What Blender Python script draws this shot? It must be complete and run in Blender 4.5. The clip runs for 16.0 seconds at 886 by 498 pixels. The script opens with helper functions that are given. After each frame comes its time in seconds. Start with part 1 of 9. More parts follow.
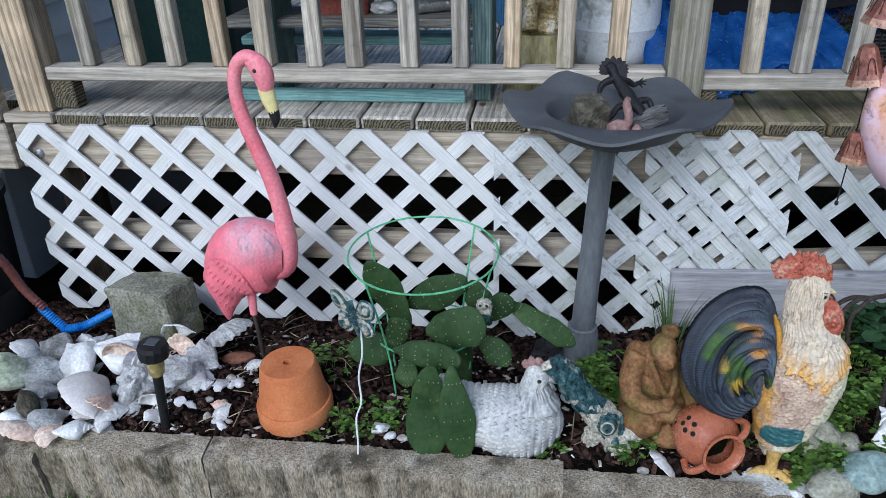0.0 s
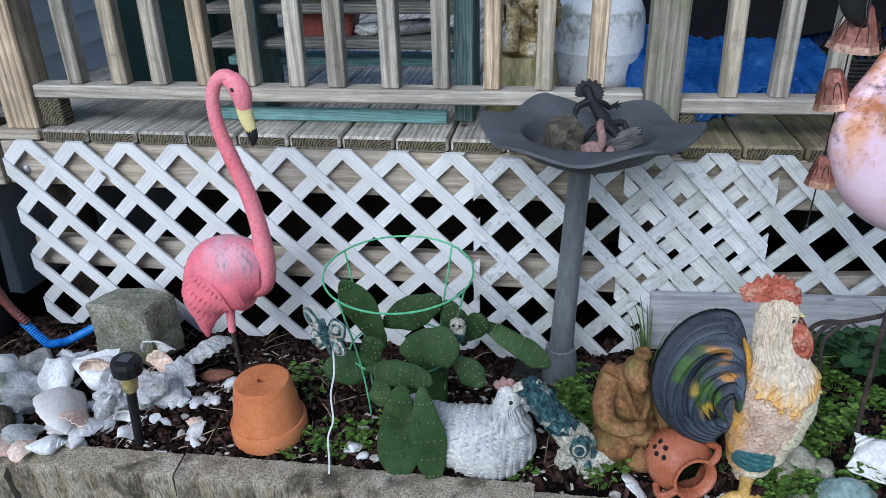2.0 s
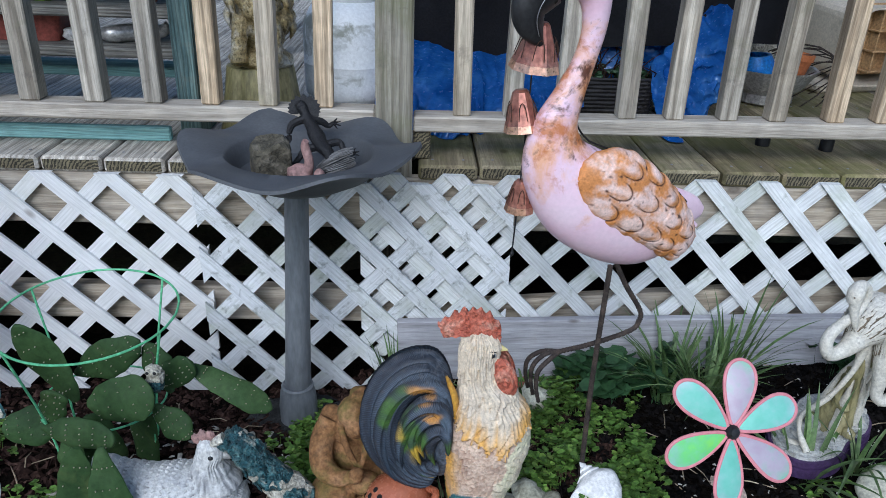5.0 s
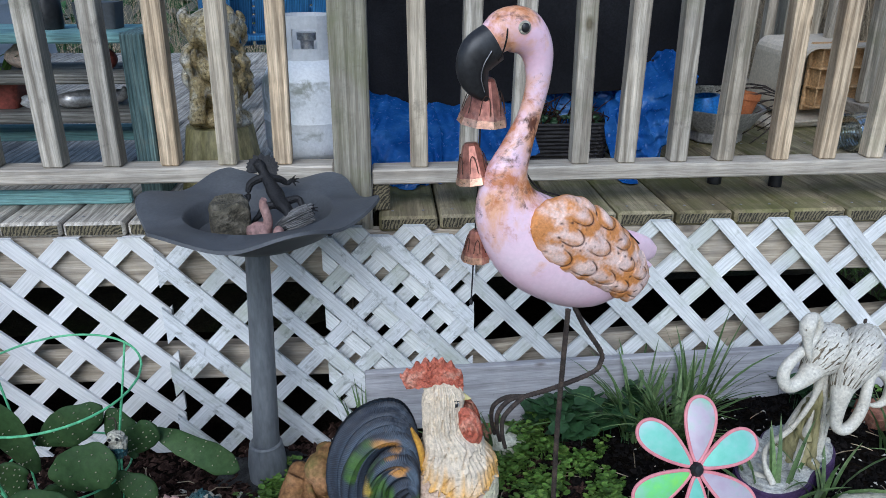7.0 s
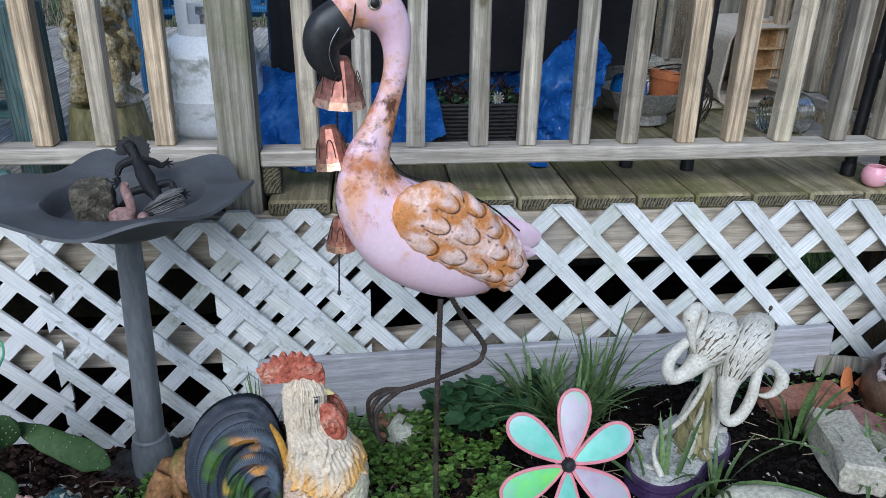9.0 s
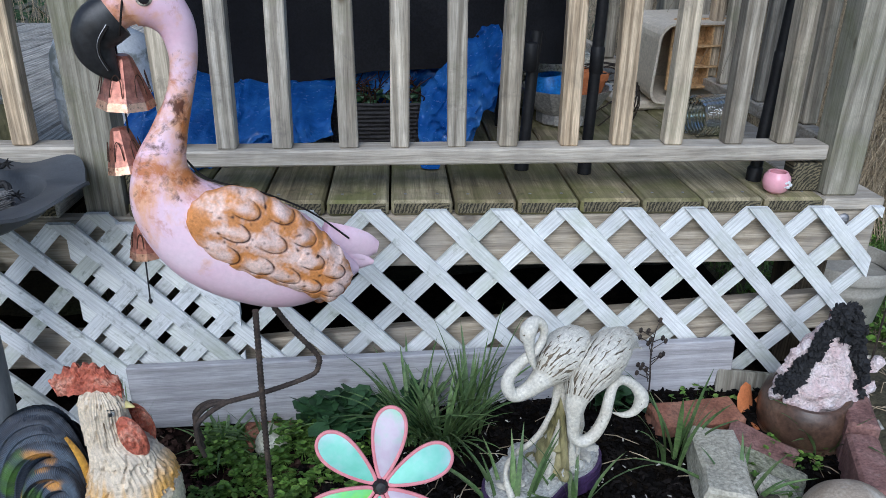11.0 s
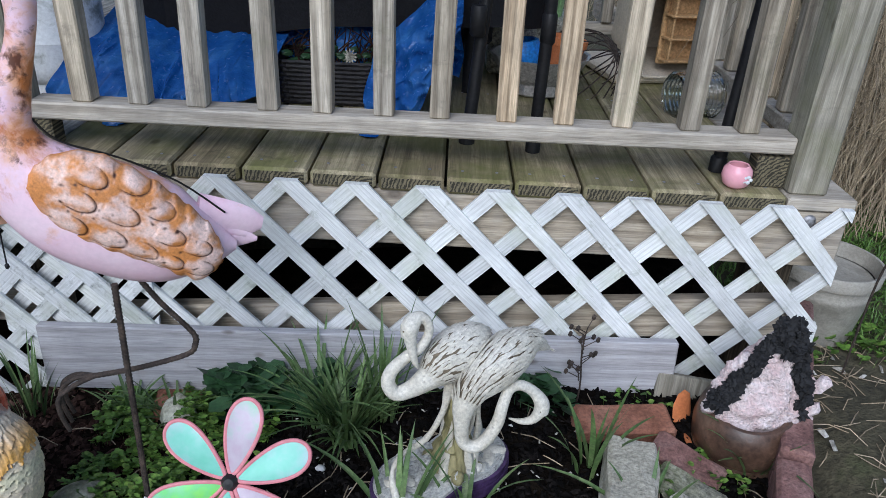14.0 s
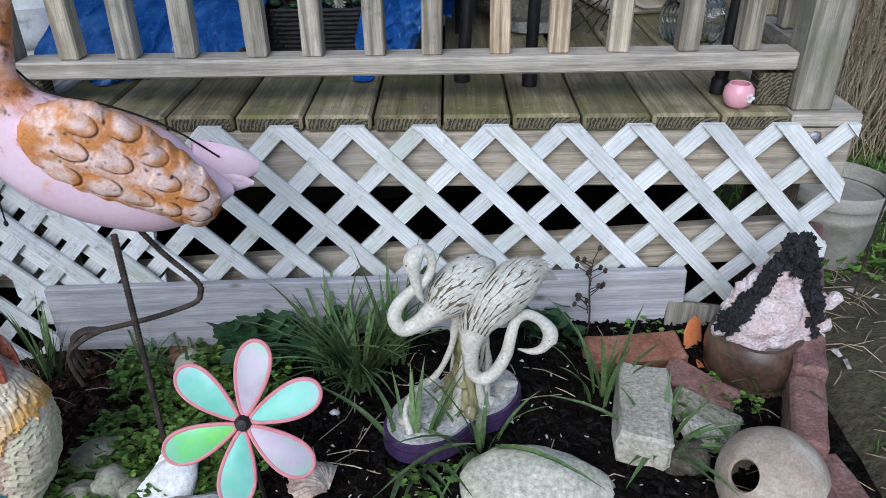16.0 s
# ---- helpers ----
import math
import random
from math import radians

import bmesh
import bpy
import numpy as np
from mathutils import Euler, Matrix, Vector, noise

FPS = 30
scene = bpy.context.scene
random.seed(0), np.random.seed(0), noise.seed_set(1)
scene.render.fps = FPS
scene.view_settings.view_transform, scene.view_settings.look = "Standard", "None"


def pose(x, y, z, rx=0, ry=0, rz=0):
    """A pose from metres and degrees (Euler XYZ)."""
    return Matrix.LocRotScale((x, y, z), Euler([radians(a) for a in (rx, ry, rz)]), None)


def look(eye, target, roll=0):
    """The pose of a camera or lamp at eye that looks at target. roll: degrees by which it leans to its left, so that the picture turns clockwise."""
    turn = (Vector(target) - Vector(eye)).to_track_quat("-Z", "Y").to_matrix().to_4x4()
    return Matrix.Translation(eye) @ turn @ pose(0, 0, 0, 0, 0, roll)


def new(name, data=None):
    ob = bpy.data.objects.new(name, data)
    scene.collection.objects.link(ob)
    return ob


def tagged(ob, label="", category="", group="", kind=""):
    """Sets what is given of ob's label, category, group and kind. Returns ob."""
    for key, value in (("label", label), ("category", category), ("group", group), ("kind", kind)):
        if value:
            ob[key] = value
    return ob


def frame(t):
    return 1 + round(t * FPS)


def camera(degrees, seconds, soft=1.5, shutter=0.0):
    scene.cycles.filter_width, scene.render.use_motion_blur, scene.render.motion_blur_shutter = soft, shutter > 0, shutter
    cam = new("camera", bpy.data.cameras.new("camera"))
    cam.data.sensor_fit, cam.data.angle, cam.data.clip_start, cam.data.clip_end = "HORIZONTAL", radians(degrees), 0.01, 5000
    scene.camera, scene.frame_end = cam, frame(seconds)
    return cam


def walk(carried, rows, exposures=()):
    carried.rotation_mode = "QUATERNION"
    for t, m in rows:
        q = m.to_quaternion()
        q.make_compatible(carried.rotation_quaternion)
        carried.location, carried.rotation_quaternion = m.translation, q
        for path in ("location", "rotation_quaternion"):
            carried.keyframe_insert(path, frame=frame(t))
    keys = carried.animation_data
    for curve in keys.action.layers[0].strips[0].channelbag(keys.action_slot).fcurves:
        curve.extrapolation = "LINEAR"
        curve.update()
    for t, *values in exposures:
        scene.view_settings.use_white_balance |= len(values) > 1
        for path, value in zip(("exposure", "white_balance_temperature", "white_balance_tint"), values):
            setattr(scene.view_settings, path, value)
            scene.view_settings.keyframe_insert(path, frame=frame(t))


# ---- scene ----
cam = camera(62.0, 16.0, soft=0.3)
PATH = [
    (0, (0.325, 0.023, 1.334), (0.062, 1.777, 0.41), -1.8),
    (0.5, (0.325, 0.013, 1.331), (0.057, 1.774, 0.421), -1.6),
    (1, (0.342, 0.018, 1.336), (0.063, 1.783, 0.438), -1.5),
    (1.5, (0.371, 0.021, 1.333), (0.085, 1.793, 0.451), -1.3),
    (2, (0.396, 0.029, 1.331), (0.112, 1.806, 0.458), -1.4),
    (2.5, (0.425, 0.043, 1.33), (0.179, 1.826, 0.458), -1.3),
    (3, (0.465, 0.062, 1.324), (0.3, 1.853, 0.45), -0.7),
    (3.5, (0.483, 0.12, 1.319), (0.423, 1.915, 0.44), 0.5),
    (4, (0.553, 0.147, 1.317), (0.585, 1.947, 0.446), 1.6),
    (4.5, (0.657, 0.17, 1.311), (0.743, 1.976, 0.456), 2.3),
    (5, (0.701, 0.197, 1.311), (0.777, 2.006, 0.462), 2.1),
    (5.2, (0.715, 0.2, 1.321), (0.786, 2.019, 0.494), 1.3),
    (7.3, (0.739, 0.175, 1.338), (0.885, 2.027, 0.597), 0.5),
    (7.5, (0.747, 0.168, 1.349), (0.89, 2.014, 0.592), 0.8),
    (8, (0.776, 0.166, 1.344), (0.927, 2.007, 0.577), 1.0),
    (8.5, (0.842, 0.172, 1.337), (1.015, 2.005, 0.557), 1.0),
    (9, (0.93, 0.229, 1.328), (1.125, 2.054, 0.533), 1.1),
    (9.5, (1.033, 0.312, 1.339), (1.241, 2.135, 0.542), 1.4),
    (9.7, (1.076, 0.324, 1.342), (1.287, 2.146, 0.545), 1.5),
    (11.8, (1.336, 0.241, 1.319), (1.412, 2.063, 0.498), 0.5),
    (12, (1.339, 0.258, 1.338), (1.449, 2.06, 0.477), 1.2),
    (12.5, (1.368, 0.291, 1.323), (1.493, 2.085, 0.448), 1.4),
    (13, (1.404, 0.351, 1.324), (1.539, 2.138, 0.435), 2.0),
    (13.5, (1.491, 0.372, 1.332), (1.623, 2.15, 0.427), 3.3),
    (14, (1.55, 0.386, 1.335), (1.555, 2.163, 0.416), 3.2),
    (14.5, (1.565, 0.406, 1.347), (1.522, 2.185, 0.434), 1.8),
    (15, (1.557, 0.401, 1.342), (1.507, 2.181, 0.431), 0.9),
    (15.5, (1.555, 0.388, 1.329), (1.506, 2.153, 0.389), 0.1),
    (16, (1.567, 0.372, 1.286), (1.547, 2.101, 0.28), -0.6),
]
walk(cam, [(t, look(eye, target, roll)) for t, eye, target, roll in PATH], exposures=[(0.0, 0.41, 5750, 9), (10.0, 0.42, 5750, 9), (13.0, 0.44, 5900, 11), (16.0, 0.44, 5900, 11)])


# ---------------------------------------------------------------- world, sun, exposure
SUN_EL, SUN_AZ = 38.0, 196.0
world = bpy.data.worlds.new("world")
scene.world = world
world.use_nodes = True
wn = world.node_tree
sky = wn.nodes.new("ShaderNodeTexSky")
sky.sky_type = "NISHITA"
sky.sun_disc = False
sky.sun_elevation, sky.sun_rotation = radians(SUN_EL), radians(SUN_AZ)
sky.air_density, sky.dust_density = 1.0, 1.0
wn.links.new(sky.outputs[0], wn.nodes["Background"].inputs["Color"])
wn.nodes["Background"].inputs["Strength"].default_value = 0.11
sun = new("sun", bpy.data.lights.new("sun", "SUN"))
sun.data.energy, sun.data.angle, sun.data.color = 1.9, radians(42), (0.97, 0.985, 1.0)
sun.matrix_world = look((0, 0, 0), (-math.sin(radians(SUN_AZ)) * math.cos(radians(SUN_EL)), -math.cos(radians(SUN_AZ)) * math.cos(radians(SUN_EL)), -math.sin(radians(SUN_EL))))
sun.location = (0, -3, 8)


# ---------------------------------------------------------------- material helpers
def nodes_of(name):
    m = bpy.data.materials.new(name)
    m.use_nodes = True
    return m, m.node_tree, m.node_tree.nodes["Principled BSDF"]


def noise_node(nt, vec, scale, detail=5.0, rough=0.6, distort=0.0):
    n = nt.nodes.new("ShaderNodeTexNoise")
    n.inputs["Scale"].default_value, n.inputs["Detail"].default_value = scale, detail
    n.inputs["Roughness"].default_value, n.inputs["Distortion"].default_value = rough, distort
    nt.links.new(vec, n.inputs["Vector"])
    return n.outputs["Fac"]


def ramp_node(nt, fac, stops):
    r = nt.nodes.new("ShaderNodeValToRGB")
    els = r.color_ramp.elements
    while len(els) < len(stops):
        els.new(0.5)
    for e, (p, c) in zip(els, stops):
        e.position, e.color = p, (*c, 1) if len(c) == 3 else c
    nt.links.new(fac, r.inputs[0])
    return r.outputs[0]


def mix_node(nt, fac, a, b, mode="MIX"):
    x = nt.nodes.new("ShaderNodeMix")
    x.data_type, x.blend_type = "RGBA", mode
    for value, socket in ((fac, x.inputs[0]), (a, x.inputs[6]), (b, x.inputs[7])):
        if isinstance(value, (int, float)):
            socket.default_value = value
        elif isinstance(value, tuple):
            socket.default_value = (*value, 1)
        else:
            nt.links.new(value, socket)
    return x.outputs[2]


def math_node(nt, op, a, b):
    x = nt.nodes.new("ShaderNodeMath")
    x.operation = op
    for value, socket in ((a, x.inputs[0]), (b, x.inputs[1])):
        if isinstance(value, (int, float)):
            socket.default_value = value
        else:
            nt.links.new(value, socket)
    return x.outputs[0]


def surface(name, colours, scale=12.0, fine=90.0, rough=0.7, metal=0.0, bump=0.25, depth=0.004, stretch=(1, 1, 1),
            stains=(), vary=0.0, contrast=0.45, sheen=0.4, island=False, by_height=None, by_axis=2):
    """A two-scale procedural surface: broad colour changes, fine grain, stains, relief, and a tint of its own for each piece."""
    m, nt, b = nodes_of(name)
    co = nt.nodes.new("ShaderNodeTexCoord").outputs["Object"]
    if vary or island:
        info = nt.nodes.new("ShaderNodeNewGeometry").outputs["Random Per Island"] if island else nt.nodes.new("ShaderNodeObjectInfo").outputs["Random"]
        shift = nt.nodes.new("ShaderNodeVectorMath")
        shift.operation = "ADD"
        comb = nt.nodes.new("ShaderNodeCombineXYZ")
        for i, k in enumerate((7.3, 3.1, 5.7)):
            nt.links.new(math_node(nt, "MULTIPLY", info, k), comb.inputs[i])
        nt.links.new(co, shift.inputs[0])
        nt.links.new(comb.outputs[0], shift.inputs[1])
        co = shift.outputs[0]
    mp = nt.nodes.new("ShaderNodeMapping")
    mp.inputs["Scale"].default_value = stretch
    nt.links.new(co, mp.inputs["Vector"])
    broad = noise_node(nt, mp.outputs[0], scale, 6, 0.62, 0.3)
    grain = noise_node(nt, mp.outputs[0], fine, 4, 0.6)
    n = len(colours)
    col = ramp_node(nt, broad, [(0.3 + 0.4 * i / max(1, n - 1), c) for i, c in enumerate(colours)])
    lo, hi = 1 - contrast, 1 + contrast * 0.6
    col = mix_node(nt, 1.0, col, ramp_node(nt, grain, [(0.3, (lo, lo, lo)), (0.7, (hi, hi, hi))]), "MULTIPLY")
    for c, s, edge, amount in stains:
        patch = noise_node(nt, co, s, 6, 0.65, 0.4)
        if by_height:
            sep = nt.nodes.new("ShaderNodeSeparateXYZ")
            nt.links.new(co, sep.inputs[0])
            lo_z, hi_z = by_height[0][0], by_height[-1][0]
            level = math_node(nt, "DIVIDE", math_node(nt, "SUBTRACT", sep.outputs[by_axis], lo_z), hi_z - lo_z)
            more = ramp_node(nt, level, [((z - lo_z) / (hi_z - lo_z), (0.5 + k, 0.5 + k, 0.5 + k)) for z, k in by_height])
            patch = math_node(nt, "ADD", math_node(nt, "SUBTRACT", patch, 0.5), more)
        k = ramp_node(nt, patch, [(edge, (0, 0, 0)), (min(0.99, edge + 0.14), (amount, amount, amount))])
        col = mix_node(nt, k, col, c)
    if vary:
        h = nt.nodes.new("ShaderNodeHueSaturation")
        nt.links.new(col, h.inputs["Color"])
        nt.links.new(math_node(nt, "ADD", math_node(nt, "MULTIPLY", info, 2 * vary), 1 - vary), h.inputs["Value"])
        col = h.outputs[0]
    nt.links.new(col, b.inputs["Base Color"])
    b.inputs["Metallic"].default_value = metal
    b.inputs["Specular IOR Level"].default_value = sheen
    nt.links.new(math_node(nt, "ADD", math_node(nt, "MULTIPLY", grain, 0.24), rough - 0.12), b.inputs["Roughness"])
    if bump:
        bp = nt.nodes.new("ShaderNodeBump")
        bp.inputs["Strength"].default_value, bp.inputs["Distance"].default_value = bump, depth
        nt.links.new(math_node(nt, "ADD", grain, math_node(nt, "MULTIPLY", broad, 0.8)), bp.inputs["Height"])
        nt.links.new(bp.outputs[0], b.inputs["Normal"])
    return m


def wood(name, dark, light, axis=1, stains=(), vary=0.18, rough=0.8, rings=9.0, ring=0.30, lines=34.0, tint=0.0, painted=0.0):
    """Weathered timber with the grain along one axis, knots and splits."""
    m, nt, b = nodes_of(name)
    co = nt.nodes.new("ShaderNodeTexCoord").outputs["Object"]
    info = nt.nodes.new("ShaderNodeObjectInfo").outputs["Random"]
    comb = nt.nodes.new("ShaderNodeCombineXYZ")
    for i, k in enumerate((13.3, 9.1, 17.7)):
        nt.links.new(math_node(nt, "MULTIPLY", info, k), comb.inputs[i])
    add = nt.nodes.new("ShaderNodeVectorMath")
    add.operation = "ADD"
    nt.links.new(co, add.inputs[0])
    nt.links.new(comb.outputs[0], add.inputs[1])
    mp = nt.nodes.new("ShaderNodeMapping")
    s = [1.0, 1.0, 1.0]
    s[axis] = 0.045
    mp.inputs["Scale"].default_value = s
    nt.links.new(add.outputs[0], mp.inputs["Vector"])
    streak = noise_node(nt, mp.outputs[0], 95, 6, 0.7, 0.8)
    fine = noise_node(nt, mp.outputs[0], 420, 3, 0.6)
    broad = noise_node(nt, add.outputs[0], rings, 5, 0.6, 0.5)
    mid = tuple((p + q) / 2 for p, q in zip(dark, light))
    col = ramp_node(nt, streak, [(0.3, dark), (0.5, mid), (0.68, light)])
    col = mix_node(nt, 1.0, col, ramp_node(nt, broad, [(0.3, (0.72 + 0.2 * painted,) * 3), (0.7, (1.16 - 0.12 * painted, 1.14 - 0.10 * painted, 1.1 - 0.06 * painted))]), "MULTIPLY")
    col = mix_node(nt, 1.0, col, ramp_node(nt, fine, [(0.25, (0.58 + 0.30 * painted, 0.57 + 0.31 * painted, 0.55 + 0.33 * painted)), (0.6, (1.08 - 0.06 * painted,) * 3)]), "MULTIPLY")
    w = nt.nodes.new("ShaderNodeTexWave")
    w.wave_type, w.bands_direction = "BANDS", "X" if axis else "Z"
    w.inputs["Scale"].default_value, w.inputs["Distortion"].default_value = lines, 16.0
    w.inputs["Detail"].default_value, w.inputs["Detail Scale"].default_value = 3.0, 0.45
    wmap = nt.nodes.new("ShaderNodeMapping")
    ws = [1.0, 1.0, 1.0]
    ws[axis] = 0.10
    wmap.inputs["Scale"].default_value = ws
    nt.links.new(add.outputs[0], wmap.inputs["Vector"])
    nt.links.new(wmap.outputs[0], w.inputs["Vector"])
    col = mix_node(nt, 1.0, col, ramp_node(nt, w.outputs["Fac"], [(0.1, (1 - ring, 1 - ring * 1.05, 1 - ring * 1.1)), (0.55, (1.06, 1.06, 1.06))]), "MULTIPLY")
    if tint:
        frac = nt.nodes.new("ShaderNodeMath")
        frac.operation = "FRACT"
        nt.links.new(math_node(nt, "MULTIPLY", info, 7.13), frac.inputs[0])
        col = mix_node(nt, math_node(nt, "MULTIPLY", frac.outputs[0], tint), col, mix_node(nt, 1.0, col, (1.18, 1.0, 0.72), "MULTIPLY"))
    # knots
    vor = nt.nodes.new("ShaderNodeTexVoronoi")
    vor.inputs["Scale"].default_value = 6.0
    kmap = nt.nodes.new("ShaderNodeMapping")
    ks = [1.0, 1.0, 1.0]
    ks[axis] = 0.55
    kmap.inputs["Scale"].default_value = ks
    nt.links.new(add.outputs[0], kmap.inputs["Vector"])
    nt.links.new(kmap.outputs[0], vor.inputs["Vector"])
    col = mix_node(nt, 1.0, col, ramp_node(nt, vor.outputs["Distance"], [(0.035, (0.32, 0.27, 0.22)), (0.075, (1, 1, 1))]), "MULTIPLY")
    for c, sc, edge, amount in stains:
        k = ramp_node(nt, noise_node(nt, add.outputs[0], sc, 6, 0.7, 0.5), [(edge, (0, 0, 0)), (min(0.99, edge + 0.2), (amount, amount, amount))])
        col = mix_node(nt, k, col, c)
    h = nt.nodes.new("ShaderNodeHueSaturation")
    nt.links.new(col, h.inputs["Color"])
    nt.links.new(math_node(nt, "ADD", math_node(nt, "MULTIPLY", info, 2 * vary), 1 - vary), h.inputs["Value"])
    nt.links.new(h.outputs[0], b.inputs["Base Color"])
    b.inputs["Roughness"].default_value = rough
    b.inputs["Specular IOR Level"].default_value = 0.3
    bp = nt.nodes.new("ShaderNodeBump")
    bp.inputs["Strength"].default_value, bp.inputs["Distance"].default_value = 0.45 * (1 - 0.65 * painted), 0.003
    nt.links.new(math_node(nt, "ADD", math_node(nt, "ADD", streak, math_node(nt, "MULTIPLY", fine, 0.5)), math_node(nt, "MULTIPLY", w.outputs["Fac"], ring * 2.0)), bp.inputs["Height"])
    nt.links.new(bp.outputs[0], b.inputs["Normal"])
    return m


def end_grain(name, dark, light):
    """Sawn board end with arched growth rings."""
    m, nt, b = nodes_of(name)
    co = nt.nodes.new("ShaderNodeTexCoord").outputs["Object"]
    info = nt.nodes.new("ShaderNodeObjectInfo").outputs["Random"]
    comb = nt.nodes.new("ShaderNodeCombineXYZ")
    nt.links.new(math_node(nt, "ADD", math_node(nt, "MULTIPLY", info, 0.05), -0.095), comb.inputs[0])
    comb.inputs[2].default_value = 0.05
    add = nt.nodes.new("ShaderNodeVectorMath")
    add.operation = "ADD"
    nt.links.new(co, add.inputs[0])
    nt.links.new(comb.outputs[0], add.inputs[1])
    mp = nt.nodes.new("ShaderNodeMapping")
    mp.inputs["Scale"].default_value = (1, 0.02, 1)
    nt.links.new(add.outputs[0], mp.inputs["Vector"])
    w = nt.nodes.new("ShaderNodeTexWave")
    w.wave_type, w.rings_direction = "RINGS", "Y"
    w.inputs["Scale"].default_value, w.inputs["Distortion"].default_value = 42, 5.0
    w.inputs["Detail Scale"].default_value = 3
    nt.links.new(mp.outputs[0], w.inputs["Vector"])
    rough = noise_node(nt, co, 60, 5, 0.7)
    col = ramp_node(nt, w.outputs["Fac"], [(0.2, dark), (0.75, light)])
    col = mix_node(nt, 1.0, col, ramp_node(nt, rough, [(0.3, (0.55, 0.55, 0.52)), (0.7, (1.15, 1.12, 1.08))]), "MULTIPLY")
    nt.links.new(col, b.inputs["Base Color"])
    b.inputs["Roughness"].default_value = 0.9
    return m


# ---------------------------------------------------------------- mesh helpers
def bm_new():
    return bmesh.new()


def mesh_object(name, bm, mats, matrix=None, parent=None):
    bm.normal_update()
    for e in bm.edges:
        if len(e.link_faces) == 2 and e.link_faces[0].smooth and e.calc_face_angle(0.0) > 0.75:
            e.smooth = False
    me = bpy.data.meshes.new(name)
    bm.to_mesh(me)
    bm.free()
    for mm in (mats if isinstance(mats, (list, tuple)) else [mats]):
        me.materials.append(mm)
    ob = new(name, me)
    if parent is not None:
        ob.parent = parent
    if matrix is not None:
        ob.matrix_basis = matrix
    return ob


def part(name, bm, mats, parent, label="", matrix=None):
    ob = mesh_object(name, bm, mats, matrix, parent)
    return tagged(ob, label) if label else ob


def thing(name, label, category, matrix=None, group="", kind=""):
    ob = new(name)
    ob.empty_display_size = 0.05
    if matrix is not None:
        ob.matrix_basis = matrix
    return tagged(ob, label, category, group, kind)


def solo(name, bm, mats, label, category, matrix=None, group="", kind=""):
    return tagged(mesh_object(name, bm, mats, matrix), label, category, group, kind)


def box(bm, lo, hi, bevel=0.003, mi=0, m=None):
    """A box with chamfered edges between two corners."""
    lo, hi = Vector(lo), Vector(hi)
    made = bmesh.ops.create_cube(bm, size=1.0, matrix=Matrix.LocRotScale((lo + hi) / 2, None, hi - lo))
    vs = made["verts"]
    fs = list({f for v in vs for f in v.link_faces})
    if bevel:
        es = list({e for v in vs for e in v.link_edges})
        got = bmesh.ops.bevel(bm, geom=es, offset=bevel, segments=1, affect="EDGES", clamp_overlap=True)
        fs = list({f for f in fs if f.is_valid} | set(got["faces"]))
    for f in fs:
        f.material_index = mi
    if m is not None:
        bmesh.ops.transform(bm, matrix=m, verts=list({v for f in fs for v in f.verts}))
    return fs


def smooth_path(pts, rad, res):
    """Catmull-Rom through the points, with the radii carried along."""
    p = [np.array([*a], float) for a in pts]
    r = [np.array(b if isinstance(b, (tuple, list)) else (b, b), float) for b in rad]
    out, rr = [], []
    n = len(p)
    for i in range(n - 1):
        a, b, c, d = p[max(0, i - 1)], p[i], p[i + 1], p[min(n - 1, i + 2)]
        ra, rb, rc, rd = r[max(0, i - 1)], r[i], r[i + 1], r[min(n - 1, i + 2)]
        for k in range(res):
            t = k / res
            w = (-t + 2 * t * t - t ** 3, 2 - 5 * t * t + 3 * t ** 3, t + 4 * t * t - 3 * t ** 3, -t * t + t ** 3)
            out.append(0.5 * (w[0] * a + w[1] * b + w[2] * c + w[3] * d))
            rr.append(np.maximum(0.0005, 0.5 * (w[0] * ra + w[1] * rb + w[2] * rc + w[3] * rd)))
    out.append(p[-1])
    rr.append(r[-1])
    return out, rr


def frames_of(path, up):
    got = []
    up = np.array(up, float)
    for i, c in enumerate(path):
        t = path[min(len(path) - 1, i + 1)] - path[max(0, i - 1)]
        t = t / (np.linalg.norm(t) + 1e-9)
        b = up - t * np.dot(up, t)
        if np.linalg.norm(b) < 1e-3:
            b = np.array((0.3, 0.1, 1.0)) - t * np.dot((0.3, 0.1, 1.0), t)
        b = b / np.linalg.norm(b)
        got.append((t, np.cross(t, b), b))
    return got


def tube(bm, pts, rad, sides=10, mi=0, up=(0, 1, 0), res=4, wob=0.0, flat=False):
    """A swept body through the points. A radius may be a pair: across in the plane, and along 'up'."""
    path, rr = smooth_path(pts, rad, res)
    fr = frames_of(path, up)
    rings = []
    for i, (c, r, (t, n, b)) in enumerate(zip(path, rr, fr)):
        ring = []
        for k in range(sides):
            a = 2 * math.pi * k / sides
            q = c + n * r[0] * math.cos(a) + b * r[1] * math.sin(a)
            if wob:
                q = q + (n * math.cos(a) + b * math.sin(a)) * wob * noise.noise(Vector(q * 38))
            ring.append(bm.verts.new(q))
        rings.append(ring)
    fs = []
    for p, q in zip(rings, rings[1:]):
        for k in range(sides):
            fs.append(bm.faces.new((p[k], q[k], q[(k + 1) % sides], p[(k + 1) % sides])))
    fs.append(bm.faces.new(rings[0]))
    fs.append(bm.faces.new(rings[-1][::-1]))
    for f in fs:
        f.material_index, f.smooth = mi, not flat
    return fs


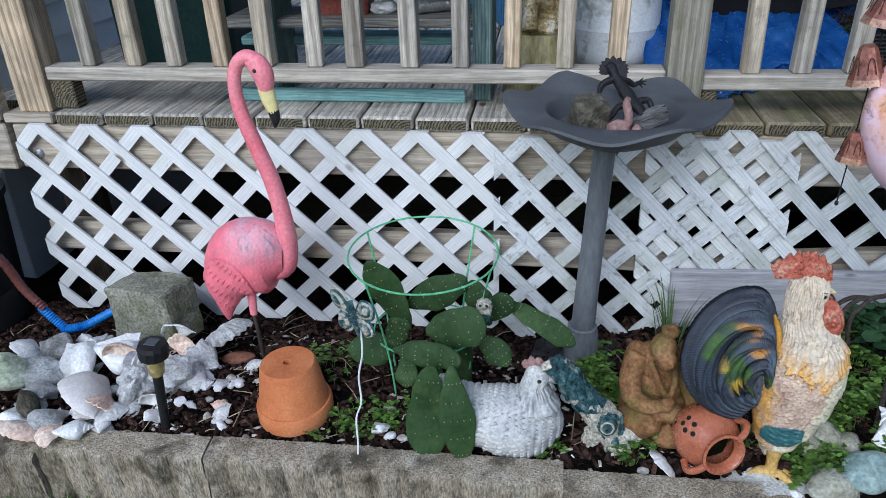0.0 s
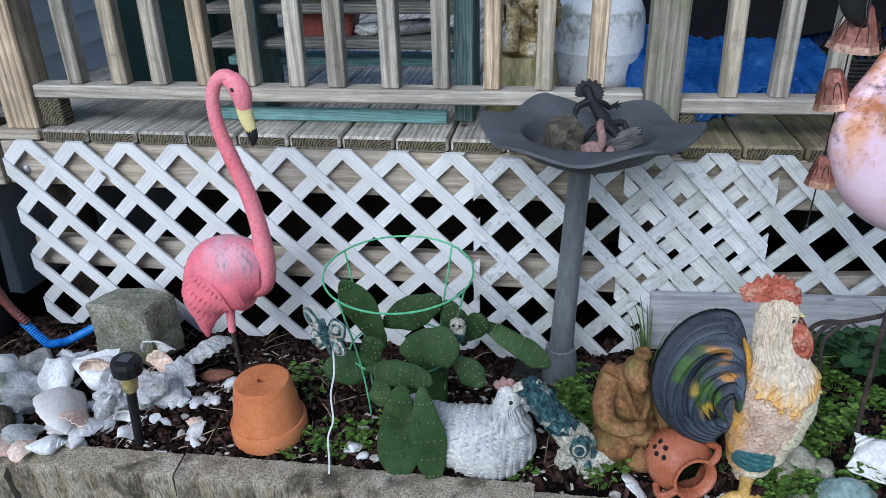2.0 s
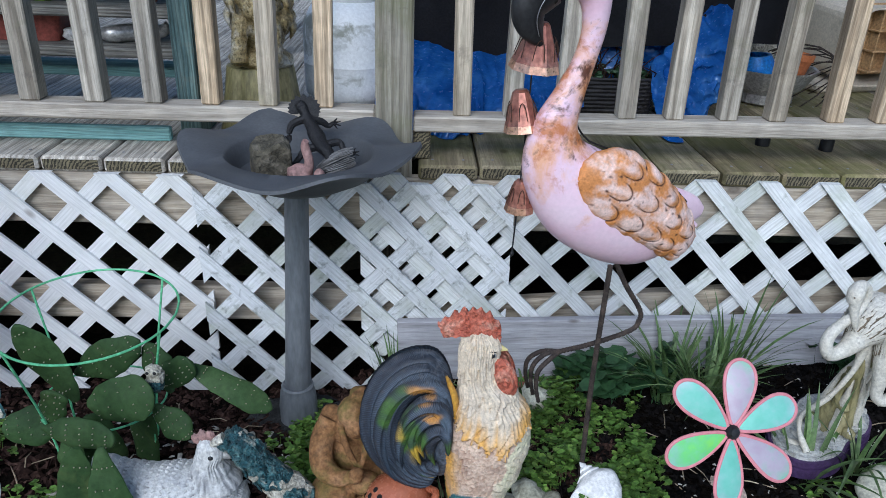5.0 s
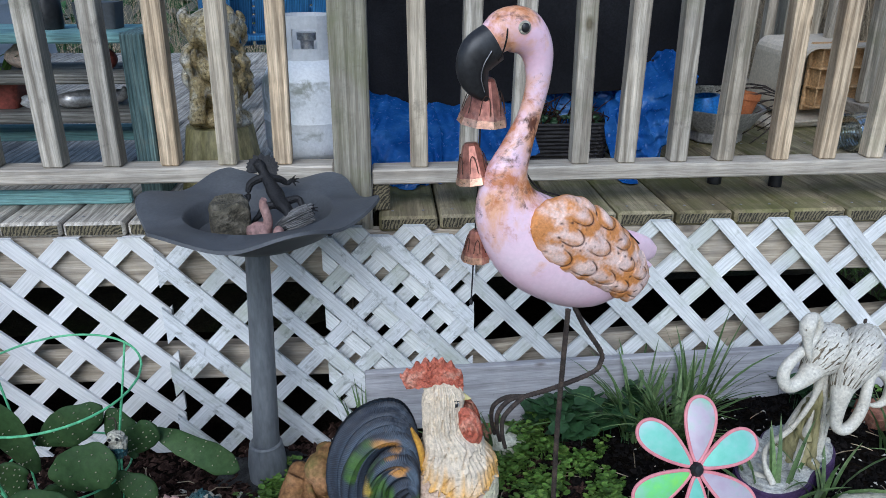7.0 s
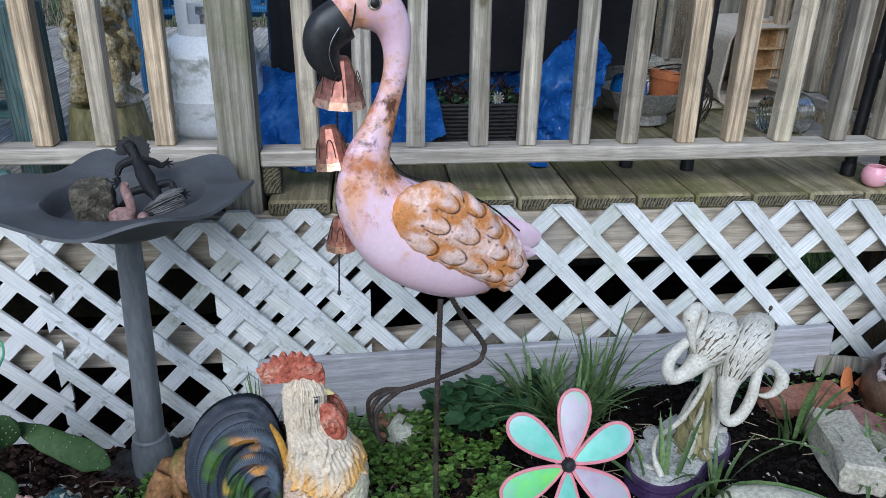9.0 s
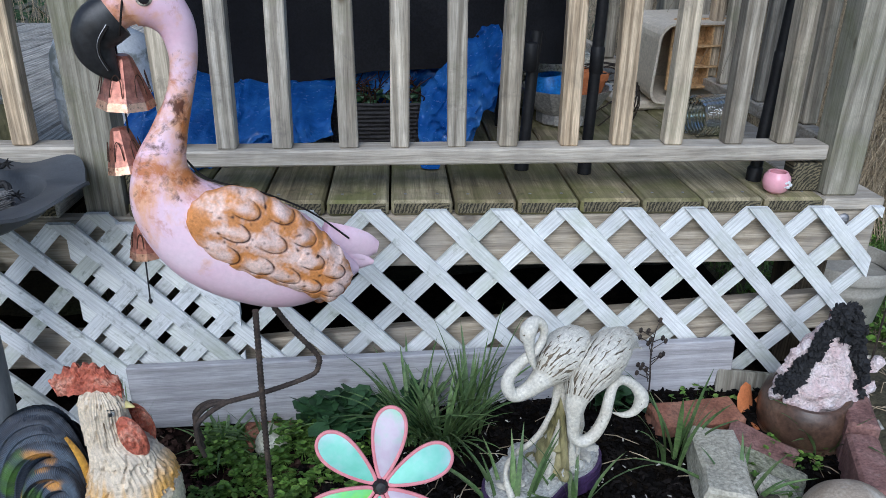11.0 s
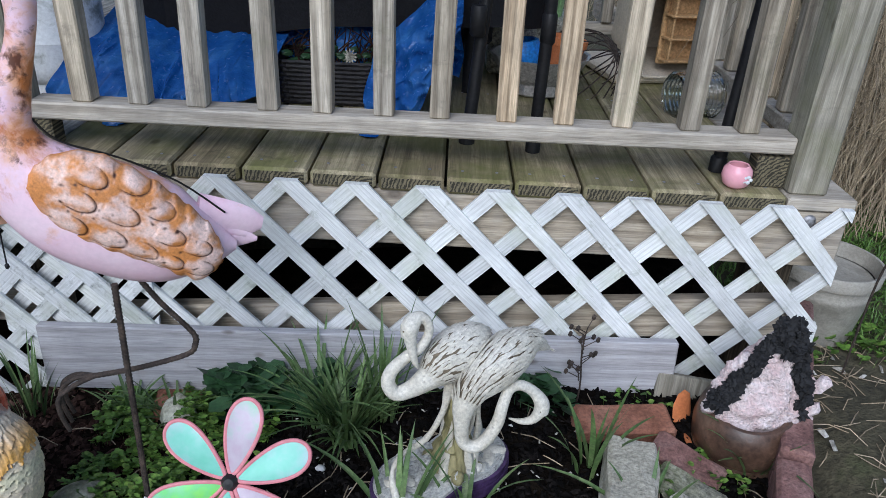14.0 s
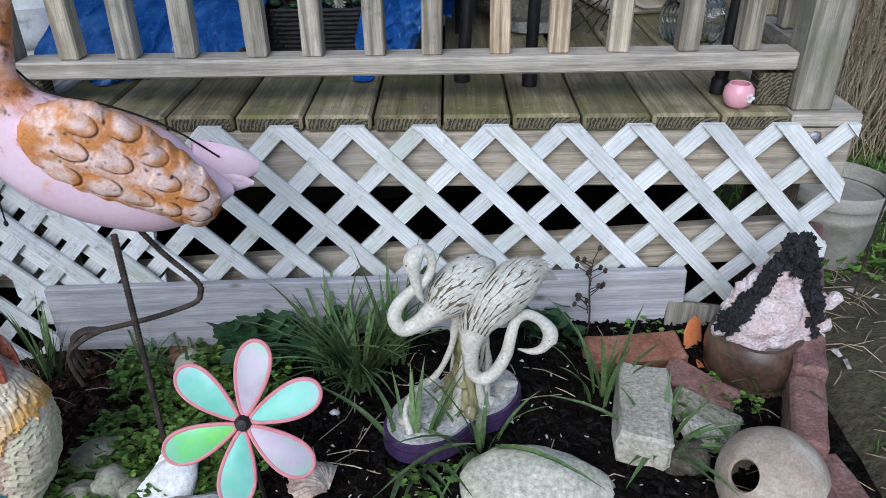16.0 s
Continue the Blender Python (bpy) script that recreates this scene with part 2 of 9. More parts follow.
def lathe(bm, profile, seg=28, mi=0, m=None, wave=None, smooth=True):
    """A turned body about z: a list of (radius, height)."""
    rings = []
    for r, z in profile:
        ring = []
        for k in range(seg):
            a = 2 * math.pi * k / seg
            p = Vector((max(r, 1e-4) * math.cos(a), max(r, 1e-4) * math.sin(a), z))
            if wave:
                p = wave(p, a, r)
            ring.append(bm.verts.new(m @ p if m else p))
        rings.append(ring)
    fs = []
    for p, q in zip(rings, rings[1:]):
        for k in range(seg):
            fs.append(bm.faces.new((p[k], p[(k + 1) % seg], q[(k + 1) % seg], q[k])))
    if profile[0][0] > 2e-4:
        fs.append(bm.faces.new(rings[0][::-1]))
    if profile[-1][0] > 2e-4:
        fs.append(bm.faces.new(rings[-1]))
    for f in fs:
        f.material_index, f.smooth = mi, smooth
    return fs


def blob(bm, at, size, rot=(0, 0, 0), rough=0.0, freq=14.0, sub=2, mi=0, smooth=True, seed=0.0):
    """A rounded lump, roughened by noise."""
    m = pose(*at, *rot) @ Matrix.Diagonal((*size, 1))
    made = bmesh.ops.create_icosphere(bm, subdivisions=sub, radius=1.0)
    for v in made["verts"]:
        d = 1 + rough * noise.noise(Vector(v.co) * (freq / 10) + Vector((seed, seed * 1.7, seed * 0.3))) + 0.45 * rough * noise.noise(Vector(v.co) * (freq / 3.5) + Vector((seed, 0, seed)))
        v.co = m @ (v.co * d)
    fs = {f for v in made["verts"] for f in v.link_faces}
    for f in fs:
        f.material_index, f.smooth = mi, smooth
    return made["verts"]


def flake(bm, at, along, out, length, width, mi=0, lift=0.25, thick=0.25):
    """One feather: a small arched scale that lies on a body."""
    a = np.array(at, float)
    t = np.array(along, float)
    o = np.array(out, float)
    t = t - o * np.dot(t, o)
    t = t / (np.linalg.norm(t) + 1e-9)
    s = np.cross(t, o)
    tip = a + t * length + o * length * lift
    lift_ = length * lift
    v = [bm.verts.new(q) for q in (a + o * width * 0.03, a + t * length * 0.45 + s * width / 2 + o * lift_ * 0.35, a + t * length * 0.82 + s * width * 0.36 + o * lift_ * 0.8, tip,
                                   a + t * length * 0.82 - s * width * 0.36 + o * lift_ * 0.8, a + t * length * 0.45 - s * width / 2 + o * lift_ * 0.35,
                                   a + t * length * 0.6 + o * (lift_ * 0.6 + width * thick))]
    for i in range(6):
        f = bm.faces.new((v[i], v[(i + 1) % 6], v[6]))
        f.material_index, f.smooth = mi, True


def scales(bm, pts, rad, rows, cols, mi, up=(0, 1, 0), rev=False, lo=0.0, hi=1.0, lift=0.05, thick=0.14, long=1.9, wide=1.25, rng=None, jitter=0.25):
    """Overlapping feathers in rows over a swept body, each row staggered."""
    rng = rng or random.Random(5)
    path, rr = smooth_path(pts, rad, 8)
    fr = frames_of(path, up)
    total = sum(np.linalg.norm(q - p) for p, q in zip(path, path[1:]))
    step = total * (hi - lo) / rows
    for i in range(rows):
        for j in range(cols):
            u = lo + (hi - lo) * (i + rng.uniform(-jitter, jitter)) / rows
            k = max(0, min(len(path) - 1, int(u * (len(path) - 1))))
            t, nn, b = fr[k]
            a = 2 * math.pi * (j + 0.5 * (i % 2) + rng.uniform(-jitter, jitter)) / cols
            r = rr[k]
            o = nn * math.cos(a) / max(r[0], 1e-4) + b * math.sin(a) / max(r[1], 1e-4)
            q = path[k] + nn * r[0] * math.cos(a) + b * r[1] * math.sin(a)
            # the way along the skin, which widens and narrows
            k0, k1 = max(0, k - 1), min(len(path) - 1, k + 1)
            t = sum(sg * (path[m] + fr[m][1] * rr[m][0] * math.cos(a) + fr[m][2] * rr[m][1] * math.sin(a)) for m, sg in ((k1, 1), (k0, -1)))
            t = t / (np.linalg.norm(t) + 1e-9)
            o = o - t * np.dot(o, t)
            o = o / np.linalg.norm(o)
            q = q + o * 0.0006
            w = 2 * math.pi * (r[0] + r[1]) / 2 / cols * wide
            flake(bm, q, -t if rev else t, o, step * long * rng.uniform(0.85, 1.15), w, mi(u, a, q) if callable(mi) else mi, lift, thick)


def feathers(bm, pts, rad, n, length, width, mi, up=(0, 1, 0), rev=False, lo=0.0, hi=1.0, side=None, lift=0.22, rng=None):
    """Feathers over a swept body. mi: a number, or a function of (place along, angle)."""
    rng = rng or random.Random(5)
    path, rr = smooth_path(pts, rad, 6)
    fr = frames_of(path, up)
    for k in range(n):
        u = lo + (hi - lo) * rng.random()
        i = min(len(path) - 1, int(u * (len(path) - 1)))
        t, nn, b = fr[i]
        a = rng.uniform(0, 2 * math.pi) if side is None else rng.uniform(*side)
        r = rr[i]
        o = nn * math.cos(a) / max(r[0], 1e-4) + b * math.sin(a) / max(r[1], 1e-4)
        o = o / np.linalg.norm(o)
        q = path[i] + nn * r[0] * math.cos(a) + b * r[1] * math.sin(a) - o * 0.001
        f = 0.75 + 0.5 * rng.random()
        flake(bm, q, -t if rev else t, o, length * f, width * f, mi(u, a) if callable(mi) else mi, lift)



def skin(bm, rows, cols, place, mi=0, closed=False):
    """A painted surface: place(u, v) gives a point and its paint."""
    paint = bm.verts.layers.float_color.get("paint") or bm.verts.layers.float_color.new("paint")
    grid = []
    for i in range(rows + 1):
        line = []
        for j in range(cols if closed else cols + 1):
            at, c = place(i / rows, j / cols)
            v = bm.verts.new(at)
            v[paint] = (c[0], c[1], c[2], 1.0)
            line.append(v)
        grid.append(line)
    for p, q in zip(grid, grid[1:]):
        for j in range(cols):
            f = bm.faces.new((p[j], p[(j + 1) % len(p)], q[(j + 1) % len(q)], q[j]))
            f.smooth, f.material_index = True, mi
    return grid


def lerp(a, b, k):
    k = max(0.0, min(1.0, k))
    return tuple(p + (q - p) * k for p, q in zip(a, b))


def curve_at(x, table):
    """Smooth values from a small table of (x, a, b, ...), by x."""
    if x <= table[0][0]:
        return table[0][1:]
    for p, q in zip(table, table[1:]):
        if x <= q[0]:
            k = (x - p[0]) / (q[0] - p[0])
            return lerp(p[1:], q[1:], k * k * (3 - 2 * k))
    return table[-1][1:]


def overlap(u, v):
    """Height of overlapping feathers laid in staggered rows: it grows to each tip and drops behind it."""
    for i in (math.floor(u) - 1, math.floor(u)):
        c = (v + 0.5 * (i % 2)) % 1.0 - 0.5
        reach = 1.55 - 2.2 * c * c
        if u - i < reach:
            return (u - i) / reach * (1 - 0.7 * c * c)
    return 0.0


def fuse(ob, voxel, smooth=4):
    """Melts the lumps of a carved figure into one skin."""
    m = ob.modifiers.new("melt", "REMESH")
    m.mode, m.voxel_size, m.use_smooth_shade = "VOXEL", voxel, True
    m = ob.modifiers.new("soften", "SMOOTH")
    m.factor, m.iterations = 0.5, smooth
    return ob


def hand_painted(name, rough=0.55, fine=170.0, bump=0.5, contrast=0.3, specks=(0.10, 0.08, 0.06), amount=0.35):
    """Paint laid on by hand over a casting, with grain, rubbed spots and specks of dirt."""
    m, nt, b = nodes_of(name)
    at = nt.nodes.new("ShaderNodeVertexColor")
    at.layer_name = "paint"
    co = nt.nodes.new("ShaderNodeTexCoord").outputs["Object"]
    grain, broad, dirt = noise_node(nt, co, fine, 4, 0.6), noise_node(nt, co, 26, 5, 0.6), noise_node(nt, co, 75, 5, 0.65, 0.5)
    lo, hi = 1 - contrast, 1 + contrast * 0.7
    col = mix_node(nt, 1.0, at.outputs["Color"], ramp_node(nt, grain, [(0.3, (lo, lo, lo)), (0.7, (hi, hi, hi))]), "MULTIPLY")
    col = mix_node(nt, 1.0, col, ramp_node(nt, broad, [(0.32, (0.82, 0.82, 0.84)), (0.68, (1.1, 1.09, 1.06))]), "MULTIPLY")
    col = mix_node(nt, ramp_node(nt, dirt, [(0.58, (0, 0, 0)), (0.70, (amount, amount, amount))]), col, specks)
    nt.links.new(col, b.inputs["Base Color"])
    b.inputs["Specular IOR Level"].default_value = 0.4
    nt.links.new(math_node(nt, "ADD", math_node(nt, "MULTIPLY", grain, 0.3), rough - 0.15), b.inputs["Roughness"])
    bp = nt.nodes.new("ShaderNodeBump")
    bp.inputs["Strength"].default_value, bp.inputs["Distance"].default_value = bump, 0.003
    nt.links.new(grain, bp.inputs["Height"])
    nt.links.new(bp.outputs[0], b.inputs["Normal"])
    return m

# ---------------------------------------------------------------- materials
MOSS = (0.10, 0.13, 0.035)
M = {}
M["deck"] = wood("deck_wood", (0.14, 0.12, 0.08), (0.40, 0.355, 0.245), 1, [((0.125, 0.130, 0.035), 3.5, 0.42, 0.75), ((0.045, 0.040, 0.022), 9.0, 0.53, 0.75), ((0.24, 0.22, 0.17), 5.0, 0.60, 0.5), ((0.03, 0.027, 0.018), 45.0, 0.62, 0.6)], 0.30, ring=0.22, lines=5, tint=0.5, painted=0.5)
M["deck_grey"] = wood("deck_wood_grey", (0.25, 0.225, 0.19), (0.68, 0.64, 0.57), 1, [((0.075, 0.07, 0.055), 7.0, 0.52, 0.7)], 0.2, ring=0.26, lines=15)
M["end"] = end_grain("board_end", (0.030, 0.027, 0.017), (0.17, 0.145, 0.09))
M["rail"] = wood("rail_wood", (0.34, 0.30, 0.245), (0.59, 0.54, 0.465), 0, [((0.18, 0.18, 0.11), 6.0, 0.62, 0.5), ((0.10, 0.09, 0.08), 20.0, 0.66, 0.5)], 0.08, ring=0.15, lines=14, painted=0.3)
M["baluster"] = wood("baluster_wood", (0.26, 0.235, 0.195), (0.56, 0.52, 0.45), 2, [((0.20, 0.20, 0.12), 6.0, 0.54, 0.6), ((0.09, 0.08, 0.07), 16.0, 0.58, 0.7), ((0.60, 0.58, 0.53), 40.0, 0.64, 0.5), ((0.05, 0.045, 0.035), 60.0, 0.64, 0.7)], 0.28, ring=0.32, lines=11, tint=0.5, painted=0.3)
M["baluster_new"] = wood("baluster_wood_new", (0.42, 0.31, 0.20), (0.70, 0.57, 0.41), 2, [((0.2, 0.15, 0.1), 8.0, 0.64, 0.4)], 0.12, ring=0.36, lines=15)
M["post"] = wood("post_wood", (0.20, 0.185, 0.145), (0.37, 0.345, 0.285), 2, [((0.15, 0.16, 0.07), 4.0, 0.48, 0.55), ((0.085, 0.075, 0.06), 9.0, 0.56, 0.65), ((0.05, 0.045, 0.035), 50.0, 0.63, 0.6)], 0.08, ring=0.28, lines=11, painted=0.35)
M["rim"] = wood("rim_wood", (0.30, 0.25, 0.185), (0.56, 0.495, 0.40), 0, [((0.33, 0.31, 0.29), 3.0, 0.48, 0.65), ((0.10, 0.07, 0.045), 8.0, 0.63, 0.6)], 0.08, ring=0.22, lines=9, painted=0.2)
M["plank"] = wood("plank_grey", (0.32, 0.315, 0.33), (0.48, 0.475, 0.50), 0, [((0.24, 0.21, 0.19), 9.0, 0.57, 0.55), ((0.08, 0.07, 0.065), 16.0, 0.64, 0.7), ((0.52, 0.51, 0.52), 5.0, 0.58, 0.4)], 0.04, ring=0.12, lines=8, painted=0.5)
# under-deck timber, its colour taken near black to deepen the shade there
M["dark_wood"] = wood("under_deck_shade_wood", (0.03, 0.024, 0.017), (0.10, 0.08, 0.055), 2, [], 0.1)
M["teal_wood"] = wood("teal_paint", (0.17, 0.36, 0.37), (0.34, 0.58, 0.58), 0, [((0.24, 0.24, 0.2), 10.0, 0.6, 0.6)], 0.12, ring=0.15)
M["teal_worn"] = wood("teal_worn_paint", (0.075, 0.14, 0.15), (0.22, 0.32, 0.31), 2, [((0.2, 0.17, 0.12), 9.0, 0.55, 0.7)], 0.12)
M["shelf_dark"] = wood("shelf_dark", (0.12, 0.12, 0.11), (0.34, 0.33, 0.30), 0, [], 0.1)
M["lattice"] = wood("lattice_paint", (0.64, 0.64, 0.63), (0.71, 0.71, 0.70), 0, [((0.52, 0.53, 0.43), 5.0, 0.54, 0.5), ((0.26, 0.265, 0.20), 34.0, 0.62, 0.65), ((0.16, 0.16, 0.13), 120.0, 0.66, 0.6)], 0.06, 0.5, ring=0.02, painted=0.9)
M["lattice_worn"] = wood("lattice_paint_worn", (0.63, 0.645, 0.64), (0.73, 0.742, 0.738), 0, [((0.42, 0.46, 0.35), 4.0, 0.50, 0.6), ((0.16, 0.19, 0.12), 28.0, 0.58, 0.7), ((0.12, 0.13, 0.10), 110.0, 0.63, 0.65)], 0.08, 0.55, ring=0.05, painted=0.7)
M["lattice_dirty"] = wood("lattice_paint_dirty", (0.60, 0.62, 0.63), (0.74, 0.755, 0.77), 0, [((0.36, 0.39, 0.28), 3.5, 0.48, 0.65), ((0.085, 0.10, 0.07), 36.0, 0.54, 0.8), ((0.10, 0.11, 0.085), 120.0, 0.60, 0.7)], 0.08, 0.6, ring=0.04, painted=0.75)
M["soil"] = surface("soil", [(0.003, 0.0026, 0.0022), (0.009, 0.007, 0.0055), (0.024, 0.018, 0.013)], 18, 130, 0.97, bump=0.9, depth=0.012, sheen=0.02)
M["ground"] = surface("lawn_ground", [(0.05, 0.045, 0.028), (0.085, 0.075, 0.045), (0.06, 0.09, 0.025)], 3.0, 60, 0.95, bump=0.8, depth=0.015)
M["mulch"] = surface("mulch", [(0.008, 0.005, 0.0045), (0.035, 0.020, 0.016), (0.095, 0.056, 0.043)], 30, 160, 0.95, bump=0.6, island=True, vary=0.75, sheen=0.05)
M["mulch_black"] = surface("black_mulch", [(0.0025, 0.0025, 0.0025), (0.007, 0.006, 0.0056), (0.018, 0.015, 0.014)], 30, 140, 0.9, bump=0.5, island=True, vary=0.6, sheen=0.06)
M["concrete"] = surface("edging_concrete", [(0.17, 0.14, 0.095), (0.33, 0.28, 0.205), (0.46, 0.41, 0.33)], 15, 240, 0.95, bump=0.9, depth=0.005, contrast=0.7, sheen=0.1,
                        stretch=(1, 1, 0.22), stains=[((0.05, 0.042, 0.03), 11, 0.52, 0.8), ((0.07, 0.085, 0.022), 13, 0.62, 0.75), ((0.62, 0.60, 0.54), 105, 0.60, 0.85), ((0.045, 0.038, 0.027), 90, 0.60, 0.85)], vary=0.12)
M["stone"] = surface("rough_stone", [(0.13, 0.13, 0.095), (0.24, 0.235, 0.18), (0.34, 0.33, 0.26)], 10, 140, 0.95, bump=0.9, depth=0.006, contrast=0.6, sheen=0.15,
                     stains=[((0.10, 0.125, 0.04), 8, 0.52, 0.6), ((0.05, 0.05, 0.035), 16, 0.6, 0.6)], vary=0.15)
M["terracotta"] = surface("terracotta", [(0.43, 0.125, 0.04), (0.54, 0.18, 0.062), (0.58, 0.23, 0.10)], 9, 170, 0.8, bump=0.2, contrast=0.2,
                          stains=[((0.55, 0.36, 0.25), 6, 0.62, 0.35), ((0.25, 0.08, 0.03), 30, 0.66, 0.5)])
# soil colour taken near black to carry the shade inside the jar
M["jar_soil"] = surface("jar_soil", [(0.003, 0.003, 0.0015), (0.010, 0.011, 0.004)], 20, 150, 0.95, bump=0.6, sheen=0.05)
M["glaze_clay"] = surface("glazed_clay", [(0.30, 0.085, 0.04), (0.42, 0.135, 0.07), (0.46, 0.19, 0.12)], 8, 120, 0.26, bump=0.08, contrast=0.15, stains=[((0.17, 0.05, 0.03), 9, 0.60, 0.5)], sheen=0.6)
M["pink"] = surface("pink_plastic", [(0.74, 0.16, 0.20), (0.82, 0.23, 0.27), (0.86, 0.30, 0.34)], 9, 140, 0.42, bump=0.3, contrast=0.2,
                    stains=[((0.60, 0.33, 0.34), 12, 0.60, 0.6), ((0.30, 0.16, 0.16), 60, 0.68, 0.5)])
M["yellow"] = surface("beak_yellow", [(0.68, 0.55, 0.18), (0.80, 0.70, 0.34)], 20, 120, 0.55, bump=0.05, contrast=0.1)
M["black_gloss"] = surface("black_paint", [(0.012, 0.012, 0.013), (0.03, 0.03, 0.032)], 20, 120, 0.4, bump=0.1)
M["rust_rod"] = surface("rusty_rod", [(0.022, 0.018, 0.016), (0.055, 0.042, 0.035), (0.11, 0.08, 0.062)], 40, 220, 0.7, metal=0.3, bump=0.5)
M["lilac"] = surface("lilac_paint", [(0.75, 0.45, 0.55), (0.78, 0.55, 0.64), (0.80, 0.62, 0.69)], 7, 120, 0.36, bump=0.05, contrast=0.06,
                     stains=[((0.72, 0.36, 0.16), 10, 0.54, 0.8), ((0.47, 0.15, 0.03), 20, 0.60, 0.92), ((0.09, 0.03, 0.018), 36, 0.67, 0.95)],
                     by_height=[(0.70, -0.20), (0.80, -0.10), (0.86, 0.02), (0.94, 0.13), (1.08, 0.16), (1.16, 0.04), (1.21, 0.04), (1.265, 0.2)])
M["rust_line"] = surface("rust_line", [(0.030, 0.015, 0.010), (0.075, 0.03, 0.015)], 30, 160, 0.85, bump=0.3)
M["bath"] = surface("bath_resin", [(0.050, 0.054, 0.060), (0.075, 0.080, 0.088), (0.105, 0.11, 0.118)], 5, 150, 0.62, bump=0.12, contrast=0.2,
                    stains=[((0.16, 0.155, 0.145), 9, 0.64, 0.4)])
M["bath_pole"] = surface("bath_pole", [(0.085, 0.095, 0.105), (0.14, 0.15, 0.16), (0.2, 0.205, 0.205)], 8, 120, 0.5, bump=0.15, contrast=0.25,
                         stains=[((0.2, 0.19, 0.16), 12, 0.6, 0.4)], stretch=(1, 1, 0.25))
M["lizard"] = surface("lizard_resin", [(0.008, 0.008, 0.009), (0.022, 0.021, 0.022)], 30, 200, 0.55, bump=0.6, sheen=0.3)
M["lava"] = surface("rough_rock", [(0.035, 0.032, 0.024), (0.10, 0.088, 0.062), (0.17, 0.15, 0.115)], 35, 160, 0.95, bump=1.0, depth=0.006,
                    stains=[((0.09, 0.10, 0.03), 18, 0.6, 0.6)])
M["driftwood"] = surface("driftwood", [(0.06, 0.058, 0.055), (0.15, 0.145, 0.14), (0.27, 0.265, 0.26)], 40, 160, 0.85, bump=0.9, stretch=(0.2, 1, 1))
M["flesh_clay"] = surface("pinkish_clay", [(0.24, 0.13, 0.115), (0.38, 0.24, 0.215)], 25, 140, 0.7, bump=0.3)
M["cactus"] = surface("cactus_skin", [(0.016, 0.038, 0.012), (0.030, 0.062, 0.020), (0.055, 0.092, 0.034)], 8, 110, 0.62, bump=0.25, contrast=0.25,
                      stains=[((0.09, 0.11, 0.035), 10, 0.62, 0.5)], vary=0.22, sheen=0.18)
M["spine"] = surface("spine_tuft", [(0.30, 0.27, 0.17), (0.46, 0.42, 0.30)], 30, 100, 0.8, bump=0)
M["cage"] = surface("green_wire", [(0.10, 0.42, 0.20), (0.17, 0.55, 0.28)], 20, 120, 0.5, bump=0.05)
M["slate"] = surface("slate_feather", [(0.028, 0.034, 0.048), (0.070, 0.085, 0.110), (0.17, 0.185, 0.21)], 20, 170, 0.5, bump=0.6, contrast=0.6, island=True, vary=0.4)
M["red"] = surface("comb_red", [(0.32, 0.07, 0.04), (0.54, 0.15, 0.09), (0.66, 0.36, 0.26)], 40, 170, 0.55, bump=0.9, depth=0.006, contrast=0.5, stains=[((0.13, 0.025, 0.016), 60, 0.60, 0.75)])
M["hand_paint"] = hand_painted("rooster_paint")
M["wing_paint"] = hand_painted("wing_paint", 0.55, 230, 0.35, 0.22, (0.16, 0.06, 0.03), 0.3)
M["plastic_paint"] = hand_painted("plastic_paint", 0.45, 200, 0.25, 0.12, (0.40, 0.30, 0.30), 0.45)
M["hen_paint"] = hand_painted("hen_paint", 0.65, 150, 0.6, 0.32, (0.10, 0.10, 0.095), 0.55)
M["leaf_relief"] = surface("leaf_relief", [(0.10, 0.17, 0.11), (0.22, 0.30, 0.22)], 22, 150, 0.7, bump=0.4)
M["leg_yellow"] = surface("leg_yellow", [(0.50, 0.30, 0.08), (0.66, 0.45, 0.15)], 20, 140, 0.6, bump=0.3)
M["hen_grey"] = surface("hen_grey", [(0.16, 0.16, 0.16), (0.34, 0.34, 0.33), (0.5, 0.5, 0.48)], 16, 150, 0.65, bump=0.4, island=True, vary=0.25)
M["pale_base"] = surface("pale_resin", [(0.36, 0.36, 0.33), (0.49, 0.49, 0.46), (0.58, 0.58, 0.55)], 12, 150, 0.75, bump=0.8, depth=0.006, contrast=0.4, stains=[((0.20, 0.19, 0.15), 22, 0.55, 0.75), ((0.03, 0.03, 0.025), 48, 0.60, 0.85)])
M["monk"] = surface("weathered_clay", [(0.09, 0.045, 0.02), (0.22, 0.11, 0.045), (0.36, 0.20, 0.10)], 12, 130, 0.88, bump=0.6, contrast=0.5, sheen=0.2,
                    stains=[((0.10, 0.115, 0.025), 8, 0.50, 0.8), ((0.06, 0.045, 0.03), 16, 0.58, 0.7), ((0.42, 0.15, 0.06), 6, 0.60, 0.6)])
M["twin"] = surface("ivory_resin", [(0.46, 0.42, 0.34), (0.60, 0.57, 0.49), (0.67, 0.645, 0.58)], 10, 170, 0.62, bump=0.4, contrast=0.28,
                    stains=[((0.28, 0.23, 0.16), 12, 0.58, 0.6), ((0.05, 0.045, 0.038), 50, 0.63, 0.85)])
M["twin_dark"] = surface("ivory_shadow_wash", [(0.10, 0.08, 0.05), (0.24, 0.19, 0.13)], 20, 150, 0.75, bump=0.4)
M["purple"] = surface("purple_base", [(0.035, 0.018, 0.06), (0.075, 0.04, 0.11)], 14, 130, 0.5, bump=0.15)
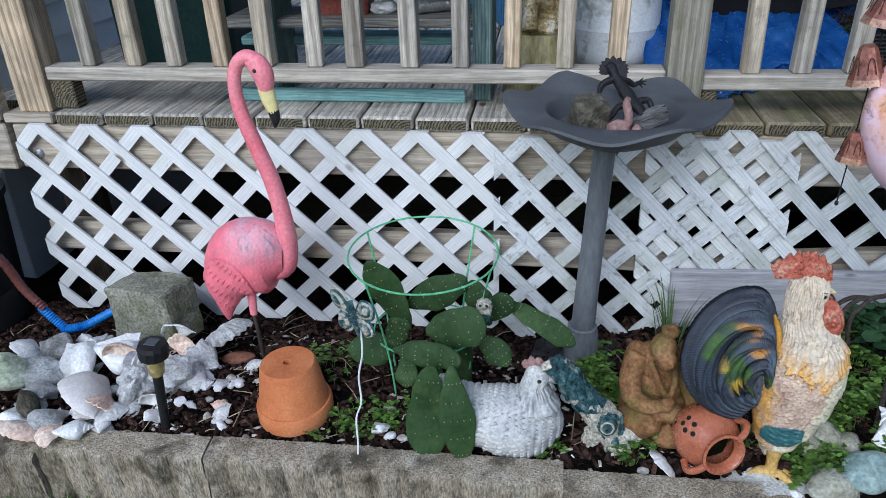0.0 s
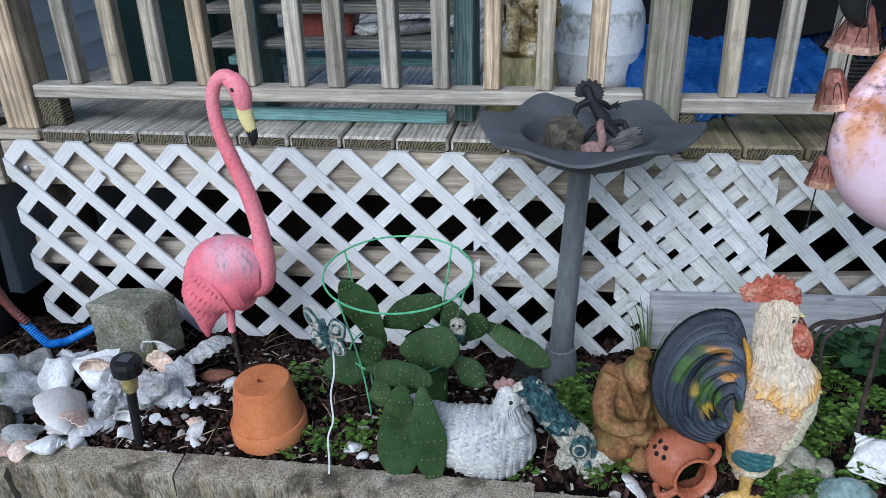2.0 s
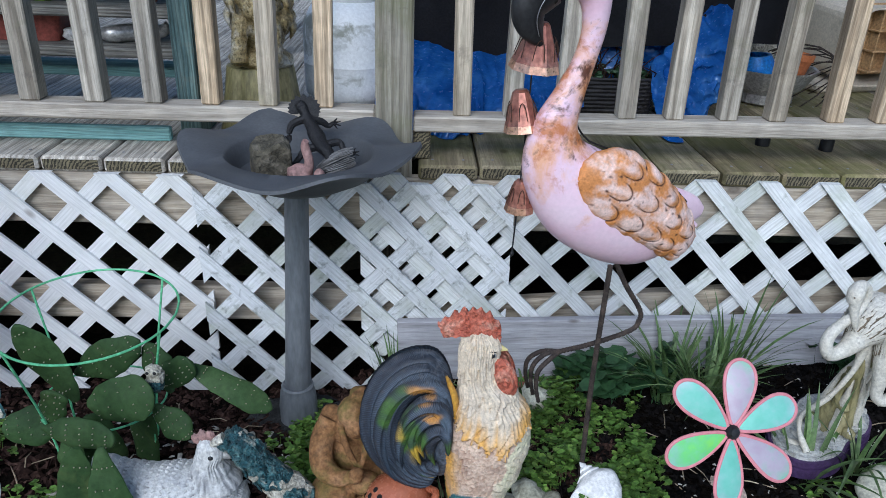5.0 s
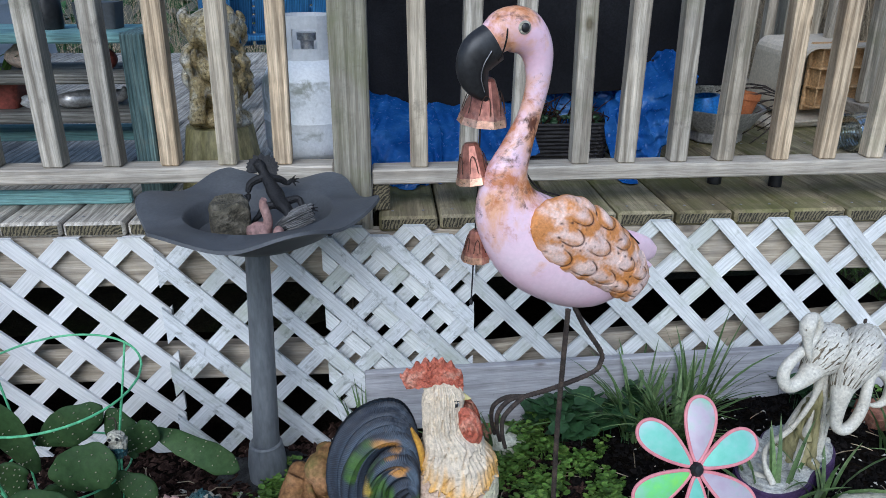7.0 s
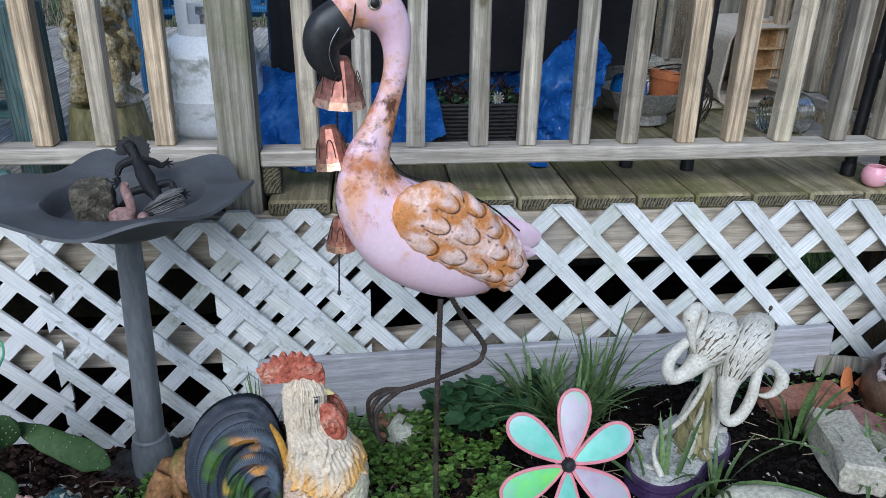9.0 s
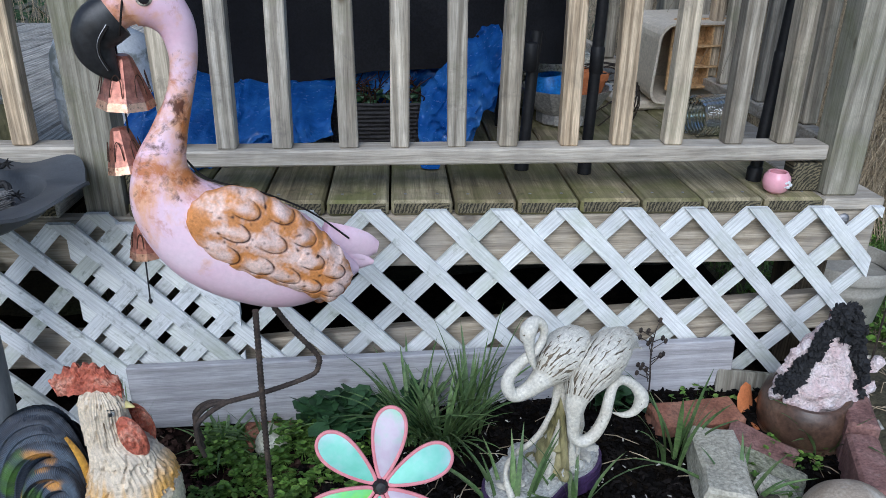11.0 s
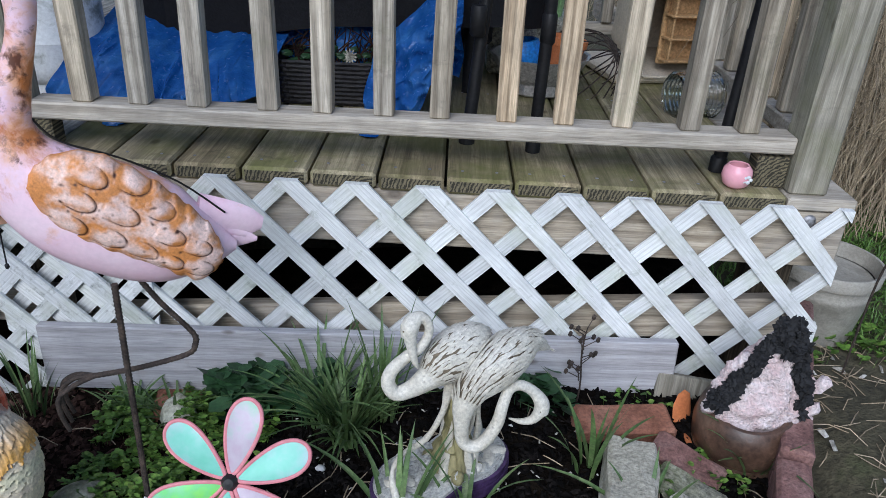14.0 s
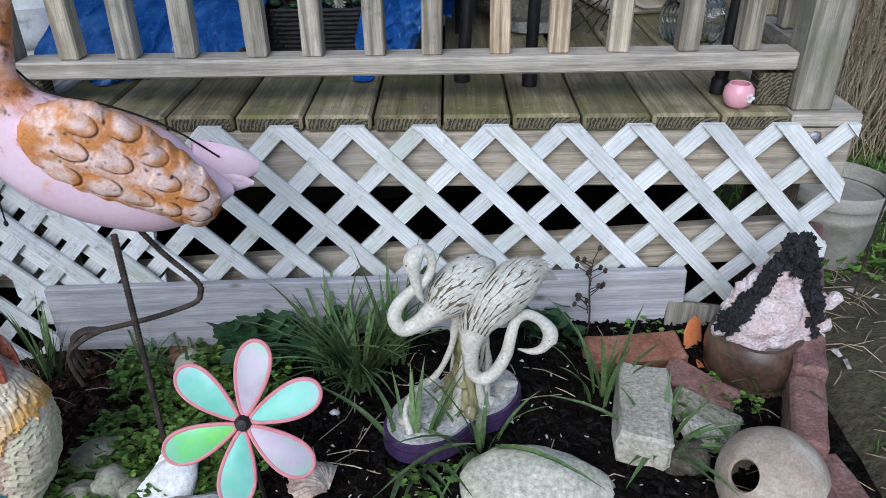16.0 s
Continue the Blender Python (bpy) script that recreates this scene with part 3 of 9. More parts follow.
M["shell"] = surface("shell_white", [(0.50, 0.49, 0.47), (0.74, 0.735, 0.72), (0.85, 0.845, 0.835)], 13, 150, 0.5, bump=0.5, contrast=0.25,
                     stains=[((0.46, 0.42, 0.35), 13, 0.62, 0.5), ((0.20, 0.18, 0.15), 34, 0.68, 0.6)], vary=0.10)
M["shell_grey"] = surface("shell_grey", [(0.30, 0.30, 0.285), (0.52, 0.52, 0.51), (0.68, 0.685, 0.68)], 18, 150, 0.62, bump=0.9, depth=0.006, contrast=0.4,
                          stains=[((0.30, 0.28, 0.24), 12, 0.58, 0.55), ((0.12, 0.11, 0.09), 40, 0.66, 0.7)], vary=0.12)
M["shell_peach"] = surface("shell_peach", [(0.62, 0.40, 0.30), (0.74, 0.56, 0.44), (0.76, 0.66, 0.56)], 14, 120, 0.55, bump=0.3, vary=0.15)
M["shell_green"] = surface("shell_green", [(0.33, 0.40, 0.26), (0.54, 0.60, 0.44), (0.68, 0.70, 0.58)], 9, 110, 0.55, bump=0.35, stains=[((0.25, 0.2, 0.15), 9, 0.62, 0.5)])
M["pebble"] = surface("pebbles", [(0.26, 0.24, 0.20), (0.44, 0.42, 0.37), (0.60, 0.58, 0.54)], 20, 120, 0.75, bump=0.3, island=True, vary=0.3)
M["rock_pale"] = surface("pale_rock", [(0.44, 0.42, 0.33), (0.62, 0.60, 0.48), (0.70, 0.68, 0.55)], 7, 110, 0.85, bump=0.4, stains=[((0.35, 0.33, 0.26), 8, 0.58, 0.6)])
M["rock_green"] = surface("green_glass_rock", [(0.13, 0.20, 0.19), (0.24, 0.33, 0.31), (0.36, 0.44, 0.41)], 10, 110, 0.35, bump=0.3)
M["rock_lichen"] = surface("lichen_rock", [(0.22, 0.21, 0.15), (0.38, 0.37, 0.28), (0.50, 0.50, 0.42)], 14, 120, 0.9, bump=0.6, stains=[((0.10, 0.13, 0.04), 12, 0.55, 0.6)], vary=0.2)
M["brick"] = surface("old_brick", [(0.21, 0.085, 0.05), (0.32, 0.135, 0.085), (0.36, 0.18, 0.12)], 12, 130, 0.9, bump=0.6, stains=[((0.13, 0.12, 0.07), 9, 0.58, 0.6)], vary=0.18)
M["mortar"] = surface("mortared_brick", [(0.30, 0.28, 0.22), (0.44, 0.41, 0.33), (0.5, 0.47, 0.39)], 10, 130, 0.92, bump=0.7, depth=0.005, stains=[((0.30, 0.14, 0.09), 7, 0.62, 0.7)])
M["brick_edge"] = surface("edging_brick", [(0.13, 0.065, 0.055), (0.21, 0.11, 0.095), (0.28, 0.17, 0.15)], 16, 150, 0.92, bump=0.7, stains=[((0.3, 0.25, 0.22), 25, 0.64, 0.5)], vary=0.15)
M["copper"] = surface("copper_bell", [(0.19, 0.06, 0.045), (0.36, 0.15, 0.105), (0.56, 0.33, 0.25)], 16, 120, 0.32, metal=0.5, bump=0.1, stains=[((0.075, 0.02, 0.018), 14, 0.50, 0.85)])
M["copper_rim"] = surface("copper_rim", [(0.60, 0.31, 0.20), (0.72, 0.44, 0.31)], 20, 120, 0.3, metal=0.8, bump=0.1)
M["petal_mint"] = surface("iridescent_mint", [(0.12, 0.48, 0.33), (0.20, 0.52, 0.42), (0.36, 0.48, 0.50)], 11, 40, 0.36, metal=0.05, bump=0.05, contrast=0.05, sheen=0.35)
M["petal_lilac"] = surface("iridescent_lilac", [(0.40, 0.28, 0.36), (0.42, 0.37, 0.42), (0.20, 0.46, 0.30)], 11, 40, 0.36, metal=0.05, bump=0.05, contrast=0.05, sheen=0.35)
M["petal_lime"] = surface("iridescent_lime", [(0.30, 0.72, 0.04), (0.18, 0.60, 0.20), (0.26, 0.50, 0.40)], 12, 40, 0.36, metal=0.05, bump=0.05, contrast=0.05, sheen=0.35)
M["petal_rim"] = surface("pink_ribbon", [(0.58, 0.19, 0.22), (0.68, 0.27, 0.29)], 8, 60, 0.6, bump=0.05, contrast=0.15)
M["black_plastic"] = surface("black_plastic", [(0.008, 0.008, 0.009), (0.018, 0.018, 0.02)], 12, 120, 0.5, bump=0.15, sheen=0.3)
M["leaf"] = surface("clover_leaf", [(0.04, 0.09, 0.016), (0.095, 0.19, 0.030), (0.20, 0.29, 0.06)], 20, 120, 0.6, bump=0.1, island=True, vary=0.45)
M["leaf_dark"] = surface("dark_leaf", [(0.02, 0.06, 0.022), (0.04, 0.095, 0.035)], 20, 120, 0.55, bump=0.1, island=True, vary=0.3)
M["grass"] = surface("blade_grass", [(0.05, 0.10, 0.03), (0.09, 0.155, 0.05), (0.16, 0.21, 0.085)], 12, 120, 0.55, bump=0.1, island=True, vary=0.3)
M["lawn"] = surface("lawn_grass", [(0.045, 0.10, 0.016), (0.08, 0.165, 0.028), (0.15, 0.225, 0.055)], 12, 120, 0.55, bump=0.1, island=True, vary=0.35)
M["straw"] = surface("dry_stems", [(0.20, 0.15, 0.09), (0.34, 0.27, 0.18), (0.44, 0.37, 0.27)], 20, 120, 0.85, bump=0.2, island=True, vary=0.35)
M["plush_pink"] = surface("pink_ruffles", [(0.64, 0.42, 0.41), (0.80, 0.66, 0.65), (0.84, 0.78, 0.78)], 16, 150, 0.85, bump=1.0, depth=0.01, contrast=0.3)
M["plush_black"] = surface("black_ruffles", [(0.008, 0.008, 0.009), (0.02, 0.02, 0.022)], 22, 120, 0.8, bump=0.6)
M["brown_glaze"] = surface("brown_glaze", [(0.045, 0.026, 0.018), (0.105, 0.06, 0.04), (0.16, 0.10, 0.07)], 8, 110, 0.35, bump=0.15, stains=[((0.19, 0.15, 0.11), 9, 0.6, 0.4)])
M["gourd"] = surface("speckled_clay", [(0.28, 0.21, 0.15), (0.42, 0.34, 0.26), (0.50, 0.43, 0.34)], 8, 190, 0.55, bump=0.2, contrast=0.3,
                     stains=[((0.66, 0.62, 0.55), 6.5, 0.52, 0.9), ((0.42, 0.42, 0.42), 9, 0.64, 0.7)])
M["tarp"] = surface("blue_tarp", [(0.020, 0.12, 0.44), (0.035, 0.19, 0.60), (0.08, 0.29, 0.70)], 12, 70, 0.24, bump=0.5, depth=0.005, contrast=0.10, sheen=0.9)
M["cover"] = surface("black_cover", [(0.006, 0.006, 0.008), (0.011, 0.011, 0.013), (0.018, 0.018, 0.021)], 3, 160, 0.7, bump=0.25, depth=0.01, sheen=0.15)
M["bin_green"] = surface("green_bin", [(0.004, 0.018, 0.017), (0.008, 0.030, 0.027)], 6, 120, 0.5, bump=0.1, sheen=0.2)
M["tank"] = surface("tank_paint", [(0.74, 0.77, 0.78), (0.83, 0.85, 0.86), (0.86, 0.88, 0.88)], 6, 120, 0.45, bump=0.15, contrast=0.12,
                    stains=[((0.16, 0.17, 0.11), 14, 0.54, 0.75), ((0.34, 0.36, 0.33), 20, 0.6, 0.6)], by_height=[(0.0, 0.02), (0.06, -0.04), (0.17, -0.02), (0.22, 0.09), (0.255, 0.17), (0.285, -0.05), (0.45, -0.12)])
M["lion"] = surface("gilded_stone", [(0.20, 0.14, 0.055), (0.44, 0.35, 0.18), (0.72, 0.70, 0.62)], 22, 150, 0.3, metal=0.25, bump=0.8, depth=0.006, contrast=0.6, stains=[((0.72, 0.74, 0.72), 13, 0.55, 0.75), ((0.05, 0.04, 0.02), 30, 0.60, 0.7)])
M["stump"] = surface("olive_pedestal", [(0.14, 0.125, 0.05), (0.24, 0.215, 0.10), (0.32, 0.28, 0.15)], 12, 120, 0.6, bump=0.4, stretch=(1, 1, 0.3))
M["wicker"] = surface("dark_wicker", [(0.012, 0.011, 0.012), (0.04, 0.036, 0.036)], 40, 200, 0.7, bump=0.4)
M["blue_paint"] = wood("blue_paint", (0.03, 0.15, 0.36), (0.07, 0.25, 0.50), 2, [((0.35, 0.4, 0.42), 9.0, 0.66, 0.5)], 0.1, 0.6)
M["siding"] = surface("grey_siding", [(0.40, 0.42, 0.44), (0.50, 0.52, 0.54)], 3, 120, 0.6, bump=0.1, contrast=0.1)
M["red_plastic"] = surface("red_plastic", [(0.19, 0.045, 0.035), (0.27, 0.07, 0.05)], 9, 110, 0.45, bump=0.1)
M["tan_plastic"] = surface("tan_plastic", [(0.54, 0.47, 0.37), (0.66, 0.59, 0.49)], 6, 120, 0.5, bump=0.15, contrast=0.2, stains=[((0.3, 0.27, 0.2), 12, 0.6, 0.5)])
M["box_brown"] = surface("tan_crate", [(0.44, 0.26, 0.115), (0.56, 0.36, 0.18)], 8, 120, 0.6, bump=0.1)
M["steel"] = surface("tarnished_steel", [(0.40, 0.39, 0.38), (0.60, 0.59, 0.58)], 10, 120, 0.35, metal=0.55, bump=0.1)
M["white_plastic"] = surface("white_plastic", [(0.60, 0.62, 0.63), (0.74, 0.75, 0.76)], 8, 100, 0.4, bump=0.1, contrast=0.1)
M["green_plastic"] = surface("pale_green_plastic", [(0.20, 0.42, 0.14), (0.36, 0.58, 0.27)], 9, 100, 0.4, bump=0.1)
M["pink_glaze"] = surface("pink_glaze", [(0.72, 0.32, 0.38), (0.80, 0.44, 0.48)], 12, 100, 0.2, bump=0.02, contrast=0.05)
M["hose_blue"] = surface("blue_hose", [(0.01, 0.13, 0.50), (0.03, 0.24, 0.62)], 20, 120, 0.4, bump=0.1)
M["hose_red"] = surface("red_brown_hose", [(0.085, 0.022, 0.018), (0.16, 0.05, 0.04)], 20, 120, 0.5, bump=0.1)
M["amber"] = surface("amber_lens", [(0.30, 0.24, 0.08), (0.46, 0.38, 0.17)], 15, 100, 0.25, bump=0.05)
M["nail"] = surface("galvanised", [(0.25, 0.25, 0.26), (0.42, 0.42, 0.43)], 30, 150, 0.5, metal=0.7, bump=0.2)
# near black for seams and cord, and for the shade inside holes
M["gap"] = surface("dark_line_hole_shade", [(0.006, 0.005, 0.004), (0.014, 0.011, 0.009)], 30, 100, 0.95, bump=0.2)
M["turq"] = surface("turquoise_glaze", [(0.006, 0.016, 0.02), (0.025, 0.095, 0.11), (0.22, 0.34, 0.32)], 46, 170, 0.3, bump=1.0, depth=0.008, contrast=0.8, stains=[((0.46, 0.44, 0.36), 40, 0.59, 0.85), ((0.004, 0.006, 0.007), 60, 0.60, 0.9)])
M["bone"] = surface("bone_glaze", [(0.30, 0.28, 0.21), (0.54, 0.51, 0.42), (0.66, 0.63, 0.54)], 30, 160, 0.4, bump=1.0, depth=0.008, contrast=0.6, stains=[((0.07, 0.065, 0.045), 34, 0.57, 0.85), ((0.03, 0.10, 0.11), 24, 0.64, 0.7)])

M["shell_dark"] = surface("shell_mottled", [(0.10, 0.095, 0.085), (0.24, 0.235, 0.22), (0.55, 0.54, 0.51)], 22, 150, 0.7, bump=0.9, contrast=0.5, stains=[((0.04, 0.04, 0.035), 14, 0.56, 0.7)])
M["shell_tan"] = surface("shell_tan", [(0.52, 0.48, 0.44), (0.64, 0.60, 0.56), (0.70, 0.67, 0.64)], 10, 150, 0.55, bump=0.35, contrast=0.14, stains=[((0.46, 0.40, 0.36), 20, 0.6, 0.4)], vary=0.08)

M["bath_foot"] = surface("soiled_resin", [(0.012, 0.012, 0.012), (0.03, 0.03, 0.03), (0.06, 0.06, 0.058)], 22, 130, 0.85, bump=0.9, depth=0.008, contrast=0.5, stains=[((0.012, 0.009, 0.007), 14, 0.5, 0.85)], sheen=0.2)
M["planter"] = surface("planter_plastic", [(0.25, 0.235, 0.20), (0.34, 0.32, 0.275), (0.42, 0.40, 0.35)], 6, 120, 0.55, bump=0.2, contrast=0.2, stains=[((0.13, 0.125, 0.10), 9, 0.56, 0.6)])

# ---------------------------------------------------------------- ground and bed
def ease(a, b, x):
    t = min(1.0, max(0.0, (x - a) / (b - a)))
    return t * t * (3 - 2 * t)


def bed(x, y):
    """Height of the soil in the raised bed."""
    front = 0.194
    rear = 0.145 + (0.205 - 0.145) * ease(0.30, 0.75, x)
    z = front + (rear - front) * ease(1.42, 1.74, y)
    z += 0.095 * ease(0.45, 2.0, x)
    z -= 0.024 * (1 - ease(1.195, 1.25, y))
    z += 0.02 * ease(-0.5, -0.2, x) * (1 - ease(0.35, 0.6, x)) * ease(1.25, 1.45, y) * (1 - ease(1.6, 1.75, y))
    return z + 0.012 * noise.noise(Vector((x * 5, y * 5, 1))) + 0.006 * noise.noise(Vector((x * 17, y * 17, 4)))


def sheet(bm, xs, ys, height, mi=0):
    vs = [[bm.verts.new((x, y, height(x, y))) for x in xs] for y in ys]
    for a, b in zip(vs, vs[1:]):
        for i in range(len(xs) - 1):
            f = bm.faces.new((a[i], a[i + 1], b[i + 1], b[i]))
            f.smooth, f.material_index = True, mi


def spread(lo, hi, near_lo, near_hi, step, far):
    out = [lo + (near_lo - lo) * (1 - ((far - k) / far) ** 0.35) for k in range(far)]
    out += [near_lo + step * k for k in range(int((near_hi - near_lo) / step) + 1)]
    out += [near_hi + step + (hi - near_hi) * (k / far) ** 2.6 for k in range(1, far + 1)]
    return out


def lawn_height(x, y):
    return 0.02 + 0.02 * noise.noise(Vector((x * 1.3, y * 1.3, 0))) + 0.20 * ease(2.20, 2.5, x) * (1 - ease(6, 20, abs(x)))


g = bm_new()
sheet(g, spread(-300, 300, -2.2, 4.0, 0.1, 14), spread(-300, 300, -0.6, 4.6, 0.1, 14), lawn_height)
solo("ground", g, M["ground"], "damp brown soil and patchy grass round the deck", "ground", kind="structure")

g = bm_new()
sheet(g, [-1.9 + 0.04 * k for k in range(106)], [1.17 + 0.04 * k for k in range(33)], bed)
solo("garden_bed", g, M["soil"], "dark moist soil of a raised garden bed", "soil", kind="structure")

# ---------------------------------------------------------------- deck
DECK_TOP, BOARD = 0.770, 0.1415
deck = thing("deck", "weathered timber deck, mossy along the edge", "deck", kind="structure")


def deck_board(x0, x1, y0, y1, grey=False):
    b = bm_new()
    box(b, (-(x1 - x0) / 2 + 0.003, 0, -0.036), ((x1 - x0) / 2 - 0.003, y1 - y0, 0), 0.0065)
    for f in b.faces:
        if f.normal.y < -0.9:
            f.material_index = 1
    # nail heads near the end
    for sx in (-0.036, 0.036):
        for yy in (0.045, 0.055 + 0.6):
            lathe(b, [(0.0001, 0.0002), (0.0035, 0.0009), (0.0035, -0.001)], 8, 2, Matrix.Translation((sx, yy, 0.0)))
    return part("deck_board", b, [M["deck_grey"] if grey else M["deck"], M["end"], M["nail"]], deck, matrix=Matrix.Translation(((x0 + x1) / 2, y0, DECK_TOP)))


rng = random.Random(11)
for k in range(-20, 6):
    x0 = 1.410 + BOARD * k
    y0 = 1.797 + rng.uniform(-0.003, 0.003)
    if k == -6:
        y0 = 1.93
    if x0 < -1.0:
        y0 = 1.93
    deck_board(x0, x0 + BOARD, y0, 3.1 if x0 > 1.6 else 4.9, x0 < 0.6)


def plank(name, lo, hi, mat, parent, label="", bevel=0.004):
    """A sawn timber as a part, its own middle as origin."""
    lo, hi = Vector(lo), Vector(hi)
    c = (lo + hi) / 2
    b = bm_new()
    box(b, lo - c, hi - c, bevel)
    return part(name, b, mat, parent, label, Matrix.Translation(c))


plank("rim_joist", (-1.135, 1.806, 0.606), (2.40, 1.842, 0.733), M["rim"], deck, "sawn rim joist with knots")
plank("lower_rail", (-1.125, 1.822, 0.340), (0.70, 1.858, 0.434), M["rim"], deck, "lower timber behind the lattice")
rail_low = plank("lower_rail", (0.72, 1.824, 0.352), (2.36, 1.858, 0.452), M["rim"], deck, "lower timber rising behind the lattice")
rail_low.matrix_basis = rail_low.matrix_basis @ pose(0, 0, 0, 0, -4.3, 0)
plank("side_joist", (2.362, 1.845, 0.606), (2.398, 4.9, 0.733), M["rim"], deck)
plank("side_joist", (-1.135, 1.845, 0.606), (-1.099, 4.9, 0.733), M["rim"], deck)
plank("cap_board", (2.262, 1.80, 0.737), (2.405, 3.1, 0.766), M["rail"], deck)
plank("cap_board", (-1.15, 1.80, 0.737), (-1.005, 1.93, 0.764), M["rim"], deck)
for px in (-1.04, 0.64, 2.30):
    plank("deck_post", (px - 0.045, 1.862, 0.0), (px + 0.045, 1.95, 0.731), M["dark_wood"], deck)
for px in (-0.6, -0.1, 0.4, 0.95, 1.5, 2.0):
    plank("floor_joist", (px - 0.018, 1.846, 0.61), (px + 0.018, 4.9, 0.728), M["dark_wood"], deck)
for bx, bz in ((-1.075, 0.650), (2.318, 0.713)):
    b = bm_new()
    lathe(b, [(0.0001, 0.007), (0.009, 0.006), (0.013, 0.003), (0.015, 0.0)], 16, 0)
    part("bolt", b, M["nail"], deck, "galvanised carriage bolt", pose(bx, 1.8055, bz, 90))
# added screen that closes the space beneath and keeps it dark
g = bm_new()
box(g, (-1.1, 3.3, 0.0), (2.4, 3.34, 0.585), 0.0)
solo("under_deck_wall", g, M["dark_wood"], "added near-black screen closing the shaded space beneath the deck", "wall", kind="structure")

# ---------------------------------------------------------------- railing
railing = thing("railing", "weathered wooden deck railing with square balusters", "railing")


def post(x0, y0, z0, z1, w=0.089, mat="post", label=""):
    b = bm_new()
    box(b, (-w / 2, -w / 2, 0), (w / 2, w / 2, z1 - z0), 0.005)
    return part("post", b, M[mat], railing, label, Matrix.Translation((x0 + w / 2, y0 + w / 2, z0)))


post(-1.106, 1.815, 0.764, 1.75, 0.097, "baluster_new", "tan timber corner post")
post(0.607, 1.816, 0.60, 1.75, 0.083)
post(2.264, 1.816, 0.766, 1.75, 0.081)
for a, b_, zr in ((-1.009, 0.605, 0.848), (0.692, 2.262, 0.842)):
    bottom = plank("bottom_rail", (a, 1.829, zr), (b_, 1.896, zr + 0.036), M["rail"], railing)
    if a > 0:
        bottom.matrix_basis = bottom.matrix_basis @ pose(0, 0, 0, 0, -0.4, 0)
    plank("top_rail", (a, 1.829, 1.66), (b_, 1.896, 1.70), M["rail"], railing)
for a, b_, y0 in ((-1.007, -0.940, 1.832), (0.692, 0.732, 1.838), (2.195, 2.262, 1.838)):
    plank("rail_block", (a, y0, 0.7705), (b_, y0 + 0.05, 0.838 if a > 0 else 0.8475), M["end"], railing, "short support block under the rail")

NEWER = {3, 9, 11, 20}
for i, bx in enumerate((-0.892, -0.759, -0.644, -0.516, -0.397, -0.259, -0.155, -0.020, 0.109, 0.241, 0.370, 0.495,
                        0.796, 0.922, 1.042, 1.175, 1.296, 1.413, 1.537, 1.664, 1.781, 1.909, 2.044, 2.160)):
    w = 0.041 if i not in (6, 7) else 0.045
    b = bm_new()
    box(b, (-w / 2, -w / 2, 0), (w / 2, w / 2, 0.776), 0.003)
    bmesh.ops.rotate(b, cent=(0, 0, 0.4), matrix=Matrix.Rotation(radians(rng.uniform(-0.9, 0.9)), 3, "Y"), verts=b.verts)
    part("baluster", b, M["baluster_new" if i in NEWER or i == 19 else "baluster"], railing, "", pose(bx, 1.862, 0.885 if i < 12 else 0.8785 + 0.007 * (bx - 1.48), 0, 0, rng.uniform(-4, 4)))

# side and back railings, in the distance
side = thing("side_railing", "weathered wooden side railing of the deck", "railing")
plank("bottom_rail", (2.295, 1.91, 0.842), (2.335, 3.05, 0.880), M["rail"], side)
plank("top_rail", (2.295, 1.91, 1.66), (2.335, 3.05, 1.70), M["rail"], side)
plank("post", (2.27, 3.05, 0.757), (2.359, 3.139, 1.75), M["post"], side)
for k in range(8):
    yy = 2.02 + 0.128 * k
    plank("baluster", (2.297, yy, 0.882), (2.335, yy + 0.038, 1.658), M["baluster_new" if k % 4 == 1 else "baluster"], side)
back = thing("back_railing", "distant weathered railing at the rear of the deck", "railing")
plank("bottom_rail", (1.50, 3.04, 0.842), (2.265, 3.08, 0.880), M["rail"], back)
plank("top_rail", (1.50, 3.04, 1.66), (2.265, 3.08, 1.70), M["rail"], back)
for k in range(6):
    xx = 1.56 + 0.125 * k
    plank("baluster", (xx, 3.03, 0.882), (xx + 0.038, 3.07, 1.658), M["baluster"], back)

# house wall with lap siding
wall = thing("wall_house", "grey lap-sided house wall beside the deck", "wall", kind="structure")
for k in range(9):
    z0 = 0.757 + 0.105 * k
    b = bm_new()
    vs = [b.verts.new(p) for p in ((0.0, 0, 0), (0.0, 3.1, 0), (-0.012, 3.1, 0.107), (-0.012, 0, 0.107), (-0.03, 0, 0), (-0.03, 3.1, 0), (-0.03, 3.1, 0.107), (-0.03, 0, 0.107))]
    for q in ((0, 1, 2, 3), (5, 4, 7, 6), (0, 4, 5, 1), (3, 2, 6, 7), (0, 3, 7, 4), (1, 5, 6, 2)):
        b.faces.new([vs[i] for i in q])
    part("siding_board", b, M["siding"], wall, "", Matrix.Translation((-1.30, 1.94, z0)))
plank("wall_backing", (-1.40, 1.95, 0.0), (-1.331, 5.05, 1.75), M["siding"], wall)

# ---------------------------------------------------------------- lattice
SLAT = 0.0350


def clip_poly(poly, x0, x1, z0, z1):
    for axis, lim, sign in ((0, x0, 1), (0, x1, -1), (1, z0, 1), (1, z1, -1)):
        out = []
        for i, p in enumerate(poly):
            q = poly[(i + 1) % len(poly)]
            a, b = sign * (p[axis] - lim), sign * (q[axis] - lim)
            if a >= 0:
                out.append(p)
            if a * b < 0:
                t = a / (a - b)
                out.append((p[0] + t * (q[0] - p[0]), p[1] + t * (q[1] - p[1])))
        poly = out
        if len(poly) < 3:
            return []
    return poly


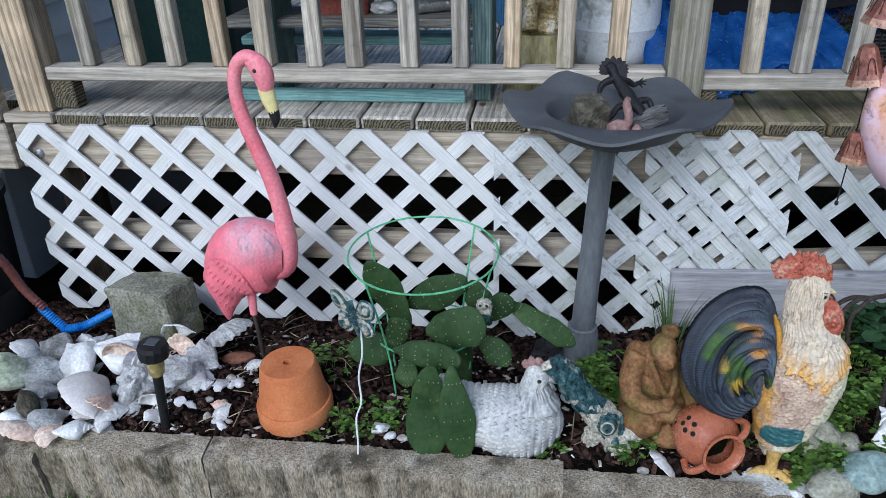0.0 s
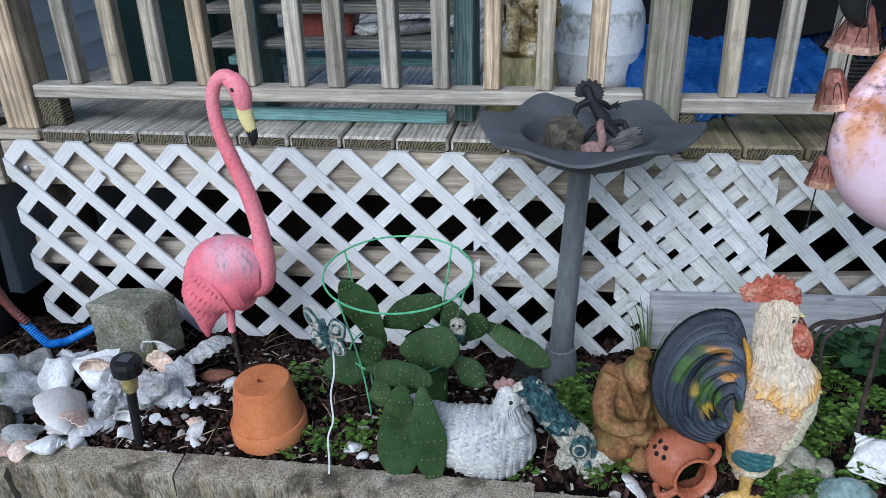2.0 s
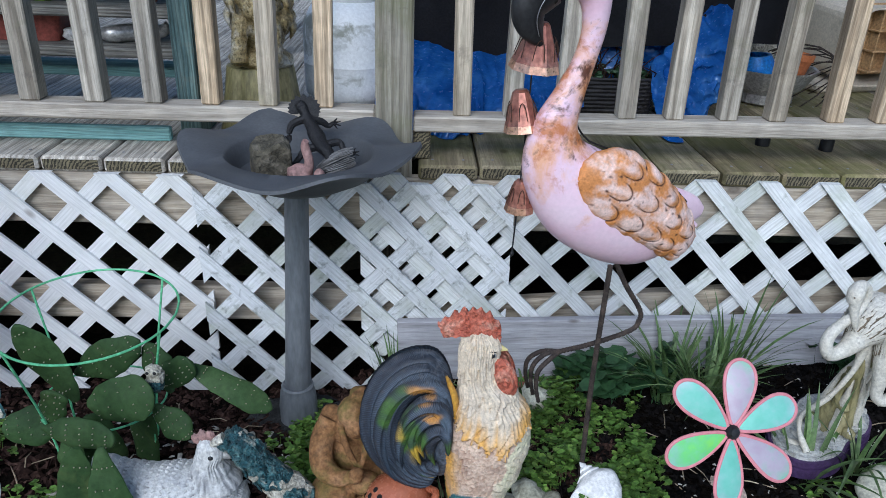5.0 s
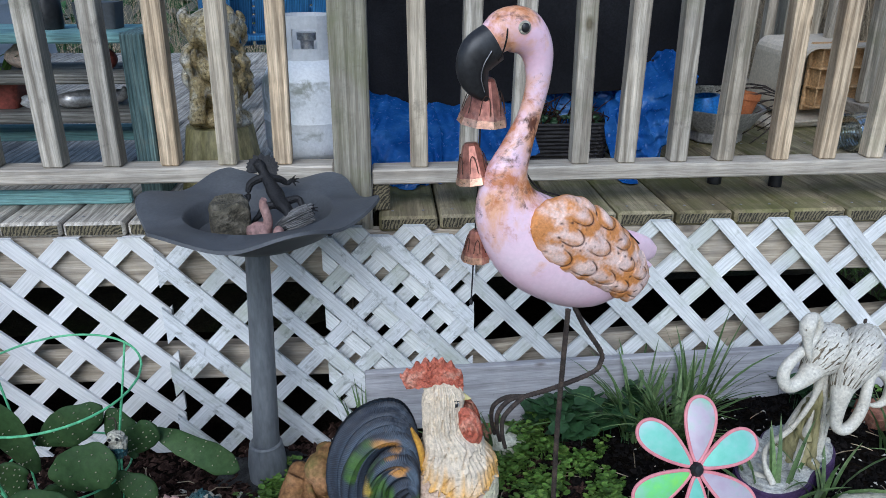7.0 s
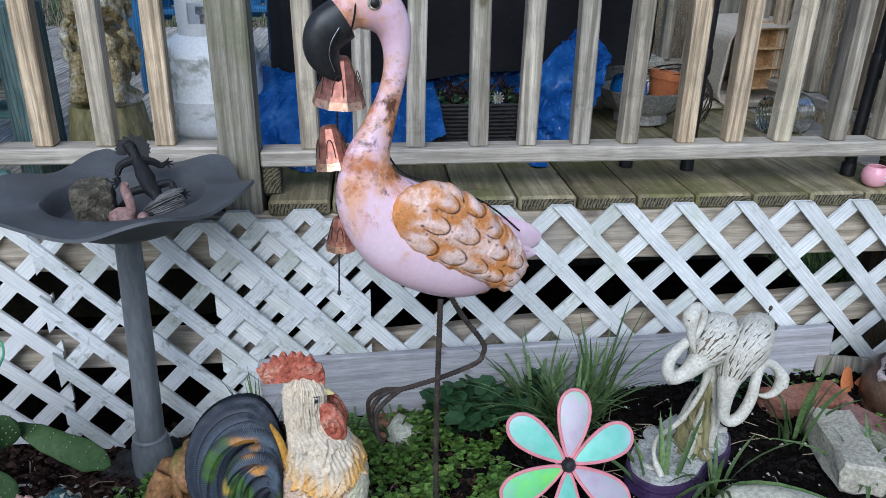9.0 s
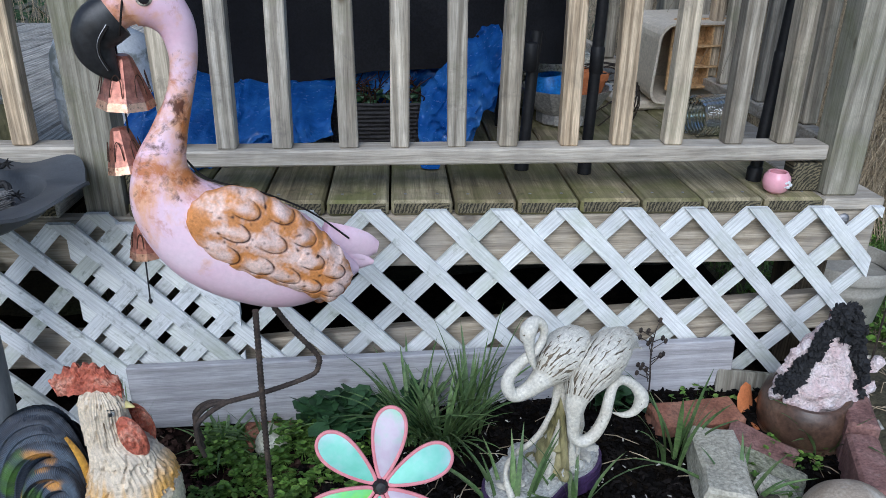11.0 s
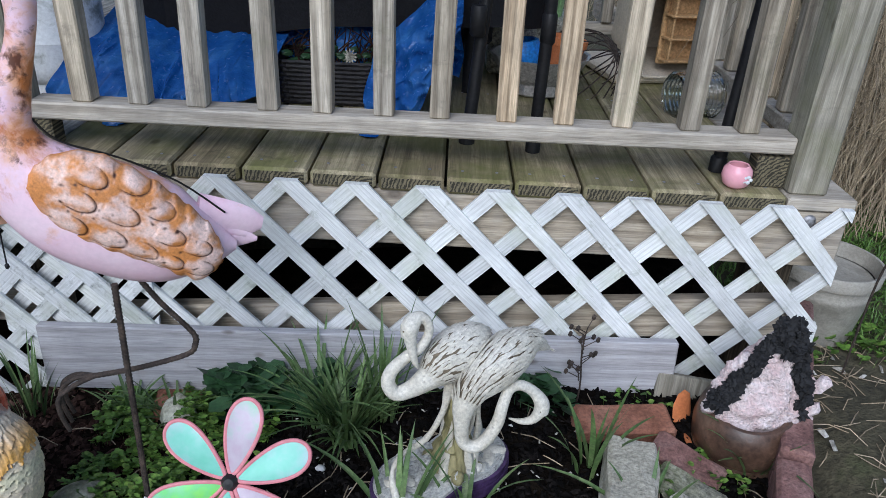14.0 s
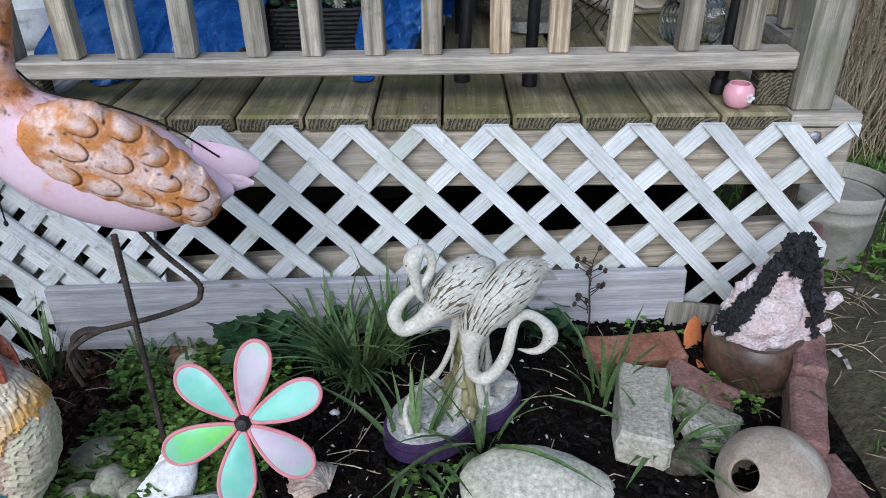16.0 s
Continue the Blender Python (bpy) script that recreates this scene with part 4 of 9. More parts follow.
def slat(parent, poly, y, thick, mat, rise):
    """One slat, its length along its own x."""
    cx = sum(p[0] for p in poly) / len(poly)
    cz = sum(p[1] for p in poly) / len(poly)
    turn = pose(cx, y, cz, 0, -45 if rise else 45, 0)
    back_turn = turn.inverted()
    b = bm_new()
    f0 = [b.verts.new(back_turn @ Vector((p[0], y - thick / 2, p[1]))) for p in poly]
    f1 = [b.verts.new(back_turn @ Vector((p[0], y + thick / 2, p[1]))) for p in poly]
    b.faces.new(f0)
    b.faces.new(f1[::-1])
    n = len(poly)
    for i in range(n):
        b.faces.new((f0[(i + 1) % n], f0[i], f1[i], f1[(i + 1) % n]))
    bmesh.ops.recalc_face_normals(b, faces=b.faces)
    return part("slat", b, mat, parent, "", turn)


def lattice(label, x0, x1, z0, z1, cx, cz, y, paint, px, pz, tilt=0.0, close=0.0):
    """A panel of crossing slats; (cx, cz) is the middle of one opening; close draws the slats together past it."""
    panel = thing("lattice_panel", label, "lattice", group="lattice panels under the deck")
    h, half, lean = px / 2, SLAT / 2 * math.sqrt(1 + (px / pz) ** 2), px / pz
    for d in (1, -1):
        lo = math.floor(((x0 - cx) - (z1 - z0)) / px) - 2
        hi = math.ceil(((x1 - cx) + (z1 - z0)) / px) + 2
        for k in range(lo, hi + 1):
            # the slat's middle line meets z = cz at this x
            mx = cx + h + k * px + rng.uniform(-0.0012, 0.0012) - close * max(0.0, 0.5 + k) ** 2
            L = 2.0
            w = d * L * lean
            run = [(mx - w - half, cz - L), (mx - w + half, cz - L), (mx + w + half, cz + L), (mx + w - half, cz + L)]
            poly = clip_poly(run, x0, x1, z0, z1)
            if len(poly) >= 3:
                slat(panel, poly, y + (0.004 if d > 0 else -0.0045), 0.008, M[paint], d > 0)
    panel.matrix_basis = Matrix.Translation((cx, 0, cz)) @ pose(0, 0, 0, 0, tilt, 0) @ Matrix.Translation((-cx, 0, -cz))
    return panel


lattice("white painted wooden lattice panel under the deck edge", -1.118, 0.215, 0.155, 0.738, -0.1404, 0.6655, 1.788, "lattice", 0.1508, 0.1482, tilt=0.2, close=0.0035)
lattice("white lattice panel with green grime and a broken end", 0.200, 0.927, 0.150, 0.736, 0.292, 0.6665, 1.767, "lattice_dirty", 0.1385, 0.1459)
lattice("white weathered lattice panel with a split slat", 0.572, 2.392, 0.262, 0.752, 1.953, 0.677, 1.786, "lattice_worn", 0.1457, 0.151)

# plank leaning along the foot of the lattice
g = bm_new()
box(g, (-0.712, -0.012, -0.081), (0.712, 0.012, 0.081), 0.003)
solo("loose_plank", g, M["plank"], "grey weathered plank on edge against the lattice foot", "plank", pose(1.375, 1.745, 0.330, -4, -1.65, 0.2))

# ---------------------------------------------------------------- scalloped concrete edging
def edging_block(x0, x1, y, top, lean, n=6, deep=0.062):
    w = x1 - x0 + 0.005
    b = bm_new()
    cols = n * 12
    rows = [(0.0, 0.008), (0.006, 0.002)] + [(0.014 + 0.011 * k, 0.0) for k in range(14)] + [(0.22, 0.0)]
    grid = []
    for r, inset in rows:
        line = []
        for i in range(cols + 1):
            u = i / cols
            x = -w / 2 + w * u
            s = abs(math.sin(math.pi * n * u + 0.7)) ** 0.6 * (0.85 + 0.5 * noise.noise(Vector((u * n * 0.9, x0 * 7, 3))))
            yy = -0.020 * s * (1 if r > 0.005 else 0.75) + 0.006 + inset - 0.0050 * noise.noise(Vector((x * 34 + x0 * 9, r * 30, 2))) - 0.0030 * noise.noise(Vector((x * 95, r * 95, x0)))
            line.append(b.verts.new((x, yy, -r + 0.004 * noise.noise(Vector((x * 14 + x0, r * 9, 5))))))
        grid.append(line)
    back_top = [b.verts.new((-w / 2 + w * i / cols, deep + 0.003 * noise.noise(Vector((i * 0.7, x0, 1))), 0.002)) for i in range(cols + 1)]
    back_low = [b.verts.new((-w / 2 + w * i / cols, deep, -0.22)) for i in range(cols + 1)]
    strips = [back_low, back_top] + grid
    for p, q in zip(strips, strips[1:]):
        for i in range(cols):
            f = b.faces.new((p[i + 1], p[i], q[i], q[i + 1]))
            f.smooth = True
    for i in (0, cols):
        vs = [s_[i] for s_ in strips]
        b.faces.new(vs if i == 0 else vs[::-1])
    bmesh.ops.recalc_face_normals(b, faces=b.faces)
    return solo("edging_block", b, M["concrete"], "scalloped concrete edging block stained with moss", "edging block",
                pose((x0 + x1) / 2, y, top, lean, rng.uniform(-0.8, 0.8), rng.uniform(-1, 1)), group="concrete edging along the bed")


for k, (x0, x1, yy, top) in enumerate(((-1.58, -1.185, 1.10, 0.192), (-1.18, -0.80, 1.132, 0.193), (-0.795, -0.408, 1.150, 0.203), (-0.400, -0.015, 1.158, 0.203),
                                      (-0.008, 0.376, 1.148, 0.197), (0.381, 0.775, 1.135, 0.190), (0.78, 1.175, 1.13, 0.172), (1.18, 1.575, 1.13, 0.19), (1.58, 1.975, 1.13, 0.19), (1.98, 2.30, 1.14, 0.19))):
    edging_block(x0 + 0.01, x1 + 0.01, yy + 0.004, top + (0.008 if x0 > -0.1 else -0.006) + 0.07 * ease(0.5, 2.0, x0), 4.0)

# brick edging down the far side of the bed
def brick(w, d, h, mat, label, matrix, group="", rough=0.004, name="brick"):
    b = bm_new()
    box(b, (-w / 2, -d / 2, 0), (w / 2, d / 2, h), 0.007)
    bmesh.ops.subdivide_edges(b, edges=b.edges, cuts=2, use_grid_fill=True)
    for v in b.verts:
        v.co += Vector((noise.noise(v.co * 40), noise.noise(v.co * 40 + Vector((5, 0, 0))), noise.noise(v.co * 40 + Vector((0, 9, 0))))) * rough
    for f in b.faces:
        f.smooth = False
    return solo(name, b, mat, label, "brick", matrix, group)


for k in range(4):
    brick(0.060, 0.186, 0.17, M["brick_edge"], "dull red brick standing in the bed edging", pose(2.203 + 0.070 * k, 1.365 + 0.176 * k, 0.210 + 0.016 * k, 0, 0, -22 + rng.uniform(-2, 2)), "brick edging")
brick(0.080, 0.14, 0.13, M["brick_edge"], "dull red brick standing in the bed edging", pose(2.192, 1.212, 0.225, 0, 0, 8), "brick edging")

# ---------------------------------------------------------------- ornaments
def flamingo_pink():
    t = thing("plastic_flamingo", "faded pink plastic lawn flamingo on a rusty rod", "flamingo ornament", pose(-0.37, 1.53, -0.099) @ Matrix.Diagonal((1.05, 1.05, 1.076, 1)))
    b = bm_new()
    body = [(0.082, 0, 0.562), (0.036, 0, 0.566), (-0.020, 0, 0.548), (-0.064, 0, 0.502), (-0.082, 0, 0.442), (-0.088, 0, 0.384)]
    rad = [(0.040, 0.034), (0.083, 0.062), (0.092, 0.066), (0.064, 0.052), (0.030, 0.028), (0.004, 0.004)]
    path, half = smooth_path(body, rad, 36)
    fr = frames_of(path, (0, 1, 0))

    def moulded(u, v):
        i = min(len(path) - 1, int(round(u * (len(path) - 1))))
        a = 2 * math.pi * v
        c = path[i] + fr[i][1] * half[i][0] * math.cos(a) + fr[i][2] * half[i][1] * math.sin(a)
        out = fr[i][1] * math.cos(a) + fr[i][2] * math.sin(a)
        x, z = c[0], c[2]
        h = 0.0006 * noise.noise(Vector((x * 160, c[1] * 160, z * 160)))
        # folded wing: rows of long feathers on each side, a fine pelt elsewhere
        q, w = (x * 0.55 + z * 0.84), (x * 0.84 - z * 0.55)
        inside = 1 - ((x + 0.050) / 0.060) ** 2 - ((z - 0.505) / 0.072) ** 2
        if inside > 0 and abs(c[1]) > 0.012:
            h += 0.0046 * overlap((0.58 - q) / 0.040, w / 0.0115) + 0.003
        else:
            h += 0.0012 * overlap((0.14 - x) / 0.009, a * 7.0)
        top = ease(0.545, 0.62, z) * ease(-0.06, 0.0, x)
        col = lerp((0.80, 0.185, 0.235), (0.66, 0.34, 0.40), top * (0.8 + 0.8 * noise.noise(Vector((x * 40, c[1] * 40, 2)))))
        col = lerp(col, (0.36, 0.24, 0.27), top * 2.2 * (noise.noise(Vector((x * 150, c[1] * 150, 7))) - 0.12))
        return tuple(c + out * h), col
    skin(b, len(path) - 1, 200, moulded, 0, True)
    part("body", b, M["plastic_paint"], t)
    b = bm_new()
    neck = [(0.040, 0, 0.525), (0.074, 0, 0.540), (0.087, 0, 0.596), (0.086, 0, 0.665), (0.073, 0, 0.744), (0.049, 0, 0.819), (0.027, 0, 0.892), (0.022, 0, 0.951), (0.033, 0, 0.990), (0.056, 0, 1.006), (0.076, 0, 0.998)]
    tube(b, neck, [0.026, 0.028, 0.0245, 0.0200, 0.0185, 0.0175, 0.0155, 0.0140, 0.0140, 0.0150, 0.016], 16, 0, res=5)
    tube(b, [(0.050, 0, 1.004), (0.072, 0, 0.996), (0.086, 0, 0.975), (0.089, 0, 0.950), (0.089, 0, 0.938)], [0.010, (0.021, 0.018), (0.0225, 0.0195), (0.0185, 0.0165), (0.014, 0.013)], 16, 0, res=4)
    part("neck", b, M["pink"], t)
    b = bm_new()
    tube(b, [(0.088, 0, 0.950), (0.091, 0, 0.925), (0.097, 0, 0.902), (0.099, 0, 0.894)], [(0.017, 0.014), (0.0165, 0.013), (0.0135, 0.011), (0.011, 0.01)], 14, 0, res=3)
    tube(b, [(0.098, 0, 0.898), (0.100, 0, 0.880), (0.097, 0, 0.862)], [(0.0125, 0.0105), (0.011, 0.008), (0.003, 0.003)], 12, 1, res=3)
    part("beak", b, [M["yellow"], M["black_gloss"]], t, "yellow beak with a black tip")
    b = bm_new()
    for s in (-1, 1):
        blob(b, (0.077, s * 0.0185, 0.983), (0.0045, 0.003, 0.0045), sub=2)
    part("eye", b, M["black_gloss"], t)
    b = bm_new()
    tube(b, [(-0.018, 0, 0.500), (-0.020, 0, 0.440), (-0.022, 0, 0.402)], [0.013, 0.0105, 0.009], 12, 0)
    tube(b, [(-0.022, 0.0, 0.408), (-0.016, 0.0, 0.30), (-0.010, 0.0, 0.18)], [0.0048, 0.0052, 0.0052], 10, 1, wob=0.001)
    part("leg", b, [M["pink"], M["rust_rod"]], t, "pink stub on a rusty steel rod")
    return t


def flamingo_metal():
    t = thing("metal_flamingo", "rusty pink painted sheet-metal flamingo on rebar legs", "flamingo ornament", pose(1.043, 1.407, 0.004, 0, 0, 17))
    b = bm_new()
    body = [(-0.165, 0, 1.222), (-0.140, 0, 1.240), (-0.105, 0, 1.238), (-0.078, 0, 1.208), (-0.072, 0, 1.160), (-0.083, 0, 1.105), (-0.104, 0, 1.045), (-0.122, 0, 0.985), (-0.110, 0, 0.925),
            (-0.060, 0, 0.865), (0.005, 0, 0.825), (0.075, 0, 0.790), (0.135, 0, 0.772), (0.178, 0, 0.765)]
    br = [(0.026, 0.020), (0.035, 0.026), (0.037, 0.028), (0.029, 0.024), (0.0215, 0.019), (0.020, 0.018), (0.027, 0.022), (0.042, 0.032), (0.066, 0.046), (0.088, 0.060), (0.096, 0.064), (0.084, 0.056), (0.046, 0.036), (0.008, 0.010)]
    tube(b, body, br, 28, 0, res=7)
    # raised seam along the back and dark line round the beak
    tube(b, [(-0.086, 0, 1.000), (-0.055, 0, 0.962), (0.02, 0, 0.932), (0.10, 0, 0.886), (0.165, 0, 0.826)], [0.0017] * 5, 6, 2)
    # tail
    tube(b, [(0.120, 0.012, 0.820), (0.165, 0.016, 0.808), (0.200, 0.02, 0.796), (0.222, 0.024, 0.790)], [(0.040, 0.02), (0.034, 0.014), (0.026, 0.008), (0.012, 0.004)], 12, 3)
    tube(b, [(0.14, 0.014, 0.790), (0.180, 0.016, 0.772), (0.212, 0.018, 0.764)], [(0.030, 0.012), (0.020, 0.007), (0.004, 0.003)], 12, 3)
    tube(b, [(0.165, 0.012, 0.79), (0.195, 0.014, 0.775)], [(0.014, 0.008), (0.006, 0.003)], 8, 3)
    part("body", b, [M["lilac"], M["lilac"], M["gap"], M["lilac"]], t)

    # wings: domed plates with embossed feathers, each rimmed with rust
    form = [(-0.097, 0.905, 0.901), (-0.092, 0.922, 0.871), (-0.083, 0.933, 0.855), (-0.059, 0.947, 0.829), (-0.026, 0.952, 0.806), (0.004, 0.945, 0.789), (0.035, 0.926, 0.773), (0.069, 0.901, 0.754), (0.095, 0.877, 0.738), (0.112, 0.858, 0.727), (0.138, 0.829, 0.738), (0.152, 0.800, 0.752), (0.158, 0.778, 0.773)]
    lobes = ((-0.010, 0.922, 1.0), (0.044, 0.907, 1.0), (-0.031, 0.889, 1.05), (0.024, 0.864, 1.05), (-0.050, 0.851, 1.1), (0.000, 0.827, 1.1), (0.076, 0.864, 0.9), (0.086, 0.822, 0.9), (0.043, 0.802, 1.0), (0.123, 0.796, 0.85), (0.078, 0.778, 0.95), (0.120, 0.760, 0.95))
    cream, rust, dark = (0.82, 0.60, 0.53), (0.58, 0.235, 0.07), (0.055, 0.020, 0.012)

    def wing_side(s):
        def place(u, v):
            x = -0.097 + 0.255 * u
            top, low = curve_at(x, form)
            # scalloped trailing edge
            low += 0.004 * abs(math.sin(x * 75)) * ease(0.0, 0.06, x)
            k = 2 * v - 1
            z = (top + low) / 2 + (top - low) / 2 * k
            y = 0.046 + 0.034 * (max(0.0, 1 - k * k) ** 0.5) * min(1.0, math.sin(math.pi * min(0.985, max(0.015, u))) ** 0.5 * 1.05)
            n1 = noise.noise(Vector((x * 26, z * 26, 3))) + 0.5 * noise.noise(Vector((x * 80, z * 80, 6))) + 0.25 * noise.noise(Vector((x * 210, z * 210, 9)))
            c = lerp(cream, rust, 0.62 + 1.5 * n1)
            for lx, lz, big in lobes:
                # along the feather (down and back) and across it
                p, q = ((x - lx) * 0.86 - (z - lz) * 0.51) / (0.024 * big), ((x - lx) * 0.51 + (z - lz) * 0.86) / (0.0145 * big)
                d = math.hypot(p if p > 0 else p * 0.62, q)
                if d < 1.0 and p > -1.0:
                    y += 0.0026 * (1 - d * d)
                    c = lerp(c, cream, (1.0 - d) * 1.2 + 0.9 * noise.noise(Vector((x * 55, z * 55, 14))) - 0.2)
                rim = math.exp(-((d - 1.03) / 0.070) ** 2) * ease(-0.55, 0.2, p - 0.3 * q)
                y -= 0.0024 * rim
                c = lerp(c, dark, rim * (1.05 + 0.8 * noise.noise(Vector((x * 60, z * 60, 21)))))
            # the leading edge is rusted right over
            c = lerp(c, rust, 1.5 - (x + 0.100) / 0.030 + 0.6 * n1)
            c = lerp(c, dark, (noise.noise(Vector((x * 120, z * 120, 31))) - 0.42) * 3)
            return (x, s * y, 0.74 + (z - 0.74) / 0.958), c
        return place
    for s in (-1, 1):
        b = bm_new()
        grid = skin(b, 150, 90, wing_side(s))
        # turned-in edge of the plate
        paint = b.verts.layers.float_color.get("paint")
        rim = [row[0] for row in grid] + [row[-1] for row in grid][::-1]
        back = [b.verts.new((v.co.x, s * 0.038, v.co.z)) for v in rim]
        for v in back:
            v[paint] = (*rust, 1.0)
        for k in range(len(rim)):
            b.faces.new((rim[k], rim[(k + 1) % len(rim)], back[(k + 1) % len(rim)], back[k]))
        bmesh.ops.recalc_face_normals(b, faces=b.faces)
        part("wing", b, M["wing_paint"], t, "rusted wing with embossed feathers", Matrix.Translation((0, 0, 0 if s < 0 else -0.045)))
    b = bm_new()
    tube(b, [(-0.160, 0, 1.222), (-0.184, 0, 1.205), (-0.194, 0, 1.180), (-0.186, 0, 1.155), (-0.168, 0, 1.130)], [(0.034, 0.023), (0.035, 0.022), (0.030, 0.018), (0.022, 0.014), (0.006, 0.006)], 16, 0, res=5)
    tube(b, [(-0.170, -0.021, 1.210), (-0.184, -0.0235, 1.190), (-0.187, -0.0205, 1.170), (-0.178, -0.015, 1.146)], [0.0022] * 4, 6, 1)
    tube(b, [(-0.172, -0.0232, 1.212), (-0.186, -0.0250, 1.192), (-0.189, -0.0222, 1.170), (-0.180, -0.0165, 1.146)], [0.0007] * 4, 5, 2)
    cord = [(-0.150 + 0.008 * math.cos(q), 0.0285 * math.sin(q), 1.226 + 0.036 * math.cos(q)) for q in (0, 0.8, 1.57, 2.36, 3.14, 3.93, 4.71, 5.5, 6.28)]
    tube(b, cord, [0.0016] * 9, 6, 1)
    part("beak", b, [M["black_gloss"], M["gap"], M["nail"]], t, "black hooked beak with a cord tied round it")
    for s in (-1, 1):
        b = bm_new()
        blob(b, (-0.117, s * 0.0278, 1.247), (0.0115, 0.0040, 0.0110), sub=3)
        blob(b, (-0.117, s * 0.0296, 1.247), (0.0080, 0.0042, 0.0080), sub=3, mi=1)
        part("eye", b, [M["bone"], M["black_gloss"]], t, "black eye in a pale ring")

    def ribbed(b, pts, r):
        path, _ = smooth_path(pts, [r] * len(pts), 4)
        tube(b, pts, [r] * len(pts), 8, 0, res=4)
        total = 0.0
        for p, q in zip(path, path[1:]):
            L = np.linalg.norm(q - p)
            n = max(1, int(L / 0.007))
            for k in range(n):
                c = p + (q - p) * k / n
                d = (q - p) / (L + 1e-9) * 0.0012
                tube(b, [tuple(c - d), tuple(c + d)], [r * 1.2, r * 1.2], 6, 0, res=1)
    b = bm_new()
    ribbed(b, [(0.0, 0, 0.745), (-0.004, 0, 0.50), (-0.006, -0.01, 0.27), (-0.008, -0.015, 0.13)], 0.0048)
    part("leg", b, M["rust_rod"], t, "straight rusty rebar leg", Matrix.Translation((-0.008, -0.045, -0.012)))
    b = bm_new()
    ribbed(b, [(0.012, 0, 0.735), (0.050, 0, 0.665), (0.094, 0, 0.600), (0.096, 0, 0.575), (0.080, 0, 0.556), (0.0, 0, 0.540), (-0.085, 0, 0.533)], 0.0046)
    for dy, dz in ((-0.022, 0.0), (0.0, 0.004), (0.022, 0.0)):
        tube(b, [(-0.070, 0, 0.534), (-0.100, dy * 0.7, 0.530 + dz), (-0.124, dy, 0.512), (-0.126, dy * 1.1, 0.480), (-0.118, dy * 1.1, 0.445)], [0.0046, 0.0046, 0.0046, 0.0042, 0.0038], 8, 0)
    part("leg", b, M["rust_rod"], t, "bent rusty rebar leg with three toes", Matrix.Translation((0.0, -0.012, 0.010)))
    # head and neck sit a little lower than drawn
    for ob in t.children_recursive:
        for v in ob.data.vertices:
            if v.co.z > 1.08 and ob.name.split('.')[0] in ('body', 'beak', 'eye'):
                v.co.x = -0.085 + (v.co.x + 0.085) * 0.95
            if v.co.z > 0.98 and ob.name.split('.')[0] in ('body', 'beak', 'eye'):
                v.co.x += 0.003 * ease(0.98, 1.14, v.co.z)
            if v.co.z > 0.74:
                v.co.z = 0.74 + (v.co.z - 0.74) * 0.958
    return t


def bell_chime():
    t = thing("bell_chime", "string of three copper cone bells hung from the metal beak", "wind chime", pose(0.878, 1.382, 0.016))
    b = bm_new()
    tube(b, [(0.006, 0.0, 1.145), (0.004, 0, 1.0), (0.0, 0, 0.85), (-0.004, 0, 0.735)], [0.0014] * 4, 6, 0)
    blob(b, (-0.004, 0, 0.732), (0.004, 0.004, 0.006), sub=1)
    part("string", b, M["black_plastic"], t)
    for z, h, r, dx, tilt in ((1.060, 0.074, 0.042, 0.008, 4), (0.958, 0.068, 0.032, -0.002, -6), (0.816, 0.056, 0.026, 0.002, 2)):
        b = bm_new()
        n = 9
        etched = []
        lathe(b, [(0.010, h), (0.014, h - 0.004), (r * 0.93, 0.012), (r * 0.9, 0.014), (0.010, h - 0.010)], n, 0, smooth=False)
        lathe(b, [(r * 0.92, 0.013), (r * 1.02, 0.0), (r * 0.98, 0.0), (r * 0.89, 0.013)], n, 1, smooth=False)
        for k in range(6):
            a = 2 * math.pi * k / 6 + 0.3
            arc = [(r * 0.78 * math.cos(a + d), r * 0.78 * math.sin(a + d), 0.02 + e) for d, e in ((-0.25, 0), (-0.2, h * 0.3), (0, h * 0.42), (0.2, h * 0.3), (0.25, 0))]
            pb = bm_new()
            tube(pb, [(p[0] * (1 - 0.45 * (p[2] / h)) * 1.28, p[1] * (1 - 0.45 * (p[2] / h)) * 1.28, p[2]) for p in arc], [0.0008] * 5, 5, 0, res=2)
            etched.append(pb)
        bell = part("bell", b, [M["copper"], M["copper_rim"]], t, "copper cone bell with a bright rim", pose(dx, 0, z - 0.0, tilt, tilt, 10))
        for pb in etched:
            part("etched_arch", pb, M["rust_line"], bell)
    return t


